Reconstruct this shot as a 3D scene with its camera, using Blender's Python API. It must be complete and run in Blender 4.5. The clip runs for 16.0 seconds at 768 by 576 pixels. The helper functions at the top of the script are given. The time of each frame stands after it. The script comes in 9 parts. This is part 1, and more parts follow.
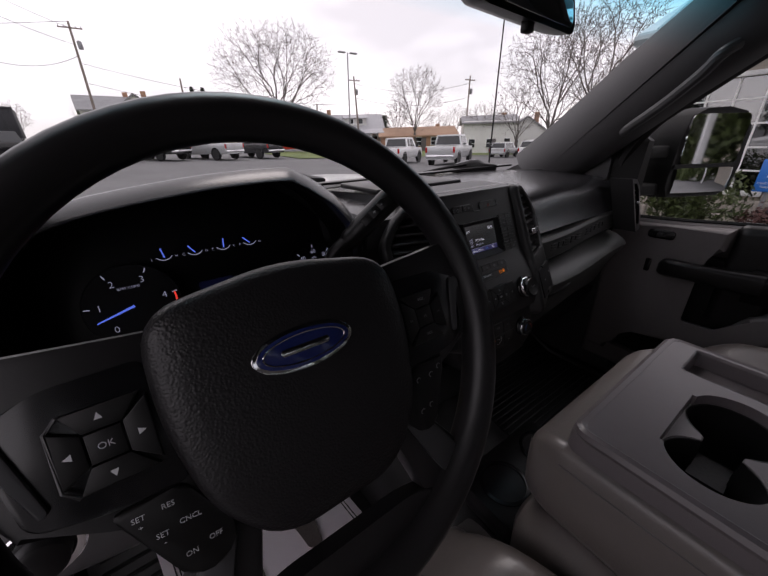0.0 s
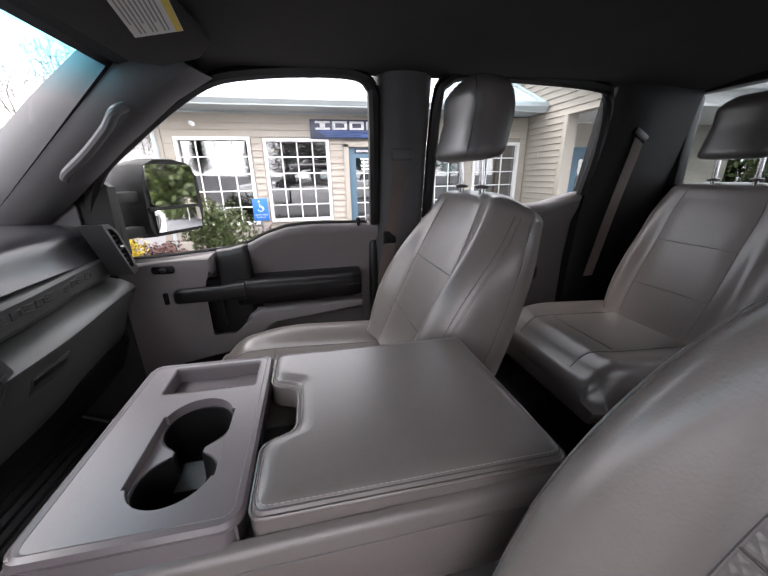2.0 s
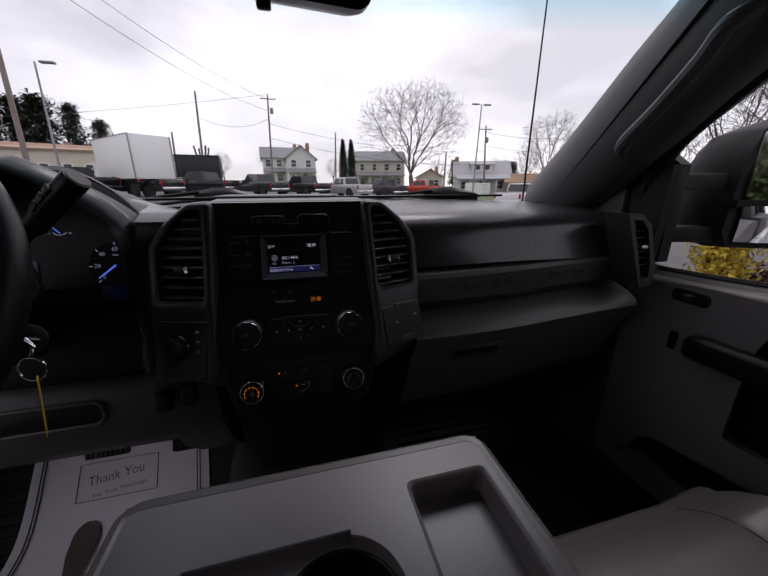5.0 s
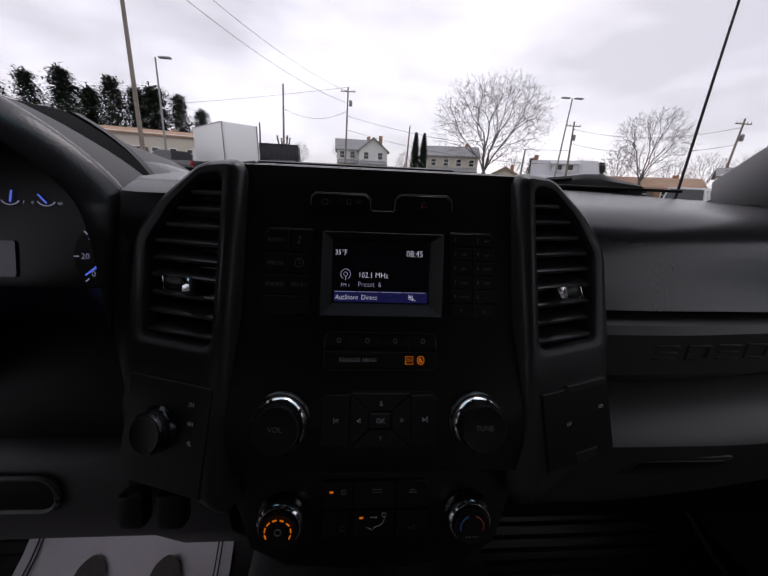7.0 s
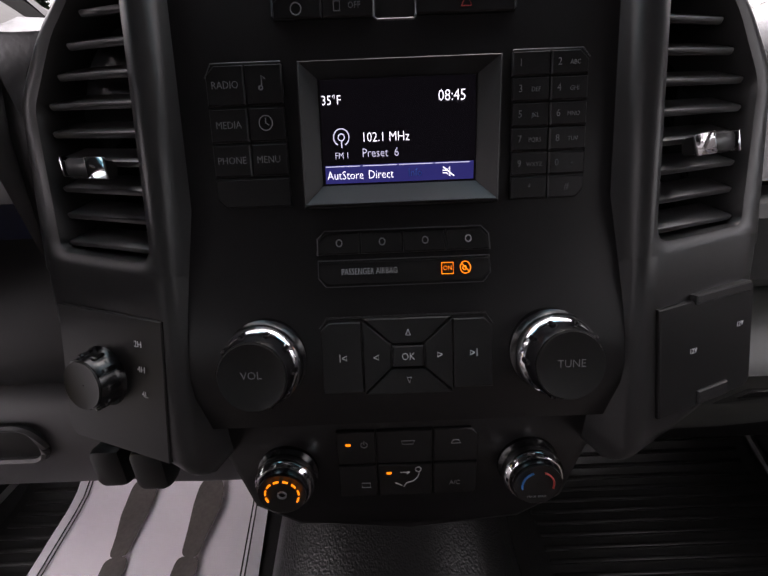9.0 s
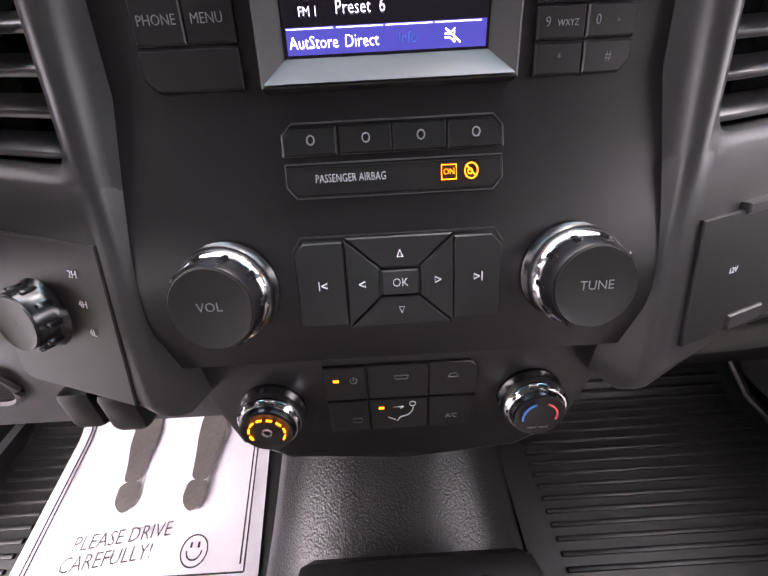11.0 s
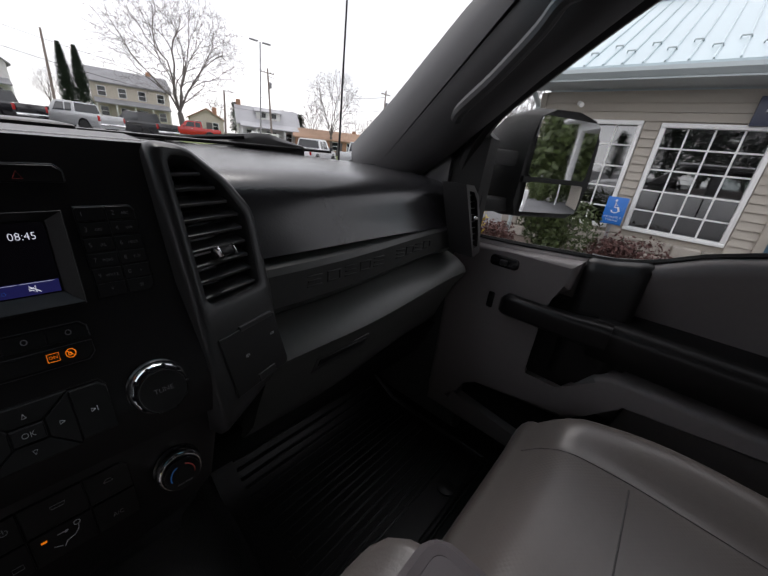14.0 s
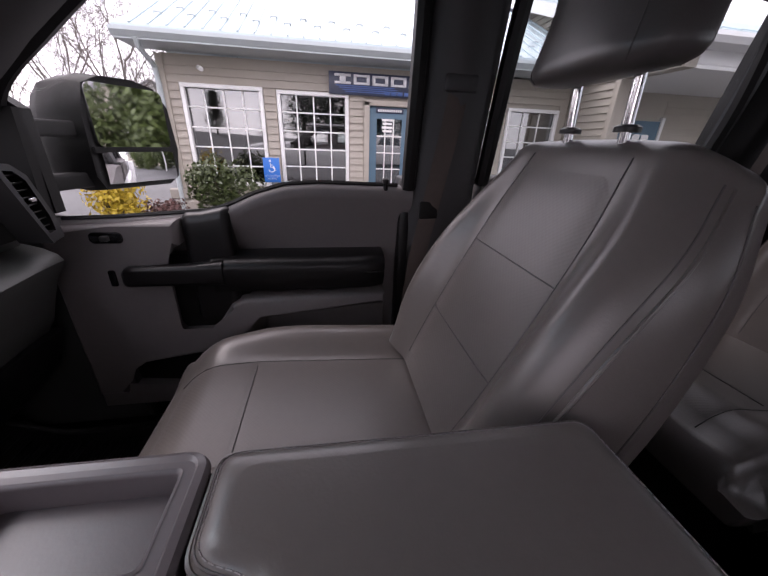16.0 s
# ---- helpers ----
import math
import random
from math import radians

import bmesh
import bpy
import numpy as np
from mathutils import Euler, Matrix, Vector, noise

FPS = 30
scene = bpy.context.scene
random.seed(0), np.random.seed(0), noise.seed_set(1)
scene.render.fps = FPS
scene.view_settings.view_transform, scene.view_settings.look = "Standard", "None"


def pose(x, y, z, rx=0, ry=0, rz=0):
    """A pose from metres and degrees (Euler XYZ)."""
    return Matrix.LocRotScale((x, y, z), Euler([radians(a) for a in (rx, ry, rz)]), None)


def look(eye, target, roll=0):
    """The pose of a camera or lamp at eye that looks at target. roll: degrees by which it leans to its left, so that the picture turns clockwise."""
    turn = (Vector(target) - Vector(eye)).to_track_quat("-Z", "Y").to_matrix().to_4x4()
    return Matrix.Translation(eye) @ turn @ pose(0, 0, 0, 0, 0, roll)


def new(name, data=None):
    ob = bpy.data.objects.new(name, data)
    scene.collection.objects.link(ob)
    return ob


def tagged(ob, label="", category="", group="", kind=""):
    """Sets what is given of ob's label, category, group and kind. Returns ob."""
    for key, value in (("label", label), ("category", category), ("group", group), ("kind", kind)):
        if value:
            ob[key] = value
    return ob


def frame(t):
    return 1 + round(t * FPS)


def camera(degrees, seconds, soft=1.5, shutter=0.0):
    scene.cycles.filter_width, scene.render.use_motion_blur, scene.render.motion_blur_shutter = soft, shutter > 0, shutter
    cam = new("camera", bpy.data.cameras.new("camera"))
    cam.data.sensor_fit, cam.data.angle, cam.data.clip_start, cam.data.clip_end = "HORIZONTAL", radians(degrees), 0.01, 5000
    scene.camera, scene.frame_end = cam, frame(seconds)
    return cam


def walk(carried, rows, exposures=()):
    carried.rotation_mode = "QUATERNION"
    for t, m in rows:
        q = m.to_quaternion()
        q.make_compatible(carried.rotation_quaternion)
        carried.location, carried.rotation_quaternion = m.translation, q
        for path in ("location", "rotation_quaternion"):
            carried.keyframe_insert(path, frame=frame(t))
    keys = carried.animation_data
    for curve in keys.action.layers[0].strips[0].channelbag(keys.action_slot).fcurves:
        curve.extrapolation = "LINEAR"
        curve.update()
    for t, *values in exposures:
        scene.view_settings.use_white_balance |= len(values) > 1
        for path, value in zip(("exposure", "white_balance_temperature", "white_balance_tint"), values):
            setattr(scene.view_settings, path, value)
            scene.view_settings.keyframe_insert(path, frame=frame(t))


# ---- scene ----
from collections import defaultdict

# ---------- camera ----------
cam = camera(99.0, 16.0)
PATH = [
    (0, -0.4689, -0.3552, 1.5235, 65.71, 1.54, -35.29),
    (0.5, -0.5091, -0.4449, 1.5277, 64.57, 2.11, -54.33),
    (1, -0.5202, -0.5086, 1.5313, 66.02, 1.37, -72.51),
    (1.5, -0.4743, -0.5013, 1.5362, 69.67, 3.05, -90.88),
    (2, -0.3824, -0.5268, 1.5176, 71.15, 0.94, -102.32),
    (2.5, -0.2429, -0.5643, 1.4948, 71.63, -0.57, -98.20),
    (3, -0.1307, -0.5784, 1.5035, 72.61, -1.31, -85.83),
    (3.5, -0.0646, -0.5888, 1.5019, 74.39, 1.93, -57.94),
    (4, -0.0213, -0.5909, 1.4769, 72.42, 3.13, -39.38),
    (4.5, -0.0056, -0.5562, 1.4678, 71.51, 0.76, -22.73),
    (5, 0.0100, -0.4903, 1.4580, 72.79, 0.22, -14.78),
    (5.2, 0.0110, -0.4540, 1.4546, 73.47, 0.33, -12.16),
    (7.3, -0.0145, -0.2078, 1.4155, 70.58, -1.83, -2.01),
    (7.5, -0.0113, -0.1907, 1.4054, 69.28, -0.57, -0.54),
    (8, -0.0111, -0.1808, 1.3967, 67.86, 0.52, 0.67),
    (8.5, -0.0073, -0.1738, 1.3868, 64.32, 1.39, -0.39),
    (9, -0.0070, -0.1635, 1.3737, 59.65, 1.98, -1.07),
    (9.5, -0.0039, -0.1583, 1.3656, 56.06, 2.37, -1.72),
    (10, -0.0023, -0.1487, 1.3541, 51.36, 2.54, -2.71),
    (10.2, -0.0032, -0.1451, 1.3492, 49.61, 2.62, -2.82),
    (12.3, -0.0046, -0.1467, 1.3587, 49.04, 0.29, -2.22),
    (12.5, -0.0008, -0.1534, 1.3682, 50.33, -0.65, -6.23),
    (12.7, -0.0010, -0.1760, 1.3870, 58.90, -1.00, -13.40),
    (13, 0.0018, -0.2101, 1.4013, 63.20, -0.41, -20.24),
    (13.5, -0.0006, -0.2484, 1.4270, 66.85, -3.59, -33.12),
    (14, 0.0247, -0.2987, 1.4512, 67.16, -5.94, -48.37),
    (14.5, 0.0513, -0.3530, 1.4561, 66.26, -4.52, -62.11),
    (15, 0.0362, -0.4262, 1.4549, 64.82, -2.21, -73.84),
    (15.5, 0.0001, -0.4903, 1.4614, 65.28, -0.73, -84.41),
    (16, -0.0505, -0.5411, 1.4610, 66.16, -2.04, -99.27),
]
EXPOSURE = [(0, 0.36, 6700, 22), (0.5, 0.5, 6900, 21), (1, 1.25, 6950, 21), (1.5, 2.1, 6700, 19), (2, 2.6, 6600, 16), (2.5, 2.5, 6450, 10), (3, 1.8, 6350, 9), (3.5, 1.05, 6500, 17), (4, 0.4, 6450, 19), (4.5, 0.15, 6450, 20), (5.2, 0.15, 6450, 21), (7.3, 0.1, 6400, 20), (7.5, 0.1, 6400, 20), (8, 0.55, 6500, 21), (8.5, 1.0, 6700, 22), (9, 2.05, 6900, 21), (9.5, 2.95, 6900, 23), (10.2, 3.85, 6900, 23), (12.3, 4.2, 6900, 27), (12.7, 4.15, 6900, 27), (13, 3.85, 6900, 23), (13.5, 2.4, 6800, 18), (14, 0.65, 6500, 14), (14.5, 0.5, 6500, 15), (15, 0.65, 6500, 18), (15.5, 0.9, 6550, 20), (16, 1.5, 6600, 27)]
walk(cam, [(row[0], pose(*row[1:])) for row in PATH], EXPOSURE)

# ---------- sky and sun: a bright overcast morning ----------
world = bpy.data.worlds.new("overcast")
scene.world = world
world.use_nodes = True
wn, wl = world.node_tree.nodes, world.node_tree.links
sky = wn.new("ShaderNodeTexSky")
sky.sky_type, sky.sun_disc = "NISHITA", False
sky.sun_elevation, sky.sun_rotation = radians(38), radians(25)
wco = wn.new("ShaderNodeTexCoord")
wmap = wn.new("ShaderNodeMapping")
wmap.inputs["Scale"].default_value = (1.0, 1.0, 2.6)
wnoise = wn.new("ShaderNodeTexNoise")
wnoise.inputs["Scale"].default_value, wnoise.inputs["Detail"].default_value = 2.2, 6.0
wramp = wn.new("ShaderNodeValToRGB")
wramp.color_ramp.elements[0].position, wramp.color_ramp.elements[0].color = 0.36, (7.3, 7.3, 7.6, 1)
wramp.color_ramp.elements[1].position, wramp.color_ramp.elements[1].color = 0.62, (11.8, 11.7, 12.1, 1)
wmix = wn.new("ShaderNodeMix")
wmix.data_type = "RGBA"
wmix.inputs["Factor"].default_value = 0.9
wl.new(wco.outputs["Generated"], wmap.inputs["Vector"])
wl.new(wmap.outputs["Vector"], wnoise.inputs["Vector"])
wl.new(wnoise.outputs["Fac"], wramp.inputs["Fac"])
wl.new(sky.outputs["Color"], wmix.inputs["A"])
wl.new(wramp.outputs["Color"], wmix.inputs["B"])
wl.new(wmix.outputs["Result"], wn["Background"].inputs["Color"])
wn["Background"].inputs["Strength"].default_value = 0.1
sun = new("sun", bpy.data.lights.new("sun", "SUN"))
sun.data.energy, sun.data.angle, sun.data.color = 0.6, radians(25), (1.0, 0.97, 0.93)
sun.matrix_world = look((0, 0, 30), (-9, -18, 0))


# ---------- materials ----------
def material(name, color, rough=0.6, metal=0.0, vary=0.15, scale=30.0, bump=0.0, bump_scale=400.0, coat=0.0,
             spec=0.5, emit=None, power=0.0, kind="noise", per_object=0.0, tilt=0.0, ior=1.5):
    m = bpy.data.materials.new(name)
    m.use_nodes = True
    n, l = m.node_tree.nodes, m.node_tree.links
    b = n["Principled BSDF"]
    b.inputs["Roughness"].default_value, b.inputs["Metallic"].default_value = rough, metal
    b.inputs["Specular IOR Level"].default_value = spec
    b.inputs["Coat Weight"].default_value = coat
    b.inputs["IOR"].default_value = ior
    co = n.new("ShaderNodeTexCoord")
    big, fine = n.new("ShaderNodeTexNoise"), n.new("ShaderNodeTexNoise")
    big.inputs["Scale"].default_value, big.inputs["Detail"].default_value = scale * 0.25, 5
    fine.inputs["Scale"].default_value, fine.inputs["Detail"].default_value = scale * 3, 3
    for t in (big, fine):
        l.new(co.outputs["Object"], t.inputs["Vector"])
    mix = n.new("ShaderNodeMix")
    mix.inputs["Factor"].default_value = 0.4
    l.new(big.outputs["Fac"], mix.inputs["A"])
    l.new(fine.outputs["Fac"], mix.inputs["B"])
    value = mix.outputs["Result"]
    if per_object:
        info, add = n.new("ShaderNodeObjectInfo"), n.new("ShaderNodeMath")
        add.operation, add.inputs[1].default_value = "MULTIPLY_ADD", per_object
        l.new(info.outputs["Random"], add.inputs[0])
        l.new(value, add.inputs[2])
        sub = n.new("ShaderNodeMath")
        sub.operation, sub.inputs[1].default_value = "SUBTRACT", per_object / 2
        l.new(add.outputs[0], sub.inputs[0])
        value = sub.outputs[0]
    ramp = n.new("ShaderNodeValToRGB")
    c = Vector(color)
    ramp.color_ramp.elements[0].position, ramp.color_ramp.elements[1].position = 0.3, 0.7
    ramp.color_ramp.elements[0].color = (*(c * (1 - vary)), 1)
    ramp.color_ramp.elements[1].color = (*[min(1, v) for v in c * (1 + vary)], 1)
    l.new(value, ramp.inputs["Fac"])
    l.new(ramp.outputs["Color"], b.inputs["Base Color"])
    rr = n.new("ShaderNodeMapRange")
    rr.inputs["To Min"].default_value, rr.inputs["To Max"].default_value = max(0.02, rough - 0.03), min(1, rough + 0.03)
    l.new(big.outputs["Fac"], rr.inputs["Value"])
    l.new(rr.outputs["Result"], b.inputs["Roughness"])
    if bump:
        if kind == "leather":
            tex = n.new("ShaderNodeTexVoronoi")
            tex.feature = "SMOOTH_F1"
            out = tex.outputs["Distance"]
        elif kind == "weave":
            tex = n.new("ShaderNodeTexVoronoi")
            tex.inputs["Randomness"].default_value = 0.0
            out = tex.outputs["Distance"]
        else:
            tex = n.new("ShaderNodeTexNoise")
            tex.inputs["Detail"].default_value = 4
            out = tex.outputs["Fac"]
        tex.inputs["Scale"].default_value = bump_scale
        if kind == "weave":
            # flat diamond grain: lay the pattern in the panel's own plane
            turn = n.new("ShaderNodeMapping")
            turn.inputs["Rotation"].default_value = (radians(tilt), 0, 0)
            flat = n.new("ShaderNodeMapping")
            flat.inputs["Rotation"].default_value = (0, 0, radians(45))
            flat.inputs["Scale"].default_value = (1, 1, 0.001)
            l.new(co.outputs["Object"], turn.inputs["Vector"])
            l.new(turn.outputs["Vector"], flat.inputs["Vector"])
            l.new(flat.outputs["Vector"], tex.inputs["Vector"])
        else:
            l.new(co.outputs["Object"], tex.inputs["Vector"])
        bp = n.new("ShaderNodeBump")
        bp.inputs["Strength"].default_value, bp.inputs["Distance"].default_value = bump, 0.4 / bump_scale
        l.new(out, bp.inputs["Height"])
        l.new(bp.outputs["Normal"], b.inputs["Normal"])
    if emit:
        b.inputs["Emission Color"].default_value, b.inputs["Emission Strength"].default_value = (*emit, 1), power
    return m


def glass(name, tint=(0.95, 0.97, 0.96), gloss=0.05, band=None):
    m = bpy.data.materials.new(name)
    m.use_nodes = True
    n, l = m.node_tree.nodes, m.node_tree.links
    n.remove(n["Principled BSDF"])
    tr, gl, mix = n.new("ShaderNodeBsdfTransparent"), n.new("ShaderNodeBsdfGlossy"), n.new("ShaderNodeMixShader")
    tr.inputs["Color"].default_value = (*tint, 1)
    gl.inputs["Roughness"].default_value = 0.02
    mix.inputs["Fac"].default_value = gloss
    if band:
        co, sep, mr, ramp = n.new("ShaderNodeTexCoord"), n.new("ShaderNodeSeparateXYZ"), n.new("ShaderNodeMapRange"), n.new("ShaderNodeValToRGB")
        l.new(co.outputs["Object"], sep.inputs["Vector"])
        l.new(sep.outputs["Z"], mr.inputs["Value"])
        mr.inputs["From Min"].default_value, mr.inputs["From Max"].default_value = band
        ramp.color_ramp.elements[0].color = (*tint, 1)
        ramp.color_ramp.elements[1].color = (0.015, 0.36, 0.56, 1)
        e = ramp.color_ramp.elements.new(0.5)
        e.color = (0.30, 0.76, 0.90, 1)
        l.new(mr.outputs["Result"], ramp.inputs["Fac"])
        l.new(ramp.outputs["Color"], tr.inputs["Color"])
    l.new(tr.outputs[0], mix.inputs[1])
    l.new(gl.outputs[0], mix.inputs[2])
    l.new(mix.outputs[0], n["Material Output"].inputs["Surface"])
    return m


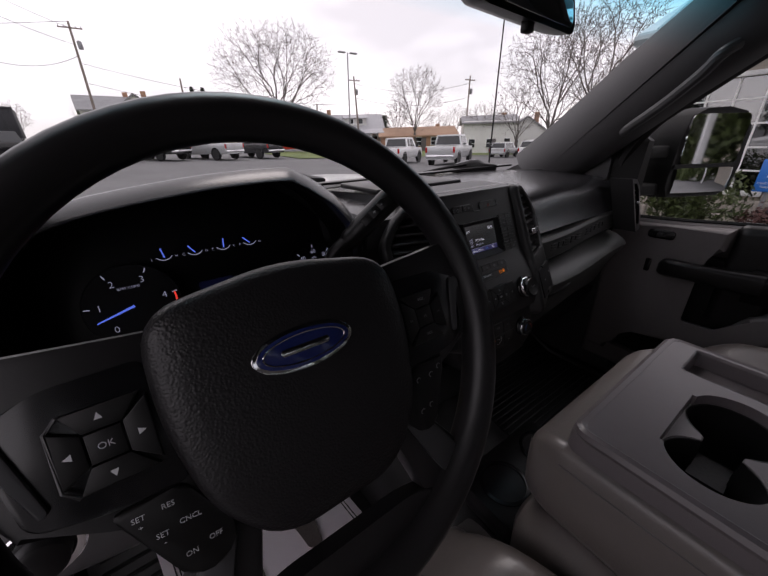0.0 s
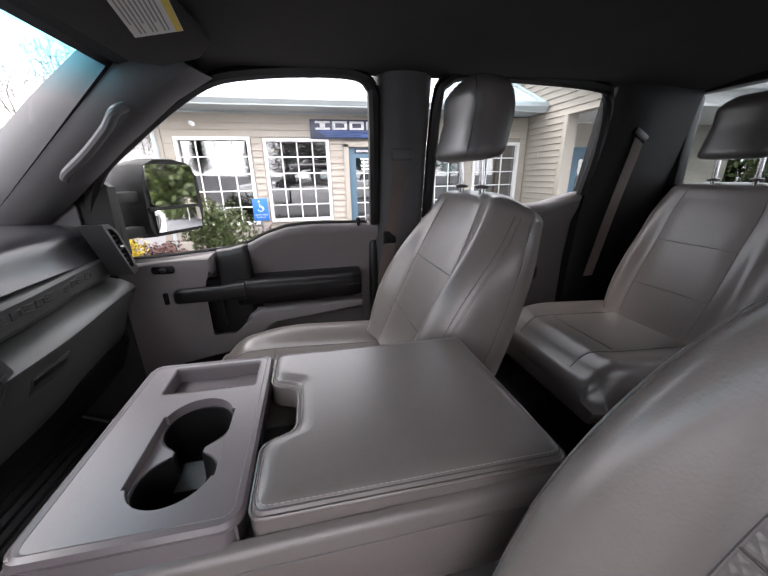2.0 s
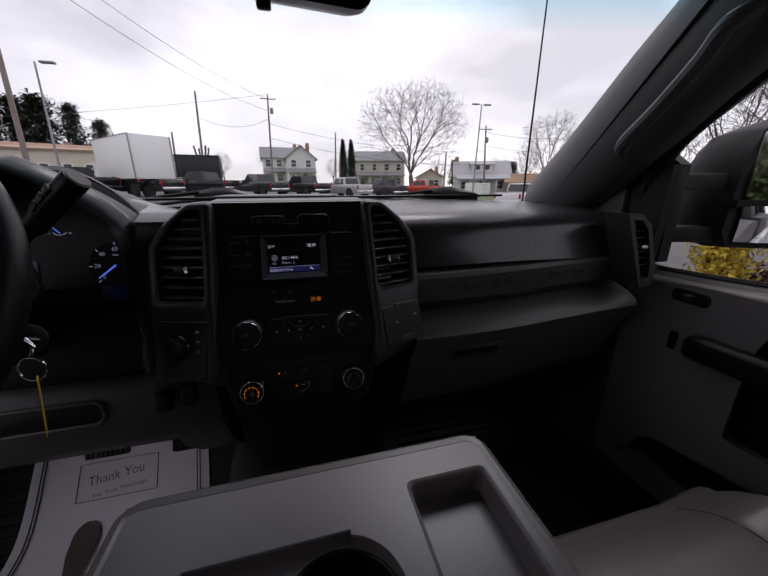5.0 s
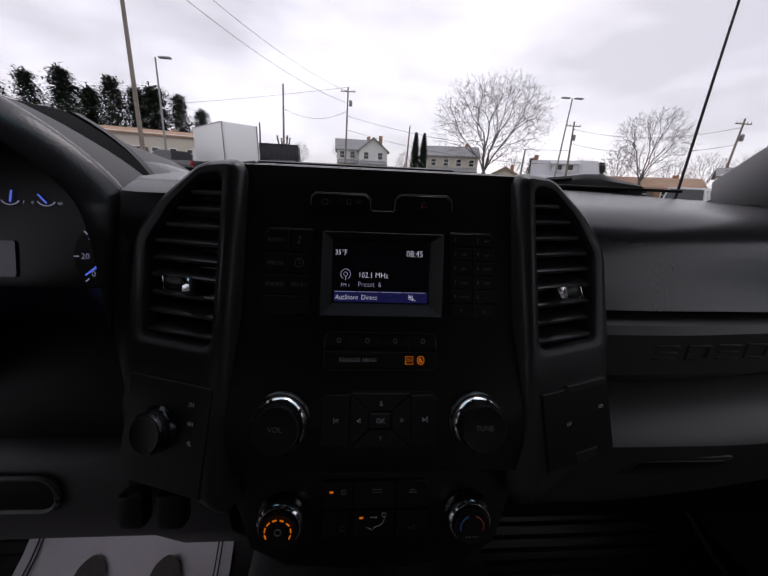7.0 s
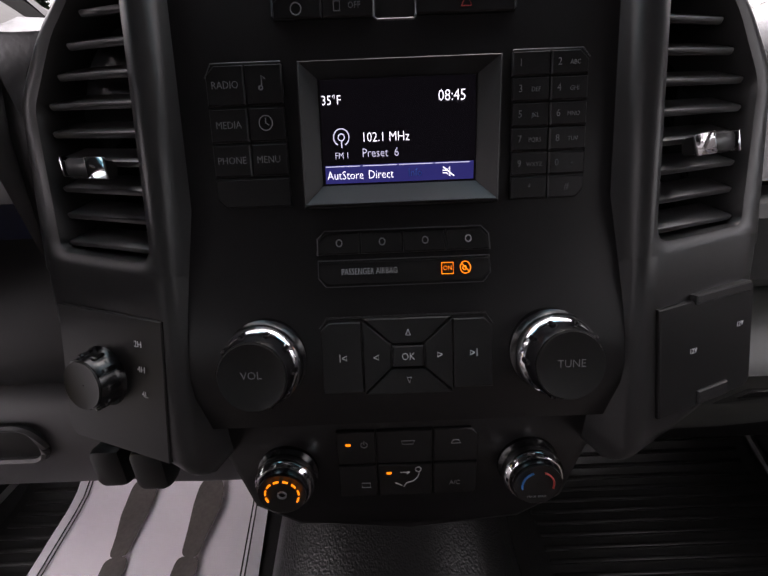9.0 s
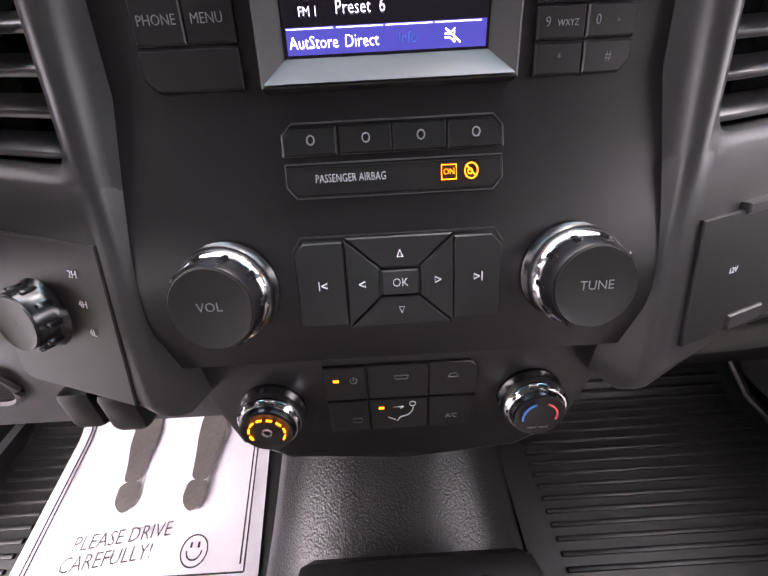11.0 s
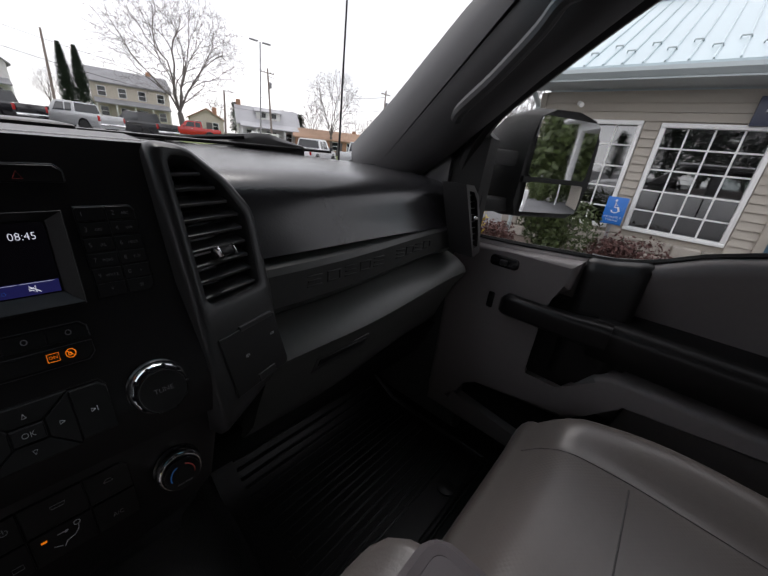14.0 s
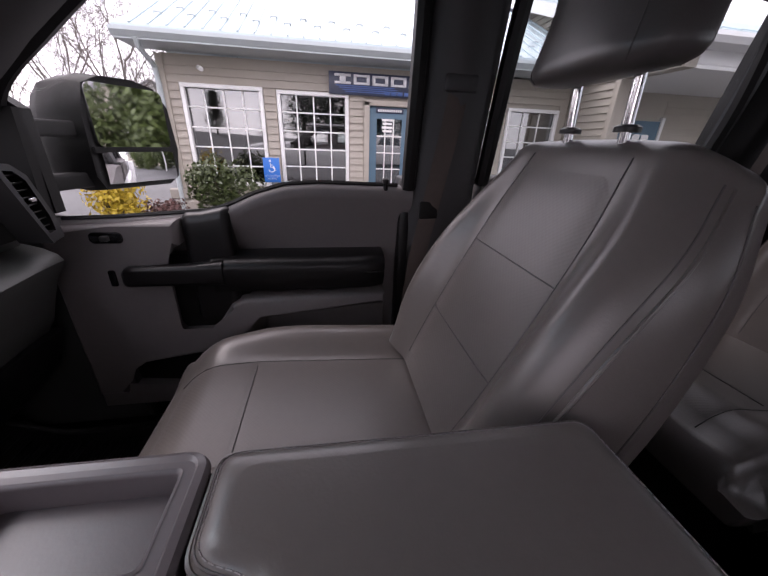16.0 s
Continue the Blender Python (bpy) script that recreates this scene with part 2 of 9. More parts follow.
M = dict(
    dash=material("dash_black_soft_plastic", (0.018, 0.018, 0.020), 0.25, vary=0.10, bump=0.10, bump_scale=420, kind="leather", spec=0.5, ior=1.50),
    insert=material("dash_charcoal_plastic", (0.046, 0.047, 0.046), 0.42, vary=0.1, bump=0.06, bump_scale=350, spec=0.35),
    shelf=material("dash_grey_plastic", (0.062, 0.064, 0.060), 0.38, vary=0.08, bump=0.06, bump_scale=350, spec=0.4),
    black=material("matte_black_plastic", (0.009, 0.0085, 0.009), 0.36, vary=0.2, spec=0.30),
    gloss=material("gloss_black_plastic", (0.006, 0.006, 0.007), 0.22, vary=0.2),
    bezel=material("dark_grey_trim_plastic", (0.024, 0.0235, 0.024), 0.32, vary=0.06, spec=0.28),
    slat=material("vent_slat_plastic", (0.035, 0.034, 0.035), 0.30, vary=0.06),
    hood=material("cluster_hood_plastic", (0.015, 0.015, 0.016), 0.5, vary=0.1, bump=0.1, bump_scale=330, kind="leather"),
    silver=material("satin_grey_trim", (0.055, 0.055, 0.058), 0.33, metal=0.2, vary=0.05),
    chrome=material("chrome", (0.78, 0.78, 0.80), 0.1, metal=1.0, vary=0.03),
    vinyl=material("grey_vinyl", (0.128, 0.112, 0.105), 0.29, vary=0.05, bump=0.16, bump_scale=330),
    vinyl_perf=material("grey_vinyl_textured_back", (0.127, 0.111, 0.104), 0.34, vary=0.05, bump=0.13, bump_scale=165, kind="weave", tilt=64.8),
    vinyl_flat=material("grey_vinyl_textured_cushion", (0.127, 0.111, 0.104), 0.34, vary=0.05, bump=0.12, bump_scale=190, kind="weave"),
    weave_back=material("worn_grey_vinyl_weave_back", (0.127, 0.111, 0.104), 0.32, vary=0.05, bump=0.28, bump_scale=165, kind="weave", tilt=67.9),
    weave_cushion=material("worn_grey_vinyl_weave_cushion", (0.127, 0.111, 0.104), 0.32, vary=0.05, bump=0.20, bump_scale=185, kind="weave"),
    # seat vinyl darkened for the dimmer light up at the headrests
    headrest=material("shade_darkened_headrest_vinyl", (0.088, 0.081, 0.079), 0.32, vary=0.05, bump=0.16, bump_scale=330),
    thread=material("pale_grey_stitch_thread", (0.30, 0.27, 0.27), 0.7, vary=0.1),
    seam=material("grey_seam_thread", (0.085, 0.077, 0.076), 0.6, vary=0.1),
    tray=material("taupe_grey_plastic", (0.117, 0.101, 0.105), 0.33, vary=0.05, bump=0.06, bump_scale=300),
    door=material("door_grey_plastic", (0.153, 0.138, 0.137), 0.5, vary=0.06, bump=0.08, bump_scale=300),
    # inset vinyl; also the shaded grey of rear doors and office rooms
    doordark=material("door_inset_and_shade_grey", (0.107, 0.096, 0.095), 0.55, vary=0.08, bump=0.08, bump_scale=300),
    pillar=material("pillar_grey_plastic", (0.060, 0.058, 0.060), 0.5, vary=0.06, bump=0.06, bump_scale=300),
    liner=material("headliner_fabric", (0.050, 0.049, 0.049), 0.95, vary=0.08, bump=0.15, bump_scale=250, spec=0.1),
    belt=material("seat_belt_webbing", (0.085, 0.065, 0.058), 0.8, vary=0.1, bump=0.4, bump_scale=900),
    rubber=material("black_floor_rubber", (0.012, 0.012, 0.012), 0.42, vary=0.25, bump=0.2, bump_scale=300),
    wheel=material("black_steering_urethane", (0.016, 0.015, 0.016), 0.36, vary=0.12, bump=0.05, bump_scale=300, spec=0.4),
    hub=material("black_grained_airbag_cover", (0.012, 0.011, 0.012), 0.38, vary=0.1, bump=0.55, bump_scale=640, kind="leather", spec=0.4),
    paper=material("white_floor_mat_paper", (0.80, 0.75, 0.80), 0.7, vary=0.03, scale=8),
    ink=material("black_print", (0.02, 0.02, 0.02), 0.7, vary=0.1),
    shoe=material("printed_shoe_sole", (0.10, 0.085, 0.08), 0.7, vary=0.3, scale=60),
    mark=material("white_legend_print", (0.62, 0.63, 0.65), 0.5, vary=0.02),
    dim=material("grey_legend_print", (0.19, 0.19, 0.20), 0.5, vary=0.02),
    red=material("red_button_plastic", (0.55, 0.03, 0.02), 0.4, vary=0.05),
    yellow=material("yellow_key_tag", (0.62, 0.47, 0.05), 0.6, vary=0.1),
    emblem=material("blue_oval_enamel", (0.012, 0.02, 0.10), 0.2, vary=0.05, coat=0.5),
    label=material("white_warning_label", (0.62, 0.61, 0.58), 0.6, vary=0.04),
    screen=material("lcd_off_black", (0.004, 0.004, 0.006), 0.15, vary=0.1, emit=(0.10, 0.085, 0.12), power=0.006),
    lcd_white=material("lcd_white_text", (0.1, 0.1, 0.1), 0.5, emit=(0.85, 0.88, 1.0), power=0.42),
    lcd_dim=material("lcd_grey_text", (0.05, 0.05, 0.05), 0.5, emit=(0.6, 0.62, 0.85), power=0.27),
    lcd_blue=material("lcd_blue_bar", (0.01, 0.01, 0.05), 0.3, emit=(0.03, 0.03, 0.19), power=0.17),
    amber=material("amber_indicator", (0.2, 0.05, 0.0), 0.5, emit=(1.0, 0.24, 0.005), power=0.38),
    gauge_blue=material("gauge_blue_light", (0.02, 0.03, 0.1), 0.5, emit=(0.12, 0.22, 1.0), power=0.5),
    gauge_white=material("gauge_white_light", (0.1, 0.1, 0.1), 0.5, emit=(0.65, 0.70, 0.95), power=0.2),
    trip=material("dim_trip_display", (0.01, 0.01, 0.03), 0.3, emit=(0.02, 0.03, 0.16), power=0.03),
    matte=material("flocked_black_lining", (0.006, 0.006, 0.006), 0.9, vary=0.1, spec=0.1),
    gauge_face=material("smoked_gauge_lens", (0.004, 0.004, 0.005), 0.35, vary=0.05, spec=0.2),
    knee=material("dark_taupe_knee_plastic", (0.050, 0.046, 0.048), 0.5, vary=0.06, bump=0.15, bump_scale=1400),
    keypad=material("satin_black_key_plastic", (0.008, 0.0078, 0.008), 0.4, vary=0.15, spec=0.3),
    tunnel=material("grained_floor_rubber", (0.018, 0.018, 0.018), 0.33, vary=0.2, bump=0.7, bump_scale=420, kind="leather"),
    gauge_red=material("gauge_red_light", (0.1, 0.01, 0.01), 0.5, emit=(1.0, 0.06, 0.04), power=0.5),
    dial_blue=material("dial_blue_print", (0.03, 0.18, 0.50), 0.5),
    dial_red=material("dial_red_print", (0.50, 0.05, 0.04), 0.5),
    mirror=material("mirror_silvering", (0.85, 0.86, 0.88), 0.01, metal=1.0, vary=0.01),
    siding=material("tan_vinyl_siding", (0.38, 0.345, 0.295), 0.6, vary=0.06, scale=12, bump=0.15, bump_scale=120, per_object=0.12),
    white=material("white_window_vinyl", (0.80, 0.80, 0.79), 0.45, vary=0.03),
    metal_roof=material("pale_green_metal_roof", (0.50, 0.60, 0.63), 0.32, metal=0.25, vary=0.06, scale=3),
    gutter=material("teal_grey_gutter", (0.42, 0.47, 0.48), 0.4, vary=0.05),
    blue_door=material("blue_painted_door", (0.075, 0.15, 0.21), 0.5, vary=0.06),
    sign_navy=material("navy_sign_face", (0.025, 0.035, 0.07), 0.35, vary=0.1),
    sign_silver=material("silver_sign_letter", (0.62, 0.63, 0.65), 0.35, metal=0.3, vary=0.05),
    sign_blue=material("blue_sign_stripe", (0.06, 0.13, 0.36), 0.4, vary=0.05),
    hblue=material("parking_sign_blue", (0.02, 0.16, 0.55), 0.4, vary=0.04),
    stone=material("tan_block_base", (0.36, 0.33, 0.29), 0.85, vary=0.2, scale=15, bump=0.5, bump_scale=60, per_object=0.3),
    asphalt=material("worn_asphalt", (0.115, 0.115, 0.118), 0.9, vary=0.22, scale=1.5, bump=0.6, bump_scale=90),
    grass=material("winter_lawn", (0.10, 0.135, 0.035), 0.9, vary=0.35, scale=2.0, bump=0.6, bump_scale=60),
    bark=material("grey_bark", (0.125, 0.112, 0.102), 0.9, vary=0.2, scale=6, bump=0.5, bump_scale=40),
    leaf=material("boxwood_leaf", (0.060, 0.085, 0.022), 0.5, vary=0.4, scale=20, per_object=0.4),
    leaf_red=material("dark_red_shrub_leaf", (0.085, 0.035, 0.030), 0.6, vary=0.4, scale=20),
    leaf_gold=material("gold_shrub_leaf", (0.42, 0.30, 0.02), 0.6, vary=0.3, scale=20),
    spruce=material("dark_evergreen", (0.020, 0.038, 0.018), 0.8, vary=0.4, scale=4),
    wood_pole=material("weathered_pole_wood", (0.23, 0.19, 0.165), 0.9, vary=0.2, scale=5),
    steel=material("grey_galvanised_steel", (0.28, 0.28, 0.29), 0.5, metal=0.5, vary=0.1),
    white_paint=material("white_car_paint", (0.75, 0.75, 0.76), 0.3, vary=0.03, scale=2, coat=0.6),
    silver_paint=material("silver_car_paint", (0.50, 0.51, 0.52), 0.3, metal=0.4, vary=0.03, scale=2, coat=0.6),
    dark_paint=material("charcoal_car_paint", (0.030, 0.030, 0.033), 0.25, metal=0.3, vary=0.05, scale=2, coat=0.6),
    black_paint=material("black_car_paint", (0.010, 0.010, 0.012), 0.2, vary=0.05, scale=2, coat=0.6),
    red_paint=material("red_car_paint", (0.45, 0.022, 0.018), 0.25, vary=0.04, scale=2, coat=0.6),
    carglass=material("dark_car_glass", (0.012, 0.015, 0.018), 0.06, vary=0.1, coat=0.3),
    tyre=material("tyre_rubber", (0.015, 0.015, 0.015), 0.8, vary=0.2),
    rim=material("alloy_rim", (0.42, 0.42, 0.43), 0.35, metal=0.8, vary=0.05),
    lamp_red=material("tail_lamp_red", (0.35, 0.01, 0.01), 0.25, vary=0.05),
    house_white=material("white_house_siding", (0.66, 0.66, 0.64), 0.7, vary=0.05, scale=2),
    house_cream=material("cream_house_siding", (0.55, 0.50, 0.42), 0.7, vary=0.06, scale=2),
    brick=material("orange_brick_wall", (0.34, 0.19, 0.12), 0.85, vary=0.2, scale=4),
    shingle=material("grey_roof_shingle", (0.24, 0.24, 0.25), 0.9, vary=0.2, scale=3, bump=0.4, bump_scale=20),
    shingle_pale=material("pale_grey_roof_shingle", (0.40, 0.40, 0.42), 0.8, vary=0.1, scale=3, bump=0.3, bump_scale=20),
    shingle_brown=material("brown_roof_shingle", (0.34, 0.22, 0.15), 0.9, vary=0.2, scale=3, bump=0.4, bump_scale=20),
    frit=material("windshield_black_frit", (0.010, 0.011, 0.014), 0.5, vary=0.1),
    mirror_case=material("mirror_case_black_plastic", (0.008, 0.008, 0.008), 0.6, vary=0.2, spec=0.3),
    mulch=material("dark_bark_mulch", (0.07, 0.05, 0.04), 0.9, vary=0.3, scale=20, bump=0.6, bump_scale=80),
    dumpster=material("dark_dump_body_steel", (0.020, 0.021, 0.025), 0.6, vary=0.2, scale=3),
)
G_SIDE = glass("side_window_glass", (0.95, 0.97, 0.96), 0.03)
G_REAR = glass("privacy_glass", (0.62, 0.66, 0.66), 0.03)
G_WIND = glass("windshield_glass", (0.93, 0.95, 0.94), 0.025, band=(1.70, 1.825))
G_BLDG = glass("building_window_glass", (0.20, 0.23, 0.23), 0.27)


# ---------- mesh tools ----------
def thing(name, label, category, at=(0, 0, 0), group="", kind=""):
    ob = new(name)
    ob.location = at
    ob.empty_display_size = 0.05
    return tagged(ob, label, category, group, kind)


def mesh_of(name, bm, mat, sharp=0.6):
    bmesh.ops.recalc_face_normals(bm, faces=bm.faces)
    for f in bm.faces:
        f.smooth = True
    for e in bm.edges:
        if len(e.link_faces) == 2 and e.calc_face_angle(0) > sharp:
            e.smooth = False
    me = bpy.data.meshes.new(name)
    bm.to_mesh(me)
    bm.free()
    for one in (mat if isinstance(mat, (list, tuple)) else [mat]):
        me.materials.append(one)
    return me


def part(name, bm, mat, parent=None, label="", sharp=0.6):
    """One mesh object; under a parent its coordinates are the world's, less the place of the parent's root."""
    me = mesh_of(name, bm, mat, sharp)
    ob = new(name, me)
    if parent is not None:
        root, shift = parent, Vector((0, 0, 0))
        while root is not None:
            shift += root.location
            root = root.parent
        me.transform(Matrix.Translation(-shift))
        ob.parent = parent
    return tagged(ob, label)


def solo(name, bm, mat, label, category, kind="", group="", sharp=0.6):
    return tagged(part(name, bm, mat, None, "", sharp), label, category, group, kind)


def rbox(cx, cy, cz, sx, sy, sz, bevel=0.005, rot=None, seg=2, bm=None):
    """A box with rounded edges."""
    own = bmesh.new()
    bmesh.ops.create_cube(own, size=1)
    bmesh.ops.scale(own, vec=(sx, sy, sz), verts=own.verts)
    if bevel > 0:
        bmesh.ops.bevel(own, geom=own.edges[:], offset=min(bevel, 0.49 * min(sx, sy, sz)), segments=seg, profile=0.5, affect="EDGES")
    m = Matrix.Translation((cx, cy, cz)) @ (Euler([radians(a) for a in rot]).to_matrix().to_4x4() if rot else Matrix())
    bmesh.ops.transform(own, matrix=m, verts=own.verts)
    return merge(bm, own)


def merge(bm, own):
    if bm is None:
        return own
    me = bpy.data.meshes.new("tmp")
    own.to_mesh(me)
    own.free()
    bm.from_mesh(me)
    bpy.data.meshes.remove(me)
    return bm


def loft(rings, caps=True, closed=True, bm=None):
    """A skin over rings of equally many points."""
    bm = bm or bmesh.new()
    vs = [[bm.verts.new(p) for p in r] for r in rings]
    n = len(vs[0])
    for a, b in zip(vs, vs[1:]):
        for i in range(n if closed else n - 1):
            j = (i + 1) % n
            bm.faces.new((a[i], a[j], b[j], b[i]))
    if caps and closed:
        bm.faces.new(vs[0][::-1])
        bm.faces.new(vs[-1])
    return bm


def prism(poly, m, depth, bevel=0.0, seg=2, bm=None):
    """A polygon in the xy plane of m, extruded from -depth to 0 along its z, the front edge rounded."""
    own = bmesh.new()
    top = [own.verts.new((x, y, 0)) for x, y in poly]
    low = [own.verts.new((x, y, -depth)) for x, y in poly]
    face = own.faces.new(top)
    own.faces.new(low[::-1])
    for i in range(len(poly)):
        j = (i + 1) % len(poly)
        own.faces.new((top[i], low[i], low[j], top[j]))
    if bevel:
        own.edges.ensure_lookup_table()
        bmesh.ops.bevel(own, geom=list(face.edges), offset=bevel, segments=seg, profile=0.5, affect="EDGES")
    bmesh.ops.transform(own, matrix=m, verts=own.verts)
    return merge(bm, own)


def tube(points, radius, sides=8, closed=False, bm=None, flat=1.0):
    """A round bar along points; radius may be a list."""
    pts = [Vector(p) for p in points]
    rings, up = [], Vector((0.13, 0.21, 0.97))
    n = len(pts)
    for i, p in enumerate(pts):
        a, b = (pts[(i - 1) % n], pts[(i + 1) % n]) if closed else (pts[max(i - 1, 0)], pts[min(i + 1, n - 1)])
        d = (b - a).normalized()
        s = d.cross(up)
        if s.length < 0.05:
            s = d.cross(Vector((1, 0, 0)))
        s.normalize()
        t = s.cross(d)
        r = radius[i] if isinstance(radius, (list, tuple)) else radius
        rings.append([p + s * r * math.cos(q) + t * r * flat * math.sin(q) for q in [2 * math.pi * k / sides for k in range(sides)]])
    if closed:
        rings.append(rings[0])
        own = loft(rings, caps=False)
        bmesh.ops.remove_doubles(own, verts=own.verts, dist=1e-6)
        return merge(bm, own)
    return merge(bm, loft(rings))


def turned(profile, m, sides=32, bm=None):
    """A solid of revolution about m's z from (radius, height) pairs."""
    rings = [[m @ Vector((r * math.cos(a), r * math.sin(a), h)) for a in [2 * math.pi * k / sides for k in range(sides)]] for r, h in profile]
    return merge(bm, loft(rings))


def bend(points, n=8):
    """A smooth line through points (Catmull-Rom)."""
    p = [Vector(q) for q in points]
    p = [2 * p[0] - p[1]] + p + [2 * p[-1] - p[-2]]
    out = []
    for i in range(1, len(p) - 2):
        for k in range(n):
            t = k / n
            out.append(0.5 * (2 * p[i] + (p[i + 1] - p[i - 1]) * t + (2 * p[i - 1] - 5 * p[i] + 4 * p[i + 1] - p[i + 2]) * t * t
                              + (3 * p[i] - p[i - 1] - 3 * p[i + 1] + p[i + 2]) * t ** 3))
    return out + [p[-2]]


def lettering(text, m, size, mat, parent, name="legend", align="CENTER", thick=0.0002, label="", squeeze=1.0):
    """Words in the built-in font, in the xy plane of m."""
    cu = bpy.data.curves.new("words", "FONT")
    cu.body, cu.size, cu.extrude, cu.align_x, cu.align_y, cu.resolution_u = text, size, thick, align, "CENTER", 2
    cu.offset = -0.012 * size
    tmp = bpy.data.objects.new("words", cu)
    me = bpy.data.meshes.new_from_object(tmp)
    bpy.data.objects.remove(tmp)
    bpy.data.curves.remove(cu)
    me.transform(m @ Matrix.Diagonal((squeeze, 1, 1, 1)))
    bm = bmesh.new()
    bm.from_mesh(me)
    bpy.data.meshes.remove(me)
    return part(name, bm, mat, parent, label)


def facing(p, normal, up=(0, 0, 1)):
    """A frame at p whose z is normal and whose y leans to up."""
    z = Vector(normal).normalized()
    x = Vector(up).cross(z).normalized()
    y = z.cross(x)
    return Matrix.Translation(p) @ Matrix((x, y, z)).transposed().to_4x4()


def rect(x0, y0, x1, y1, r=0.0, n=4):
    """A rectangle with rounded corners, as a polygon."""
    if r <= 0:
        return [(x0, y0), (x1, y0), (x1, y1), (x0, y1)]
    out = []
    for cx, cy, a in ((x1 - r, y0 + r, -90), (x1 - r, y1 - r, 0), (x0 + r, y1 - r, 90), (x0 + r, y0 + r, 180)):
        out += [(cx + r * math.cos(radians(a + 90 * k / n)), cy + r * math.sin(radians(a + 90 * k / n))) for k in range(n + 1)]
    return out


def smooth(a, b, v):
    t = min(1, max(0, (v - a) / (b - a)))
    return t * t * (3 - 2 * t)



# ---------- cab shell ----------
def x_glass(z):
    return 0.805 - max(0.0, z - 1.36) * 0.18


def shell():
    bm = rbox(0, -0.85, 0.655, 1.66, 2.7, 0.05, 0.01)
    solo("floor", bm, M["rubber"], "black rubber cab floor", "floor", "structure")
    # transmission hump
    ring = [(-0.22, 0.655), (-0.20, 0.70), (-0.19, 0.76), (-0.165, 0.815), (-0.12, 0.85), (-0.06, 0.866), (0.04, 0.866), (0.10, 0.85), (0.145, 0.815), (0.175, 0.76), (0.19, 0.70), (0.21, 0.655)]
    solo("floor_tunnel", loft([[(x * s, y, 0.66 + (z - 0.66) * h) for x, z in ring] for y, s, h in ((0.5, 1.1, 1.35), (0.25, 1.05, 1.2), (0.0, 1, 0.95), (-0.3, 1, 0.75), (-1.9, 1, 0.6))]),
         M["tunnel"], "black grained rubber floor hump", "floor", "structure", sharp=1.2)
    solo("firewall", rbox(0, 0.50, 0.95, 1.62, 0.04, 0.62, 0.01), M["black"], "dark carpeted firewall under the dash", "wall", "structure")
    # headliner: a bowed sheet with thickness
    def roof(x, y):
        return 1.860 - 0.05 * (x / 0.70) ** 2 - 0.035 * smooth(-0.35, 0.0, y) - 0.03 * smooth(-1.6, -2.0, y)
    xs = [0.74 * k / 10 for k in range(-10, 11)]
    ys = [-0.06 - 0.1 * k for k in range(20)]
    bm = bmesh.new()
    loft([[(x, y, roof(x, y)) for x in xs] + [(x, y, roof(x, y) + 0.04) for x in reversed(xs)] for y in ys], bm=bm)
    solo("ceiling", bm, M["liner"], "dark grey fabric headliner", "ceiling", "structure")
    # roof skin, to keep the light out
    solo("roof", rbox(0, -1.0, 1.95, 1.56, 2.1, 0.05, 0.02), M["white_paint"], "white truck roof", "roof", "structure")
    for s, side in ((1, "right"), (-1, "left")):
        # windscreen pillar
        path = [(0.735, 0.42, 1.385), (0.715, 0.26, 1.50), (0.690, 0.08, 1.645), (0.668, -0.08, 1.76), (0.66, -0.18, 1.815)]
        rings = []
        for x, y, z in path:
            rings.append([(s * (x + dx), y + dy, z + dz) for dx, dy, dz in ((-0.025, 0.01, 0.035), (-0.030, -0.03, 0.005), (-0.02, -0.085, -0.035), (0.03, -0.12, -0.045), (0.10, -0.11, -0.03), (0.10, 0.04, 0.06), (0.02, 0.06, 0.07))])
        solo(f"pillar_front_{side}", loft(rings), M["pillar"], "grey plastic windscreen pillar trim", "pillar", "structure", sharp=0.9)
        if s > 0:
            solo("trim_pillar_foot", loft([[(x, y, z) for y, z in ((0.52, 1.22), (0.14, 1.22), (0.14, 1.45), (0.20, 1.49), (0.28, 1.50), (0.52, 1.40))] for x in (0.762, 0.79)]), M["pillar"], "dark plastic foot of the windscreen pillar", "trim", "structure")
        # header rail over the side windows
        prof = ((-0.04, 0.03), (0.0, -0.005), (0.03, -0.02), (0.07, -0.02), (0.11, 0.02), (0.09, 0.07), (-0.03, 0.07))
        solo(f"roof_rail_{side}", loft([[(s * (0.70 + dx), y, z + dz) for dx, dz in prof] for y, z in ((-0.12, 1.80), (-0.4, 1.832), (-0.75, 1.838), (-1.3, 1.838), (-1.95, 1.80))]),
             M["liner"], "headliner rail over the side doors", "trim", "structure")
        # pillar between the doors
        rings = []
        for z, x in ((0.68, 0.84), (1.0, 0.85), (1.36, 0.80), (1.6, 0.762), (1.84, 0.72)):
            y0, y1 = -0.755, -0.945 + 0.02 * (z > 1.3)
            rings.append([(s * a, b, z) for a, b in ((x + 0.06, y0 + 0.005), (x + 0.005, y0), (x - 0.022, y0 - 0.03), (x - 0.03, (y0 + y1) / 2), (x - 0.022, y1 + 0.03), (x + 0.005, y1), (x + 0.06, y1))])
        solo(f"pillar_centre_{side}", loft(rings), M["pillar"], "dark grey plastic pillar between the doors", "pillar", "structure", sharp=0.9)
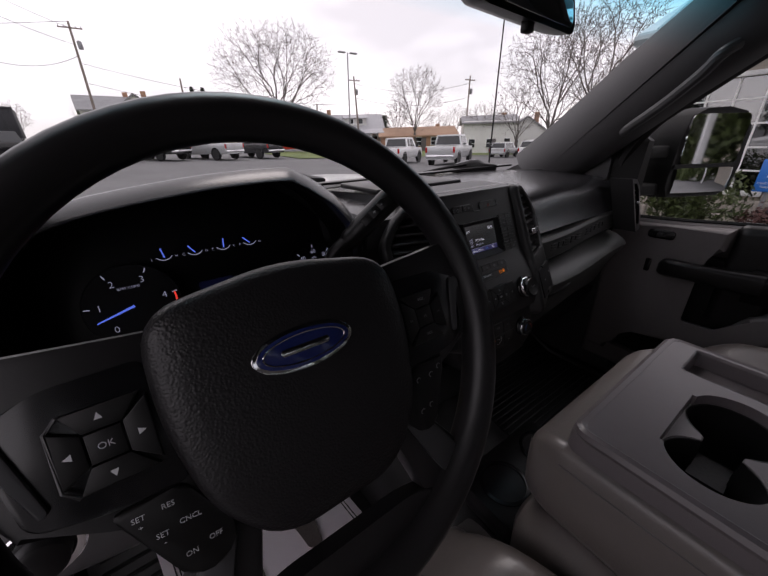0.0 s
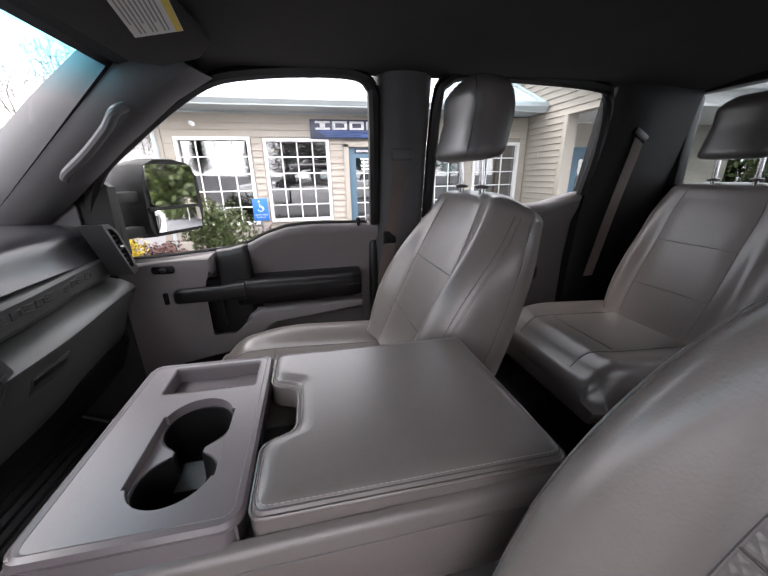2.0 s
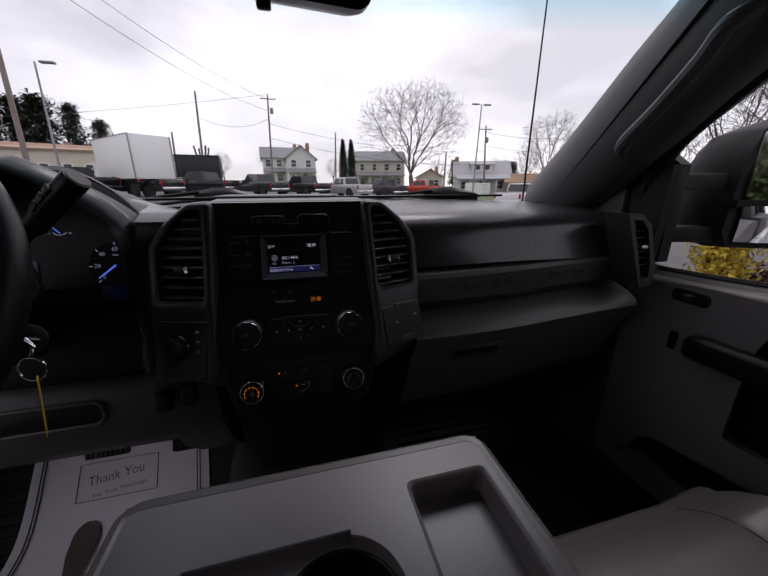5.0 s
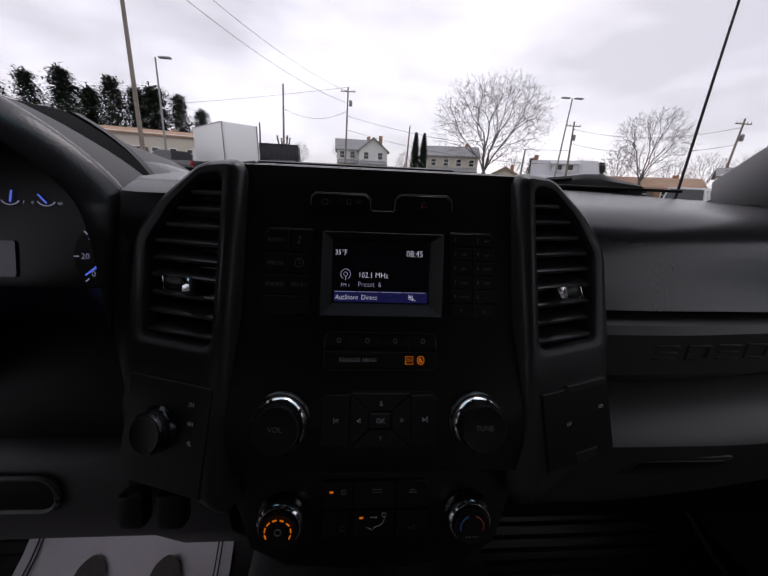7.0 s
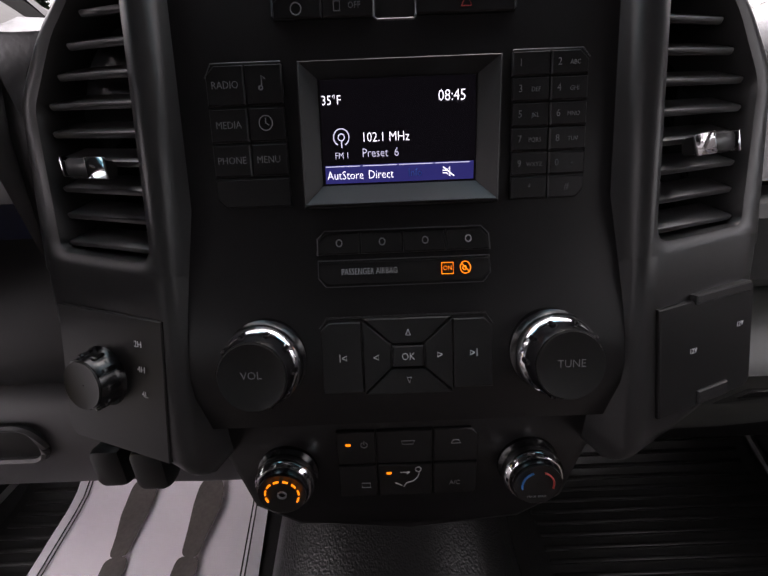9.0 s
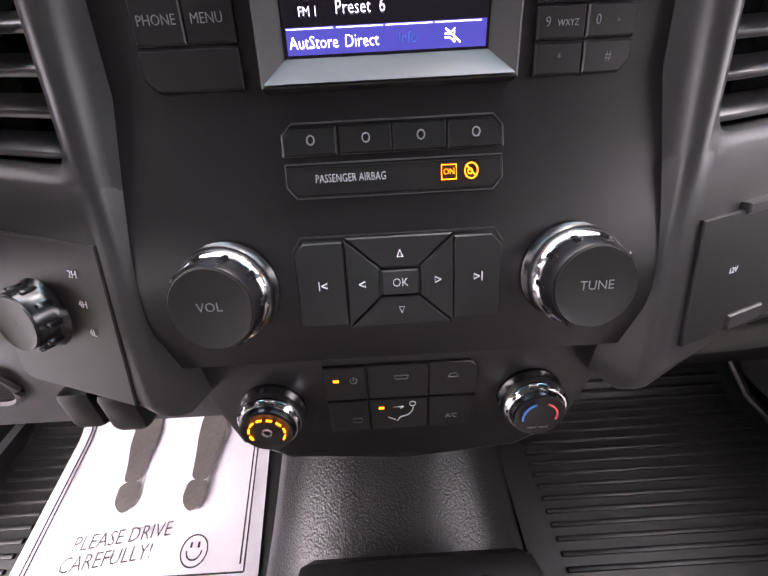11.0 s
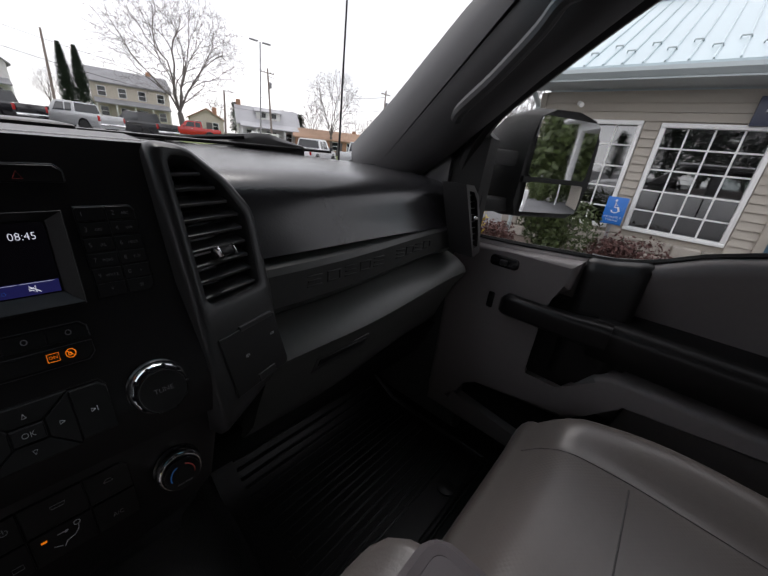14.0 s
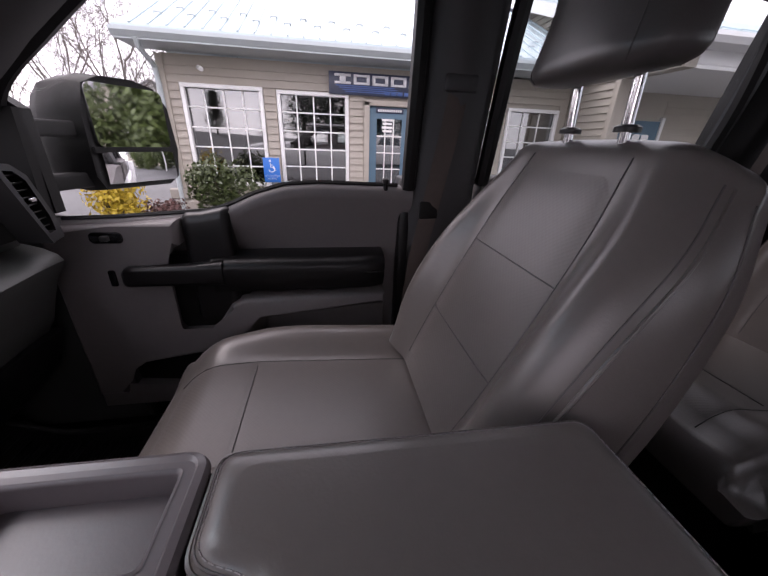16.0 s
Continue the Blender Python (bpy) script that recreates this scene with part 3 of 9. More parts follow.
        rings = [[(s * a, b, z) for a, b in ((x + 0.06, -1.605), (x, -1.61), (x - 0.025, -1.66), (x - 0.04, -1.84), (x - 0.05, -1.93), (x + 0.06, -1.96))] for z, x in ((0.68, 0.84), (1.36, 0.80), (1.84, 0.71))]
        solo(f"pillar_rear_{side}", loft(rings), M["black"], "black plastic rear cab pillar", "pillar", "structure", sharp=0.9)
        solo(f"wall_sill_{side}", rbox(s * 0.86, -0.75, 0.70, 0.10, 2.5, 0.10, 0.02), M["black"] if s > 0 else M["white_paint"], "painted door sill", "sill", "structure")
    # back wall with its window
    bm = rbox(0, -1.96, 1.07, 1.62, 0.05, 0.80, 0.01)
    for s in (1, -1):
        rbox(s * 0.755, -1.96, 1.60, 0.11, 0.05, 0.36, 0.01, bm=bm)
    rbox(0, -1.96, 1.83, 1.5, 0.05, 0.10, 0.01, bm=bm)
    solo("wall_back", bm, M["black"], "dark trimmed rear cab wall", "wall", "structure")
    w = thing("window_back", "fixed rear cab window", "window", kind="structure")
    part("pane", rbox(0, -1.965, 1.625, 1.42, 0.006, 0.34, 0), G_REAR, w).visible_shadow = False
    # closing wall of the engine side below the windscreen, cowl and bonnet
    ring = [(-0.80, 1.36), (-0.72, 1.405), (-0.4, 1.43), (0, 1.44), (0.4, 1.43), (0.72, 1.405), (0.80, 1.36), (0.80, 1.2), (-0.80, 1.2)]
    solo("bonnet", loft([[(x * s, y, z - d) for x, z in ring] for y, s, d in ((0.62, 1.0, 0.035), (0.9, 1.04, 0.045), (1.5, 1.06, 0.08), (1.95, 1.0, 0.16), (2.05, 0.96, 0.35))]),
         M["white_paint"], "white truck bonnet beyond the windscreen", "bonnet", "structure")
    solo("cowl", rbox(0, 0.53, 1.345, 1.5, 0.22, 0.08, 0.02), M["black"], "black plastic cowl under the windscreen", "cowl", "structure")


shell()


def windscreen():
    """Bowed pane with border, sensor patch and the header trim above it."""
    def at(u, v):
        # u across -1..1, v up 0..1
        half = 0.745 - 0.085 * v
        y = 0.485 - 0.14 * u * u - v * (0.52 - 0.07 * u * u)
        return (u * half, y, 1.40 + 0.432 * v - 0.012 * u * u - 0.028 * u * u * v)
    n, k = 24, 14
    g = thing("windscreen", "laminated windscreen with a blue shade band", "windscreen", kind="structure")
    rings = [[at(-1 + 2 * i / n, v / k) for i in range(n + 1)] for v in range(k + 1)]
    part("pane", loft(rings, closed=False), G_WIND, g).visible_shadow = False
    # black border with the sensor patch behind the mirror
    bm = bmesh.new()
    def strip(us, v0, v1):
        loft([[Vector(at(u, v)) + Vector((0, -0.007, -0.005)) for u in us] for v in (v0, (v0 + v1) / 2, v1)], closed=False, bm=bm)
    us = [-1 + 2 * i / 30 for i in range(31)]
    strip(us, 0.0, 0.045)
    strip(us, 0.955, 1.0)
    strip([-1, -0.97, -0.95], 0, 1)
    strip([0.95, 0.97, 1], 0, 1)
    part("border", bm, M["frit"], g, "black printed border")
    bm = bmesh.new()
    rows = []
    for v, h in ((1.0, 0.33), (0.93, 0.315), (0.86, 0.29), (0.80, 0.22), (0.775, 0.16)):
        rows.append([Vector(at(-0.02 + h * q / 8, v)) + Vector((0, -0.009, -0.006)) for q in range(-8, 9)])
    loft(rows, closed=False, bm=bm)
    part("sensor_patch", bm, M["frit"], g, "dotted black patch behind the mirror")
    rows = [[Vector(at(u, 0.985)) + Vector((0, -0.012, -0.010)) for u in us], [Vector((at(u, 1)[0], at(u, 1)[1] - 0.05, at(u, 1)[2] - 0.004)) for u in us],
            [Vector((u * 0.70, -0.24, 1.850 - 0.05 * u * u)) for u in us], [Vector((u * 0.70, -0.24, 1.90)) for u in us], [Vector((at(u, 1)[0], at(u, 1)[1] + 0.02, at(u, 1)[2] + 0.06)) for u in us]]
    solo("header_trim", loft(rows, closed=False), M["liner"], "fabric header above the windscreen", "trim", "structure", sharp=1.2)


windscreen()


# ---------- dashboard ----------
def lerp(table, z):
    t = sorted(table)
    if z <= t[0][0]:
        return t[0][1]
    for (a, p), (b, q) in zip(t, t[1:]):
        if z <= b:
            return p + (q - p) * (z - a) / (b - a)
    return t[-1][1]


FACE = [(1.455, 0.050), (1.445, 0.036), (1.40, 0.022), (1.33, 0.0), (1.30, -0.016), (1.27, -0.032), (1.245, -0.041), (1.215, -0.040)]


def stack(x, z, proud=0.0):
    """A frame on the face of the centre stack."""
    y = lerp(FACE, z)
    slope = (lerp(FACE, z + 0.006) - lerp(FACE, z - 0.006)) / 0.012
    n = Vector((0, -1, slope)).normalized()
    return facing(Vector((x, y, z)) + n * proud, n)


EAR = [(1.455, 0.050), (1.445, 0.036), (1.40, 0.022), (1.33, 0.0), (1.30, -0.014), (1.19, -0.050)]


def ear(x, z, proud=0.0):
    """A frame on the raised wing beside the centre stack, which turns away outwards."""
    s = 1 if x > 0 else -1
    y = lerp(EAR, z) - 0.014 + (abs(x) - 0.118) * 0.32
    slope = (lerp(EAR, z + 0.02) - lerp(EAR, z - 0.02)) / 0.04
    n = Vector((s * 0.30, -1, slope)).normalized()
    return facing(Vector((x, y, z)) + n * proud, n)


def soften(poly, r, seg=4):
    """A polygon with its corners rounded."""
    out = []
    n = len(poly)
    for i in range(n):
        a, b, c = Vector(poly[i - 1]), Vector(poly[i]), Vector(poly[(i + 1) % n])
        u, w = a - b, c - b
        d = min(r, u.length * 0.45, w.length * 0.45)
        p, q = b + u.normalized() * d, b + w.normalized() * d
        for k in range(seg + 1):
            f = k / seg
            out.append(tuple(p * (1 - f) ** 2 + b * 2 * f * (1 - f) + q * f * f))
    return out


def inset(poly, d):
    """A closed polygon moved inwards by d."""
    pts = [Vector(p) for p in poly]
    area = sum(a.x * b.y - b.x * a.y for a, b in zip(pts, pts[1:] + pts[:1]))
    s = 1 if area > 0 else -1
    out = []
    for i, p in enumerate(pts):
        a, c = pts[i - 1], pts[(i + 1) % len(pts)]
        t = (c - a).normalized()
        out.append((p.x - t.y * d * s, p.y + t.x * d * s))
    return out


def dashboard():
    d = thing("dashboard", "black and charcoal pickup dashboard with central control stack", "dashboard", (0, 0.1, 1.2))
    # padded top, one skin from side to side
    def top(x):
        a = abs(x)
        return 0.012 * smooth(0.3, 0.75, a)
    prof = [(0.50, 1.405), (0.46, 1.422), (0.40, 1.426), (0.30, 1.424), (0.22, 1.420), (0.165, 1.416), (0.130, 1.4125), (0.110, 1.4095), (0.096, 1.4055), (0.084, 1.3995), (0.074, 1.391), (0.0665, 1.380), (0.0605, 1.366), (0.054, 1.350), (0.047, 1.335), (0.038, 1.321), (0.05, 1.315), (0.50, 1.30)]
    xs = [0.10 + 0.02 * k for k in range(32)]
    part("pad", loft([[(x, y + 0.03 * smooth(0.25, 0.72, x) - 0.10 * smooth(0.3, 0.73, x) * (y > 0.3), z - top(x)) for y, z in prof] for x in xs]), M["dash"], d, "soft black dash top over the glove box")
    xs = [-0.73 + 0.02 * k for k in range(24)]
    prof2 = [(0.50, 1.395), (0.40, 1.428), (0.28, 1.444), (0.20, 1.450), (0.175, 1.44), (0.17, 1.42), (0.17, 1.32), (0.50, 1.30)]
    xs += [-0.255, -0.245, -0.238, -0.230, -0.222, -0.214, -0.20, -0.18, -0.15, -0.13]
    def shoulder(x):
        return smooth(-0.246, -0.214, x)
    def fall(x):
        return smooth(-0.34, -0.20, x)
    part("pad", loft([[(x, y - 0.10 * smooth(0.3, 0.73, -x) * (y > 0.3) - 0.115 * shoulder(x) * (y < 0.25), z - top(x) * 0.5 - 0.030 * fall(x) * (z > 1.41)) for y, z in prof2] for x in xs]), M["dash"], d)
    part("pad", loft([[(x, y, z) for y, z in ((0.50, 1.395), (0.40, 1.419), (0.25, 1.428), (0.12, 1.434), (0.082, 1.437), (0.066, 1.437), (0.058, 1.432), (0.066, 1.34), (0.5, 1.3))] for x in (-0.128, -0.1, 0.0, 0.1, 0.134)]), M["dash"], d)
    # insert panel before the passenger
    prof = [(0.10, 1.314), (0.040, 1.313), (0.028, 1.310), (0.022, 1.303), (0.020, 1.262), (0.036, 1.246), (0.06, 1.235), (0.10, 1.235)]
    part("insert_panel", loft([[(x, y + 0.04 * smooth(0.25, 0.70, x), z) for y, z in prof] for x in [0.19 + 0.03 * k for k in range(18)]]), M["insert"], d, "charcoal dash panel with raised model name")
    # shelf lip and glove box
    prof = [(0.12, 1.250), (0.055, 1.242), (0.022, 1.232), (-0.002, 1.218), (-0.010, 1.205), (-0.004, 1.190), (0.014, 1.165), (0.035, 1.115), (0.055, 1.06), (0.09, 1.01), (0.15, 0.99), (0.2, 1.1)]
    part("glove_box", loft([[(x, y + 0.035 * smooth(0.3, 0.72, x), z) for y, z in prof] for x in [0.195 + 0.0265 * k for k in range(21)]]), M["shelf"], d, "grey glove box with shelf lip")
    m = facing((0.33, 0.0205, 1.148), (0, -1, -0.42))
    part("latch", prism(rect(-0.055, -0.022, 0.055, 0.022, 0.006), m, 0.0105, 0.002), M["insert"], d)
    # near-black plate in place of the shade in the finger recess
    part("latch", prism(rect(-0.047, -0.004, 0.047, 0.014, 0.004), m @ Matrix.Translation((0, 0, 0.001)), 0.006, 0.001), M["keypad"], d)
    part("knee_panel", loft([[(x, y, z) for y, z in ((0.09, 1.03), (0.13, 0.93), (0.22, 0.83), (0.5, 0.80), (0.5, 1.05))] for x in (0.12, 0.4, 0.74)]), M["black"], d)
    return d


dash = dashboard()


def centre_stack(d):
    # face plate, lofted over the face profile
    zs = [1.446, 1.435, 1.42, 1.40, 1.37, 1.34, 1.33, 1.31, 1.295, 1.28, 1.265, 1.25, 1.24, 1.225, 1.215]
    rings = []
    for x in (-0.124, -0.12, 0.12, 0.124):
        rings.append([(x, lerp(FACE, z), z) for z in zs] + [(x, 0.10, 1.20), (x, 0.12, 1.45)])
    part("control_panel", loft(rings), M["black"], d, "matte black control panel")
    # climate panel below, narrower with rounded lower corners
    low = [(-0.118, 1.225), (0.118, 1.225), (0.117, 1.185), (0.104, 1.140), (0.075, 1.122), (0.0, 1.119), (-0.075, 1.122), (-0.104, 1.140), (-0.117, 1.185)]
    part("climate_panel", prism(low_poly(low), facing((0, -0.038, 1.17), (0, -1, 0.16)), 0.12, 0.006), M["black"], d, "matte black climate control panel")
    for s in (-1, 1):
        # vent surround
        outer = soften([(0.1155, 1.453), (0.152, 1.450), (0.190, 1.418), (0.2145, 1.385), (0.2115, 1.292), (0.1175, 1.292)], 0.012)
        hole = soften([(0.131, 1.438), (0.150, 1.437), (0.177, 1.412), (0.198, 1.380), (0.1935, 1.311), (0.1325, 1.311)], 0.006)
        inner = [(0.131, 1.437), (0.150, 1.436), (0.176, 1.412), (0.197, 1.380), (0.192, 1.306), (0.189, 1.303), (0.160, 1.303), (0.133, 1.303)]
        rows = ((outer, 0, -0.10), (outer, 0, -0.010), (inset(outer, 0.0012), 0, -0.0045), (inset(outer, 0.0042), 0, -0.0012), (inset(outer, 0.007), 0, 0.0), (inset(hole, -0.0045), 0, 0.0), (inset(hole, -0.0015), 0, -0.0012), (hole, 0, -0.005), (hole, 0, -0.04))
        bm = loft([[ear(s * x, z, p) @ Vector((0, 0, 0)) for x, z in poly] for poly, _, p in rows], caps=False)
        v = part("air_vent", bm, M["bezel"], d, "dark grey framed louvred air vent", sharp=0.6)
        # lower wing that carries the switch panel, its foot rounded towards the climate panel
        us = [0.0, 0.02, 0.06, 0.12, 0.25, 0.4, 0.55, 0.7, 0.82, 0.90, 0.95, 0.985, 1.0]
        vs = [0.0, 0.03, 0.15, 0.3, 0.45, 0.6, 0.75, 0.87, 0.93, 0.97, 1.0]
        def wing_point(u, w, drop=0.0):
            zb = lerp([(0, 1.194), (0.6, 1.206), (0.9, 1.216), (1.0, 1.228)], u)
            z = 1.3045 + (zb - 1.3045) * w
            x = 0.1175 + (lerp([(1.18, 0.190), (1.215, 0.200), (1.25, 0.2075), (1.30, 0.2115)], z) - 0.1175) * u
            e = 0.008 * max(0, (u - 0.90) / 0.10) ** 2 + 0.005 * max(0, (0.06 - u) / 0.06) ** 2 + 0.010 * max(0, (w - 0.87) / 0.13) ** 2
            return ear(s * x, z, 0.0004 - e - drop) @ Vector((0, 0, 0))
        grid = [[wing_point(u, w) for u in us] for w in vs]
        bm = loft(grid, closed=False)
        rim = [(0, w) for w in vs] + [(u, 1) for u in us[1:]] + [(1, w) for w in vs[-2::-1]]
        loft([[wing_point(u, w) for u, w in rim], [wing_point(u, w, 0.08) for u, w in rim]], closed=False, bm=bm)
        bmesh.ops.remove_doubles(bm, verts=bm.verts, dist=1e-5)
        part("vent_base", bm, M["bezel"], v, "dark grey moulded lower wing", sharp=0.8)
        part("backing", prism([(q[0] - 0.16, q[1] - 1.37) for q in inner] if s > 0 else [(-(q[0] - 0.16), q[1] - 1.37) for q in inner][::-1],
                              ear(s * 0.16, 1.37, -0.034) @ Matrix.Translation((0, 0, 0)), 0.004), M["gloss"], v)
        for k in range(9):
            z = 1.318 + 0.0137 * k
            x1 = min(0.195, lerp([(1.30, 0.193), (1.385, 0.195), (1.412, 0.175), (1.44, 0.149)], z))
            mid = (0.132 + x1) / 2
            m = ear(s * mid, z, -0.013)
            bm = rbox(0, 0, 0, x1 - 0.130, 0.0036, 0.018, 0.0012, rot=(30, 0, 0))
            bmesh.ops.transform(bm, matrix=m, verts=bm.verts)
            part("slat", bm, M["slat"], v)
        m = ear(s * 0.159, 1.352, 0.002)
        bm = rbox(0, 0, 0, 0.020, 0.010, 0.014, 0.003)
        bmesh.ops.transform(bm, matrix=m, verts=bm.verts)
        tab = part("vent_tab", bm, M["bezel"], v, "dark vent tab with bright edges")
        bm = rbox(-0.0100, 0, 0.0045, 0.0011, 0.0105, 0.008, 0.0004, rot=(0, 25, 12))
        rbox(0.0100, 0, 0.0045, 0.0011, 0.0105, 0.008, 0.0004, rot=(0, -25, 12), bm=bm)
        bmesh.ops.transform(bm, matrix=m, verts=bm.verts)
        part("tab_edge", bm, M["chrome"], tab, "chrome tab edges")


def low_poly(p):
    return [(x, z - 1.17) for x, z in p]


others = set(dash.children_recursive)
centre_stack(dash)
stack_parts = set(dash.children_recursive) - others


def side_vent(d):
    outer = [(0.648, 1.405), (0.690, 1.402), (0.716, 1.38), (0.722, 1.30), (0.712, 1.262), (0.672, 1.258)]
    inner = [(0.664, 1.392), (0.688, 1.390), (0.705, 1.372), (0.708, 1.305), (0.700, 1.277), (0.678, 1.275)]
    def at(x, z, p):
        return Vector((x, 0.018 + (x - 0.66) * 0.10 + (z - 1.33) * 0.25 - p, z))
    rings = []
    for poly, p in ((outer, -0.05), (outer, 0.002), (outer, 0.008), (inner, 0.008), (inner, 0.0), (inner, -0.03)):
        rings.append([at(x, z, p) for x, z in poly])
    v = part("air_vent", loft(rings, caps=False), M["bezel"], d, "dark grey framed end vent", sharp=0.5)
    part("backing", loft([[at(x, z, -0.028) for x, z in inner], [at(x, z, -0.032) for x, z in inner]]), M["gloss"], v)
    for k in range(8):
        z = 1.286 + 0.0135 * k
        part("slat", rbox(0.687, at(0.687, z, -0.006).y, z, 0.038, 0.014, 0.002, 0.0007, rot=(-20, 0, 5)), M["black"], v)
    part("vent_tab", rbox(0.684, 0.014, 1.339, 0.015, 0.014, 0.008, 0.002), M["chrome"], v, "chrome vent tab")


side_vent(dash)


# ---------- seats ----------
def blur(table, v, spread=0.13):
    """lerp with its corners rounded off."""
    return sum(lerp(table, min(max(v + spread * k / 4, table[0][0]), table[-1][0])) for k in range(-4, 5)) / 9


def seat_back_surface(cx, u, v, half, rise, base, lean):
    """A point of the front of a seat back: u across, v up."""
    a = abs(u)
    roll = rise(v) * smooth(0.49, 0.84, a)
    edge = 0.085 * (max(0, a - 0.66) / 0.34) ** 2.4
    belly = 0.006 * math.sin(math.pi * v) * (1 - smooth(0.3, 0.6, a))
    n = Vector((0, lean[1], -lean[0])).normalized()
    return Vector((cx + u * half(v), base[0] + lean[0] * v, base[1] + lean[1] * v)) + n * (roll - edge + belly)


def seat(cx, name, label, group="", base=(-0.70, 1.02), lean=(-0.205, 0.435), cushion=(-0.235, -0.735), half_max=0.25, top_half=0.192, zc=1.03, thick=0.18, head=0.126, roll=1.0, weave=("vinyl_perf", "vinyl_flat")):
    s = thing(name, label, "seat", (cx, (cushion[0] + cushion[1]) / 2, 0.70), group)
    half = lambda v: blur([(0, half_max * 0.92), (0.2, half_max), (0.5, half_max), (0.72, half_max * 0.96), (0.86, top_half + 0.036), (0.95, top_half + 0.016), (1.0, top_half)], v, 0.10)
    rise = lambda v: roll * blur([(0, 0.035), (0.3, 0.062), (0.6, 0.052), (0.85, 0.020), (1, 0.004)], v)
    P = lambda u, v, lift=0.0: seat_back_surface(cx, u, v, half, rise, base, lean) + Vector((0, lean[1], -lean[0])).normalized() * lift
    nv, nu = 34, 44
    rings = []
    for k in range(nv + 1):
        v = k / nv
        front = [P(-1 + 2 * i / nu, v) for i in range(nu + 1)]
        w = half(v)
        t = thick * (1 - 0.35 * v)
        n = Vector((0, -lean[1], lean[0])).normalized()
        c = Vector((cx, base[0] + lean[0] * v, base[1] + lean[1] * v))
        back = [c + Vector((w * q, 0, 0)) + n * (t * d) for q, d in ((1.0, 0.62), (0.97, 0.9), (0.85, 1.0), (0.4, 1.03), (-0.4, 1.03), (-0.85, 1.0), (-0.97, 0.9), (-1.0, 0.62))]
        rings.append(front + back)
    # rounded top edge
    up, nn = Vector((0, lean[0], lean[1])).normalized(), Vector((0, lean[1], -lean[0])).normalized()
    last = rings[-1]
    mid = sum(p.dot(nn) for p in (last[nu // 2], last[nu + 4])) / 2
    for a in (12, 25, 38, 51, 64, 76, 85):
        ca, sa = math.cos(radians(a)), math.sin(radians(a))
        rings.append([Vector((cx + (p.x - cx) * (1 - 0.22 * (1 - ca)), p.y, p.z)) + nn * (mid - p.dot(nn)) * (1 - ca) + up * 0.045 * sa * (1 - 0.35 * (abs(p.x - cx) / top_half) ** 3) for p in last])
    b = part("backrest", loft(rings), M["vinyl"], s, "grey vinyl seat back", sharp=1.2)
    # sewn seams: two long ones beside the bolsters, one across, one low
    seams = [[P(q * 0.508, k / 20, 0.0005) for k in range(1, 21)] for q in (-1, 1)]
    seams.append([P(-0.508 + 1.016 * i / 14, 0.633, 0.0005) for i in range(15)])
    seams.append([P(-0.508 + 1.016 * i / 14, 0.30, 0.0005) for i in range(15)])
    for q in (-1, 1):
        seams.append([P(q * 0.925, 0.04 + 0.95 * k / 24, 0.0003) for k in range(25)])
        part("piping", tube([P(q * 0.95, 0.02 + 0.97 * k / 30, 0.0008) for k in range(31)], 0.0026, 7), M["vinyl"], b, "sewn welt piping")
        # where the front cover meets the back panel
        w = Vector((0, -lean[1], lean[0])).normalized()
        seams.append([Vector((cx + q * (half(v) + 0.0006), base[0] + lean[0] * v, base[1] + lean[1] * v)) + w * (thick * (1 - 0.35 * v) * 0.62 - 0.004) for v in [0.05 + 0.93 * k / 24 for k in range(25)]])
    for line in seams:
        part("seam", tube(line, 0.0012, 5), M["seam"], b)
    # textured centre panels, a touch proud
    for v0, v1 in ((0.06, 0.292), (0.308, 0.626), (0.640, 1.0)):
        rows = [[P((-0.503 + 1.006 * i / 24), v, 0.0016 - 0.0012 * smooth(0.40, 0.503, abs(-0.503 + 1.006 * i / 24)) - 0.0022 * smooth(0.86, 0.99, v)) for i in range(25)] for k, v in [(k, v0 + (v1 - v0) * k / 16) for k in range(17)]]
        part("panel", loft(rows, closed=False), M[weave[0]], b, "finely textured vinyl insert")
    # cushion
    yf, yr = cushion
    hw = half_max * 1.06
    def C(u, v, lift=0.0):
        y = yf + (yr - yf) * v
        z = zc - 0.028 * v - 0.05 * max(0, 1 - v / 0.16) ** 2
        z += 0.040 * roll * smooth(0.52, 0.85, abs(u)) * (0.35 + 0.65 * smooth(0, 0.5, v)) - 0.05 * max(0, abs(u) - 0.86) ** 2 / 0.0196
        return Vector((cx + u * hw * (0.86 + 0.14 * smooth(-0.05, 0.35, v)), y, z + lift))
    rings = []
    for k in range(25):
        v = k / 24
        topline = [C(-1 + 2 * i / nu, v) for i in range(nu + 1)]
        y = topline[0].y
        zb = 0.86 + 0.03 * (v < 0.05)
        rings.append(topline + [Vector((cx + hw, y, 0.93)), Vector((cx + hw * 0.95, y, zb)), Vector((cx - hw * 0.95, y, zb)), Vector((cx - hw, y, 0.93))])
    # rounded nose
    nose = [[Vector((cx + (p.x - cx) * (0.965 + 0.035 * math.cos(radians(a))), yf + 0.032 * math.sin(radians(a)), max(p.z - 0.055 * (1 - math.cos(radians(a))), 0.935) if p.z > 0.94 else p.z)) for p in rings[0]] for a in (86, 68, 50, 32, 15)]
    c = part("cushion", loft(nose + rings), M["vinyl"], s, "grey vinyl seat cushion", sharp=1.2)
    for q in (-1, 1):
        part("seam", tube([C(q * 0.54, k / 20, 0.0005) for k in range(0, 20)], 0.0013, 5), M["seam"], c)
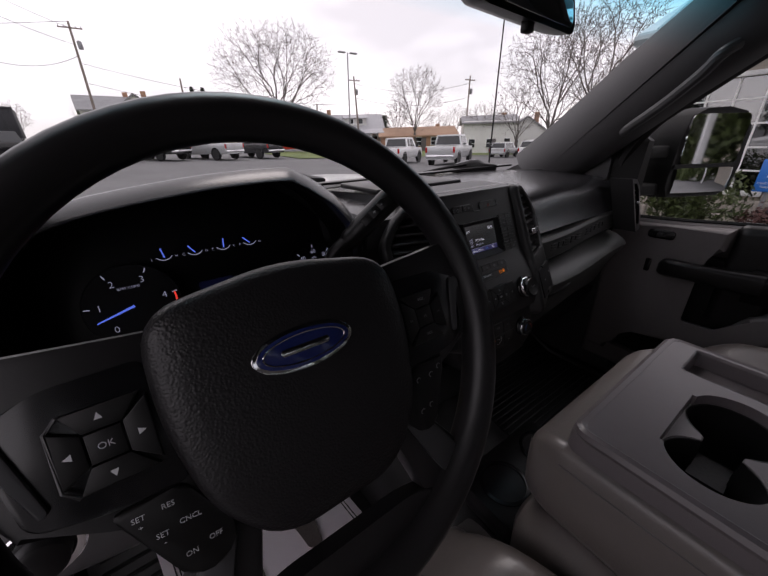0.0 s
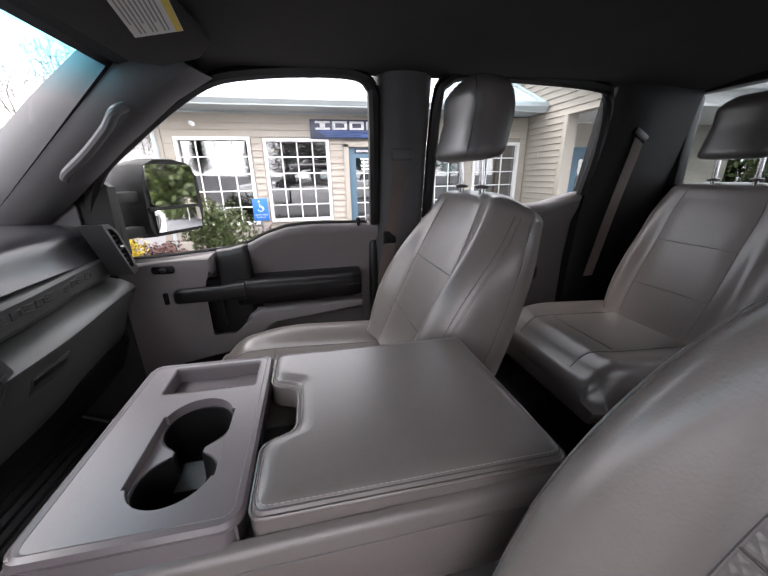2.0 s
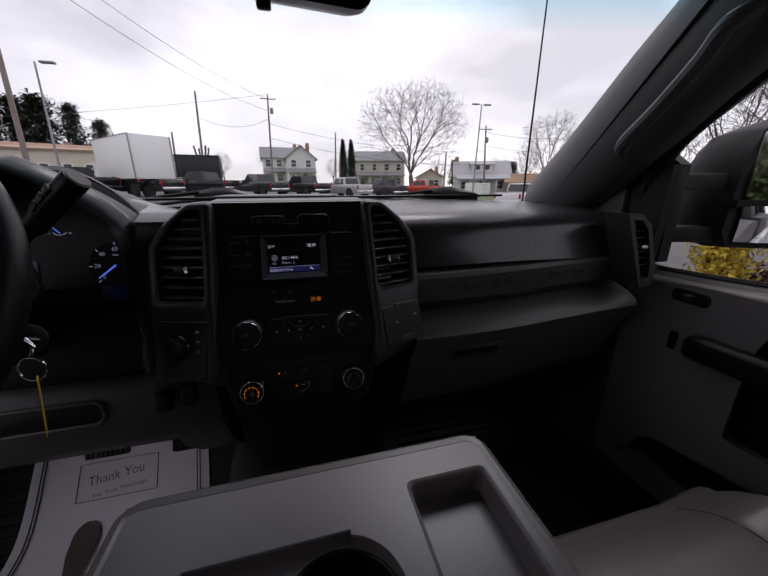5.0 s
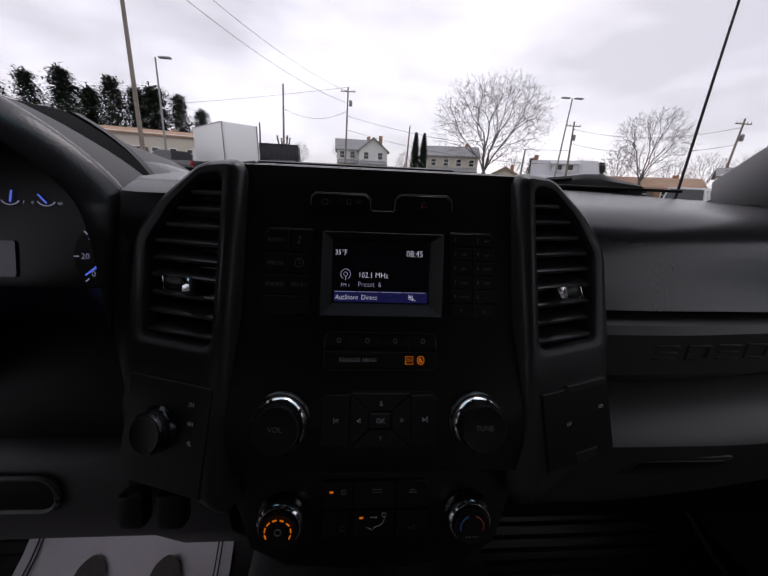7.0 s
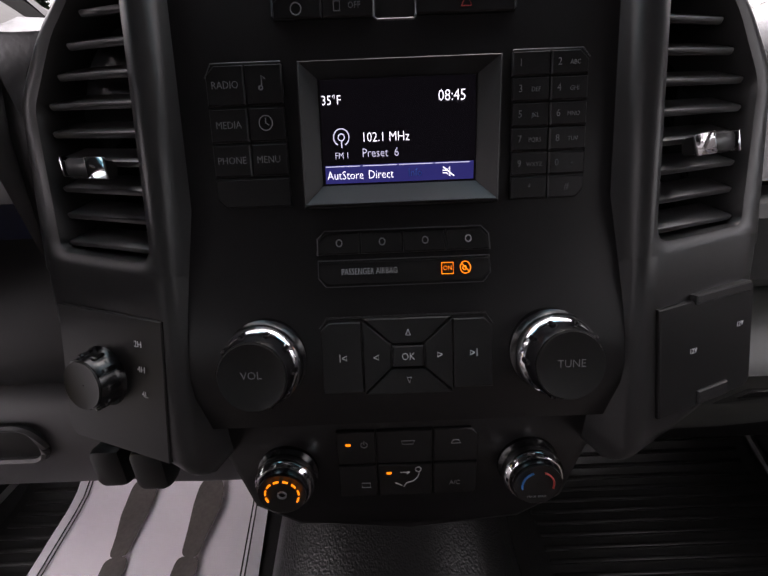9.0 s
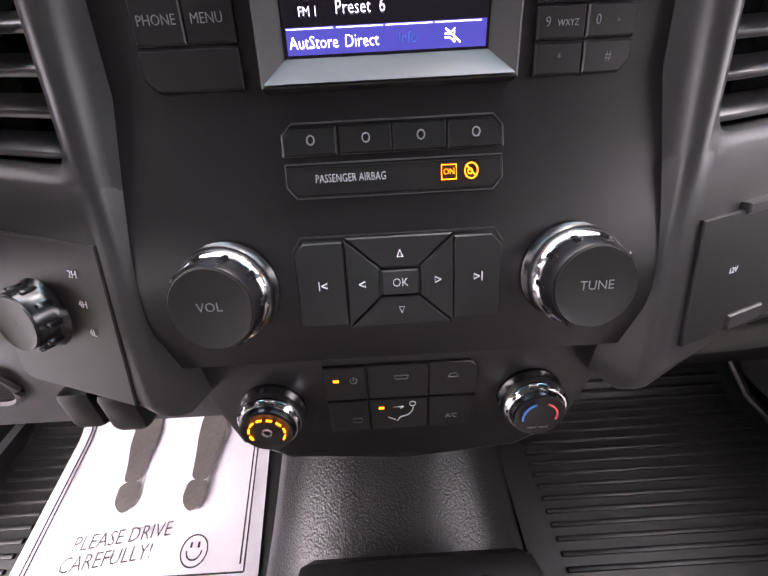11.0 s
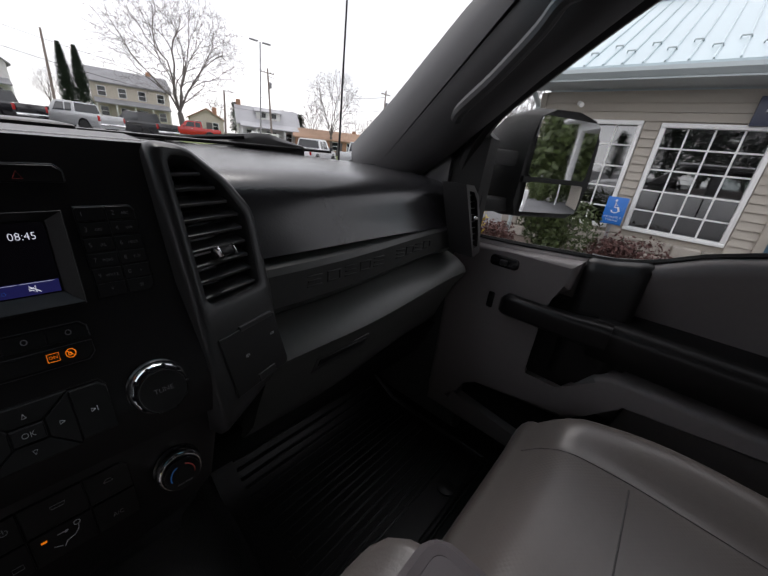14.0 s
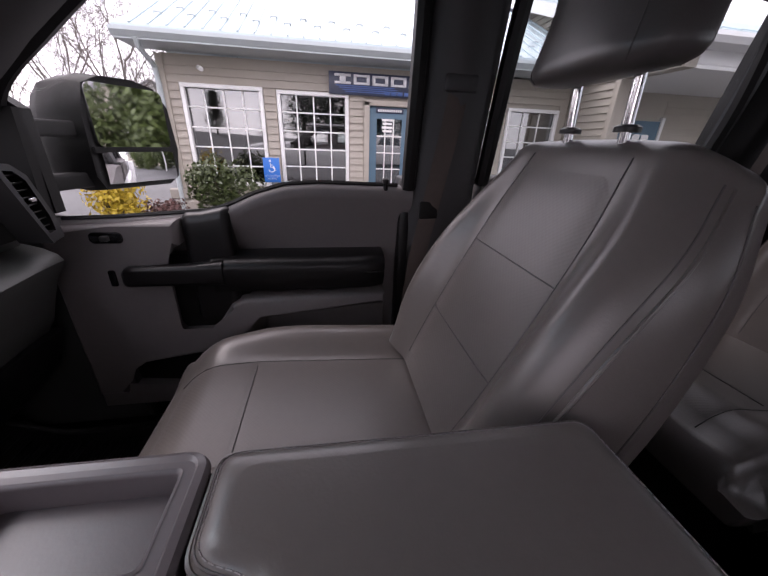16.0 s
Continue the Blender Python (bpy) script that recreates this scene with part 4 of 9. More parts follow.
    part("seam", tube([C(-0.98 + 1.96 * i / 20, 0.30, 0.0005) for i in range(5, 16)], 0.0013, 5), M["seam"], c)
    for v0, v1 in ((0.04, 0.285), (0.315, 0.93)):
        rows = [[C(-0.52 + 1.04 * i / 24, v0 + (v1 - v0) * k / 20, 0.0014) for i in range(25)] for k in range(21)]
        part("panel", loft(rows, closed=False), M[weave[1]], c, "finely textured vinyl insert")
    part("base", rbox(cx, (yf + yr) / 2 - 0.02, 0.78, hw * 1.7, (yf - yr) * 0.85, 0.19, 0.02), M["black"], s, "black seat base")
    # headrest on two posts
    hz, hy = base[1] + lean[1] + 0.178, base[0] + lean[0] - 0.018
    rings = []
    for k in range(17):
        v = k / 16
        z = hz - 0.085 + 0.175 * v ** 1.25
        low = math.sqrt(1 - (1 - min(v / 0.2, 1)) ** 2)
        w = head * (1 - 0.15 * v) * (1 - 0.5 * max(0, (v - 0.80) / 0.2) ** 3) * (0.60 + 0.40 * low)
        t = 0.052 * (1 - 0.45 * max(0, (v - 0.75) / 0.25) ** 2) * (0.25 + 0.75 * low)
        yc = hy + 0.02 - 0.04 * v + 0.02 * smooth(0.6, 1, v)
        ring = []
        for i in range(28):
            a = 2 * math.pi * i / 28
            ca, sa = math.cos(a), math.sin(a)
            ring.append((cx + w * math.copysign(abs(ca) ** 0.55, ca), yc + t * math.copysign(abs(sa) ** 0.6, sa), z))
        rings.append(ring)
    h = part("headrest", loft(rings), M["headrest"], s, "grey vinyl headrest, darkened for shade", sharp=1.2)
    for i in (4, 10, 18, 24):
        part("seam", tube([Vector(r[i]) + (Vector(r[i]) - Vector((cx, r[i][1] * 0.5 + hy * 0.5, r[i][2]))).normalized() * 0.0004 for r in rings[1:]], 0.0011, 5), M["seam"], h)
    for q in (-1, 1):
        part("post", tube([(cx + q * 0.055, hy - 0.005, hz - 0.17), (cx + q * 0.055, hy, hz - 0.06)], 0.007, 12), M["chrome"], s, "chrome headrest post")
        part("guide", turned([(0.016, 0), (0.016, 0.006), (0.011, 0.009)], Matrix.Translation((cx + q * 0.055, hy - 0.005, base[1] + lean[1] + 0.030)), 16), M["bezel"], s)
    return s


passenger_seat = seat(0.42, "front_seat", "grey vinyl front passenger seat with headrest", "front seats")
driver_seat = seat(-0.42, "front_seat", "grey vinyl driver seat with textured inserts", "front seats", base=(-0.64, 1.02), lean=(-0.185, 0.455), cushion=(-0.175, -0.675), weave=("weave_back", "weave_cushion"))
for cx, half, lab in ((0.43, 0.24, "grey vinyl rear bench seat section with headrest"), (-0.22, 0.36, "grey vinyl wide rear bench seat section"),):
    seat(cx, "bench_seat", lab, "rear bench", base=(-1.62, 1.00), lean=(-0.17, 0.455), cushion=(-1.22, -1.655), half_max=half, top_half=half * 0.86, zc=1.035, head=0.098, roll=0.45)


# ---------- folded centre seat with cup holder tray ----------
def console():
    c = thing("centre_console", "folded grey vinyl centre seat used as armrest", "console", (0.015, -0.5, 0.75))
    # vinyl body under the tray and lid
    def ring(y, x0, x1, z0, z1, r=0.03):
        return [(x0 + a, y, z0 + b) for a, b in rect(0, 0, x1 - x0, z1 - z0, r, 4)]
    def trough(y, x0, x1, z1, deep):
        out = [(x0 + 0.016, z1 - deep), (x0 + 0.014, z1), (x0 + 0.006, z1 - 0.002), (x0 + 0.001, z1 - 0.010), (x0 - 0.002, 1.150), (x0 - 0.002, 1.110), (x0 + 0.002, 1.080), (x0 + 0.012, 1.060), (x0 + 0.030, 1.050)]
        return [(x, y, z) for x, z in out] + [(x0 + x1 - x, y, z) for x, z in out[::-1]]
    rings = [trough(y, -0.151 + e, 0.181 - e, z, deep) for y, e, z, deep in ((-0.200, 0.030, 1.150, 0.001), (-0.206, 0.018, 1.164, 0.001), (-0.216, 0.009, 1.176, 0.001), (-0.232, 0.003, 1.186, 0.001), (-0.248, 0.0, 1.190, 0.001), (-0.250, 0.0, 1.190, 0.062), (-0.34, -0.001, 1.190, 0.062), (-0.45, -0.001, 1.190, 0.062), (-0.492, -0.001, 1.190, 0.062), (-0.494, -0.001, 1.190, 0.012), (-0.60, -0.001, 1.190, 0.012), (-0.72, 0.0, 1.190, 0.012), (-0.79, 0.004, 1.188, 0.012))]
    part("body", loft(rings), M["vinyl"], c, "grey vinyl underside of the folded back", sharp=0.9)
    for q in (-1, 1):
        part("seam", tube([(0.015 + q * (0.1668 + 0.0008 * (y < -0.26)), y, 1.166) for y in [-0.25 - 0.03 * k for k in range(18)]], 0.0012, 5), M["seam"], c)
    # cushion roll in front and below
    rings = [ring(-0.20, -0.12, 0.15, 0.93, 0.99, 0.028), ring(-0.215, -0.15, 0.18, 0.905, 1.02, 0.04), ring(-0.26, -0.158, 0.186, 0.89, 1.045, 0.04), ring(-0.72, -0.158, 0.186, 0.89, 1.045, 0.04)]
    part("cushion", loft(rings), M["vinyl"], c, "grey vinyl centre cushion", sharp=1.2)
    # black plate stands in for the shade inside the lid notch
    part("notch_floor", rbox(0.02, -0.455, 1.134, 0.11, 0.06, 0.006, 0.001), M["keypad"], c, "black plate for the shade under the lid notch")
    # tray frame with wells: outer rim and inner openings
    m = facing((0.015, -0.345, 1.218), (0, -0.02, 1), (0, 1, 0))
    return c, m


console_thing, tray_m = console()

def tray(c, m):
    """Grey tray with two cup wells and a coin well, then the padded lid behind it."""
    # local x: to the right, local y: forward
    hx, y0, y1 = 0.150, -0.088, 0.092
    bm = bmesh.new()
    # flat top built as a grid of strips round the wells
    def slab(x0, yy0, x1, yy1):
        prism(rect(x0, yy0, x1, yy1), m, 0.05, 0, bm=bm)
    coin = (0.068, -0.075, 0.138, 0.058)
    cups = (-0.128, -0.062, 0.048, 0.040)
    slab(-hx, coin[3], hx, y1)
    slab(-hx, y0, hx, coin[1])
    slab(coin[2], coin[1], hx, coin[3])
    slab(cups[2], coin[1], coin[0], coin[3])
    slab(-hx, coin[1], cups[0], coin[3])
    slab(cups[0], cups[3], cups[2], coin[3])
    slab(cups[0], coin[1], cups[2], cups[1])
    bmesh.ops.remove_doubles(bm, verts=bm.verts, dist=1e-5)
    t = part("tray", bm, M["tray"], c, "taupe grey plastic cup holder tray")
    # rounded outer rim
    rim = [m @ Vector((x, y, -0.006)) for x, y in rect(-hx, y0, hx, y1, 0.014, 5)]
    part("rim", tube(rim, 0.0075, 8, closed=True), M["tray"], t)
    skirt = [[m @ Vector((x, y, z)) for x, y in rect(-hx - g, y0, hx + g, y1 + g, 0.016, 5)] for g, z in ((0.004, -0.006), (0.007, -0.012), (0.008, -0.055))]
    part("skirt", loft(skirt, caps=False), M["tray"], t)
    # coin well floor and lip
    part("coin_well", prism(rect(coin[0] - 0.002, coin[1] - 0.002, coin[2] + 0.002, coin[3] + 0.002), m @ Matrix.Translation((0, 0, -0.0235)), 0.004), M["tray"], t)
    # two round cup wells joined by an open neck, between two sunken saddles
    cy, R, neck, saddle = -0.012, 0.0425, 0.0165, 0.0445
    mouths = (-0.083, 0.003)
    def bow(x, r=R):
        return max(math.sqrt(max(0.0, r * r - (x - cx) ** 2)) for cx in mouths)
    xs = sorted([mouths[0] - R * math.cos(math.pi * k / 28) for k in range(29)] + [mouths[1] - R * math.cos(math.pi * k / 28) for k in range(29)] + [-0.0955, -0.0954, 0.0154, 0.0155])
    def reach(x):
        return max(bow(x), saddle if -0.09545 < x < 0.01545 else 0.0)
    def at(x, y, z):
        return m @ Vector((x, cy + y, z))
    deck = bmesh.new()
    for s in (-1, 1):
        edge = cups[3] - cy if s > 0 else cy - cups[1]
        rows = [[at(x, s * edge, 0.0) for x in [cups[0]] + xs + [cups[2]]], [at(x, s * reach(x), 0.0) for x in [cups[0]] + xs + [cups[2]]],
                [at(x, s * (reach(x) - 0.0008), -0.0012) for x in [cups[0]] + xs + [cups[2]]], [at(x, s * max(reach(x) - 0.0010, 0), -0.015) for x in [cups[0]] + xs + [cups[2]]]]
        grid = [[deck.verts.new(p) for p in row] for row in rows]
        for r0, r1 in zip(grid, grid[1:]):
            for k in range(len(r0) - 1):
                deck.faces.new((r0[k], r0[k + 1], r1[k + 1], r1[k]))
    part("deck", deck, M["tray"], t, sharp=0.5)
    for s in (-1, 1):
        sx = [-0.0954 + 0.1108 * k / 60 for k in range(61)]
        inner = [max(bow(x, 0.0420), neck) for x in sx]
        rows = [[at(x, s * (saddle - 0.0005), -0.0130) for x in sx], [at(x, s * min(i + 0.0012, saddle - 0.001), -0.0130) for x, i in zip(sx, inner)], [at(x, s * min(i, saddle - 0.001), -0.0140) for x, i in zip(sx, inner)], [at(x, s * min(i, saddle - 0.001), -0.0165) for x, i in zip(sx, inner)]]
        part("saddle", loft(rows, closed=False), M["tray"], t, sharp=0.6)
        # taupe wall turns black lower down, for the shade in the neck
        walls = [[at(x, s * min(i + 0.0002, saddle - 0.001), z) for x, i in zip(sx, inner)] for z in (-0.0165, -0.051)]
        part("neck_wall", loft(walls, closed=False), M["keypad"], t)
    for cx in mouths:
        cup = m @ Matrix.Translation((cx, cy, 0))
        n = 48
        for z0, r0, z1, r1, gap in ((-0.014, 0.0418, -0.050, 0.0400, True), (-0.050, 0.0400, -0.078, 0.0385, False)):
            well = bmesh.new()
            turn = [2 * math.pi * k / n for k in range(n)]
            va = [well.verts.new(cup @ Vector((r0 * math.cos(a), r0 * math.sin(a), z0))) for a in turn]
            vb = [well.verts.new(cup @ Vector((r1 * math.cos(a), r1 * math.sin(a), z1))) for a in turn]
            for k in range(n):
                a = 2 * math.pi * (k + 0.5) / n
                towards = math.cos(a) if cx < -0.04 else -math.cos(a)
                if gap and towards > 0 and abs(r0 * math.sin(a)) < neck:
                    continue
                well.faces.new((va[k], va[(k + 1) % n], vb[(k + 1) % n], vb[k]))
            if not gap:
                well.faces.new(vb)
            # black wells, darkened further for the shade of their depth
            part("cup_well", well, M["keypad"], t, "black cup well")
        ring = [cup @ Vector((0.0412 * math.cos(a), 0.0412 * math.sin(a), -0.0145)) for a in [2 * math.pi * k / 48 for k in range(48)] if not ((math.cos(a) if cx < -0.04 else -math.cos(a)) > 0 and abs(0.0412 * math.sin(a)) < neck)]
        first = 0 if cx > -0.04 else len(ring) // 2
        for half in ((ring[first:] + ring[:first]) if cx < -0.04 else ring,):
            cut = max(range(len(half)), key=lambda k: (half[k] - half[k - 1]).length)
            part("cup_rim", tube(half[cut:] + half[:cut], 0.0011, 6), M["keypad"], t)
    # black sheet across the neck in place of its deep shade
    part("cup_gap", prism(rect(-0.062, cy - neck, -0.018, cy + neck), m @ Matrix.Translation((0, 0, -0.0500)), 0.004), M["rubber"], t, "black sheet for the shade of the neck joining the cup wells")
    part("coin_well_lining", loft([[m @ Vector((x, y, z)) for x, y in rect(coin[0] + g, coin[1] + g, coin[2] - g, coin[3] - g, 0.006)] for g, z in ((-0.0015, 0.0006), (0.001, -0.0005), (0.0018, -0.004), (0.0030, -0.0235))], caps=False), M["tray"], t, sharp=1.0)
    # padded lid with the finger notch at its front edge
    corners = [(-0.152, -0.098), (-0.056, -0.098), (-0.040, -0.140), (0.050, -0.140), (0.066, -0.098), (0.154, -0.098), (0.154, -0.452), (-0.152, -0.452)]
    def lid(g):
        """The lid's outline drawn in by g, its corners rounded."""
        out = []
        for k, p in enumerate(corners):
            p, a, b = Vector(p), Vector(corners[k - 1]), Vector(corners[(k + 1) % len(corners)])
            u, w = (p - a).normalized(), (b - p).normalized()
            n0, n1 = Vector((u.y, -u.x)), Vector((w.y, -w.x))
            out.append(p + (n0 + n1) * g / (1 + n0.dot(n1)))
        return soften(out, 0.016, 5)
    rows = ((0.0, -0.041), (0.0, -0.0125), (0.0006, -0.0085), (0.0022, -0.0042), (0.0048, -0.0004), (0.0082, 0.0026), (0.0120, 0.0046), (0.0170, 0.0060), (0.0230, 0.0068), (0.0235, 0.0068))
    part("lid", loft([[m @ Vector((x, y, z)) for x, y in lid(g)] for g, z in rows]), M["vinyl"], c, "padded grey vinyl armrest lid", sharp=1.2)
    part("seam", tube([m @ Vector((x, y, -0.0008)) for x, y in lid(0.0042)], 0.0011, 5, closed=True), M["seam"], c)
    part("piping", tube([m @ Vector((x, y, -0.0062)) for x, y in lid(0.0004)], 0.0020, 6, closed=True), M["vinyl"], c, "sewn welt piping")
    # pale thread, one short stitch after another
    ring = [m @ Vector((x, y, 0.0020)) for x, y in lid(0.0068)]
    stitches = bmesh.new()
    for a, b in zip(ring, ring[1:] + ring[:1]):
        n = max(1, round((b - a).length / 0.0062))
        for k in range(n):
            tube([a.lerp(b, (k + 0.15) / n), a.lerp(b, (k + 0.85) / n)], 0.00055, 4, bm=stitches)
    part("stitching", stitches, M["thread"], c, "pale sewing thread")


tray(console_thing, tray_m)


# ---------- passenger front door ----------
def door_front():
    d = thing("cab_door", "closed grey front passenger door with black armrest", "door", (0.84, -0.35, 0.78))
    belt = lambda u: lerp([(-0.10, 1.272), (0.05, 1.278), (0.24, 1.292), (0.30, 1.305), (0.37, 1.338), (0.44, 1.358), (0.52, 1.364), (0.80, 1.358)], u)
    us = [-0.10 + 0.02 * k for k in range(44)]
    rings = []
    for u in us:
        b = belt(u)
        rings.append([(x, -u, z) for x, z in ((0.90, b - 0.01), (0.835, b + 0.002), (0.806, b), (0.796, b - 0.012), (0.800, b - 0.035), (0.832, b - 0.10), (0.850, 1.16), (0.850, 0.80), (0.90, 0.78))])
    part("door_panel", loft(rings), M["door"], d, "grey moulded door panel", sharp=1.0)
    F = lambda x: Matrix(((0, 0, -1, x), (-1, 0, 0, 0), (0, 1, 0, 0), (0, 0, 0, 1)))
    # light grey front module with the sweep under the armrest
    poly = [(-0.09, 0.80), (-0.020, 0.80), (-0.008, 0.850), (0.010, 0.890), (0.045, 0.915), (0.255, 0.925), (0.275, 0.935), (0.30, 0.965), (0.345, 1.035), (0.69, 1.048), (0.69, 1.082), (0.315, 1.076), (0.285, 1.060), (0.235, 0.985), (0.155, 0.985), (0.145, 1.00), (0.145, 1.165), (0.155, 1.205), (0.190, 1.222), (0.195, 1.282), (0.05, 1.268), (-0.09, 1.262)]
    part("front_trim", prism(poly, F(0.762), 0.10, 0.012, 3), M["door"], d, "light grey front door trim with grab pocket")
    rings = []
    for u in [0.197 + 0.0109 * k for k in range(11)]:
        b, e = belt(u), 0.010 * max(0.0, abs(u - 0.2515) - 0.044) / 0.0105
        rings.append([(x + e, -u, z) for x, z in ((0.86, b), (0.836, b + 0.005), (0.803, b + 0.003), (0.790, b - 0.006), (0.785, b - 0.022), (0.783, b - 0.060), (0.779, 1.17), (0.777, 1.10), (0.778, 1.02), (0.86, 1.02))])
    part("strap", loft(rings), M["black"], d, "black curved trim below the window", sharp=0.9)
    part("grab_pocket", prism([(0.14, 0.97), (0.25, 0.97), (0.33, 1.08), (0.30, 1.19), (0.14, 1.19)], F(0.800), 0.03, 0), M["black"], d)
    # armrest
    rings = []
    for u in [0.255 + 0.027 * k for k in range(17)]:
        e = 0.02 * smooth(0.64, 0.69, u)
        rings.append([(x, -u, z) for x, z in ((0.86, 1.19), (0.775 + e, 1.188), (0.752 + e, 1.180), (0.745 + e, 1.165), (0.748 + e, 1.130), (0.765 + e, 1.100), (0.86, 1.092))])
    part("armrest", loft(rings), M["black"], d, "black moulded armrest", sharp=0.9)
    part("armrest_groove", rbox(0.750, -0.48, 1.150, 0.006, 0.40, 0.004, 0.001), M["gloss"], d)
    # pull handle: a flattened bar from the armrest forward
    rings = []
    for u, x, z, hx, hz in ((0.285, 0.765, 1.155, 0.028, 0.030), (0.22, 0.752, 1.155, 0.020, 0.026), (0.15, 0.745, 1.156, 0.017, 0.024), (0.10, 0.744, 1.156, 0.017, 0.024), (0.078, 0.748, 1.154, 0.018, 0.024), (0.066, 0.756, 1.15, 0.016, 0.018), (0.064, 0.76, 1.149, 0.008, 0.01)):
        rings.append([(x + a, -u, z + b) for a, b in rect(-hx, -hz, hx, hz, min(hx, hz) * 0.6, 3)])
    part("pull_handle", loft(rings), M["black"], d, "black door pull handle", sharp=1.0)
    poly = [(0.335, 0.86), (0.70, 0.86), (0.70, 1.028), (0.385, 1.022), (0.36, 1.00)]
    part("lower_inset", prism(poly, F(0.832), 0.03, 0.008), M["doordark"], d, "darker lower inset")
    part("map_pocket", prism([(-0.095, 0.80), (0.68, 0.80), (0.66, 0.915), (-0.095, 0.940)], F(0.800), 0.06, 0.006), M["black"], d, "black map pocket")
    part("pocket_lip", prism([(-0.095, 0.75), (0.68, 0.75), (0.68, 0.79), (0.20, 0.80), (0.0, 0.825), (-0.095, 0.85)], F(0.772), 0.07, 0.012, 3), M["door"], d, "grey lower lip of the map pocket")
    # lock switch and window switch
    plate = part("switch_plate", prism(rect(0.012, 1.230, 0.080, 1.256, 0.010), F(0.7590), 0.01, 0.002), M["gloss"], d, "dark switch plate")
    part("switch", rbox(0.755, -0.046, 1.243, 0.012, 0.016, 0.012, 0.002), M["bezel"], plate)
    part("small_switch", prism(rect(0.028, 1.125, 0.043, 1.165, 0.004), F(0.7585), 0.004, 0.001), M["gloss"], d)
    # window frame
    out = [(0.125, 1.27), (0.12, 1.42), (0.066, 1.535), (-0.045, 1.625), (-0.175, 1.716), (-0.285, 1.775), (-0.41, 1.797), (-0.58, 1.807), (-0.69, 1.802), (-0.732, 1.775), (-0.742, 1.72), (-0.748, 1.355)]
    line = bend([(x_glass(z), y, z) for y, z in out], 6)
    part("window_frame", tube(line, 0.019, 8), M["black"], d, "black window frame seal")
    poly = [(x_glass(z) + 0.004, y, z) for y, z in out] + [(0.809, -0.60, 1.350), (0.809, -0.44, 1.345), (0.809, -0.30, 1.295), (0.809, 0.0, 1.268)]
    bm = bmesh.new()
    bm.faces.new([bm.verts.new(p) for p in poly])
    bmesh.ops.triangulate(bm, faces=bm.faces[:])
    g = part("window_pane", bm, G_SIDE, d, "clear side glass")
    g.visible_shadow = False
    line = bend([(0.812, -u, belt(u) + 0.002) for u in [-0.08 + 0.04 * k for k in range(21)]], 2)
    part("belt_seal", tube(line, 0.007, 6), M["black"], d)
    part("lock_knob", turned([(0.006, -0.01), (0.006, 0.008), (0.0085, 0.010), (0.0085, 0.020), (0.005, 0.023)], Matrix.Translation((0.803, -0.688, 1.358)), 14), M["black"], d, "black door lock knob")
    # rear edge of the door
    part("door_edge", rbox(0.86, -0.745, 1.08, 0.09, 0.03, 0.60, 0.008), M["black"], d)
    return d


door_front()


def door_rear(s):
    d = thing("rear_cab_door", "closed grey rear cab door with window", "door", (s * 0.84, -1.25, 0.78), "rear doors")
    us = [0.945 + 0.03 * k for k in range(23)]
    belt = lambda u: lerp([(0.94, 1.385), (1.30, 1.392), (1.45, 1.402), (1.57, 1.435), (1.62, 1.44)], u)
    rings = []
    for u in us:
        b = belt(u)
        rings.append([(s * x, -u, z) for x, z in ((0.90, b - 0.01), (0.835, b + 0.002), (0.806, b), (0.796, b - 0.012), (0.802, b - 0.05), (0.835, b - 0.12), (0.850, 1.16), (0.850, 0.80), (0.90, 0.78))])
    # panel and inset darker than the sill: the shadow here is in their colour
    part("door_panel", loft(rings), M["doordark"], d, "grey rear door panel, darkened for shade", sharp=1.0)
    part("sill_trim", loft([[(s * x, -u, belt(u) + h) for x, h in ((0.835, 0.006), (0.804, 0.004), (0.792, -0.012), (0.798, -0.03), (0.835, -0.02))] for u in us]), M["door"], d, "grey window sill trim", sharp=1.0)
    part("upper_inset", rbox(s * 0.822, -1.20, 1.27, 0.03, 0.34, 0.12, 0.012), M["doordark"], d)
    part("armrest", rbox(s * 0.80, -1.20, 1.13, 0.10, 0.44, 0.07, 0.02), M["black"], d, "black armrest")
    out = [(-0.945, 1.37), (-0.948, 1.73), (-0.975, 1.795), (-1.05, 1.815), (-1.30, 1.812), (-1.52, 1.80), (-1.585, 1.77), (-1.605, 1.62), (-1.595, 1.435)]
    line = bend([(s * x_glass(z), y, z) for y, z in out], 5)
    part("window_frame", tube(line, 0.019, 8), M["black"], d, "black window frame seal")
    bm = bmesh.new()
    bm.faces.new([bm.verts.new((s * (x_glass(z) + 0.004), y, z)) for y, z in out] + [bm.verts.new((s * 0.809, -1.42, 1.39))])
    bmesh.ops.triangulate(bm, faces=bm.faces[:])
    part("window_pane", bm, G_REAR, d, "tinted rear side glass").visible_shadow = False


door_rear(1)
door_rear(-1)
# ---------- steering wheel ----------
WC, WTILT = Vector((-0.408, -0.158, 1.379)), 26.0
WM = facing(WC, (0, -math.cos(radians(WTILT)), math.sin(radians(WTILT))))


def steering_wheel():
    w = thing("steering_wheel", "black four-spoke steering wheel with control buttons", "steering wheel", WC)
    R = 0.180
    n = 72
    ring_pts = []
    for k in range(n):
        a = 2 * math.pi * k / n
        ring_pts.append([WM @ Vector(((R + 0.0155 * math.cos(b)) * math.cos(a), (R + 0.0155 * math.cos(b)) * math.sin(a), 0.0175 * math.sin(b))) for b in [2 * math.pi * q / 14 for q in range(14)]])
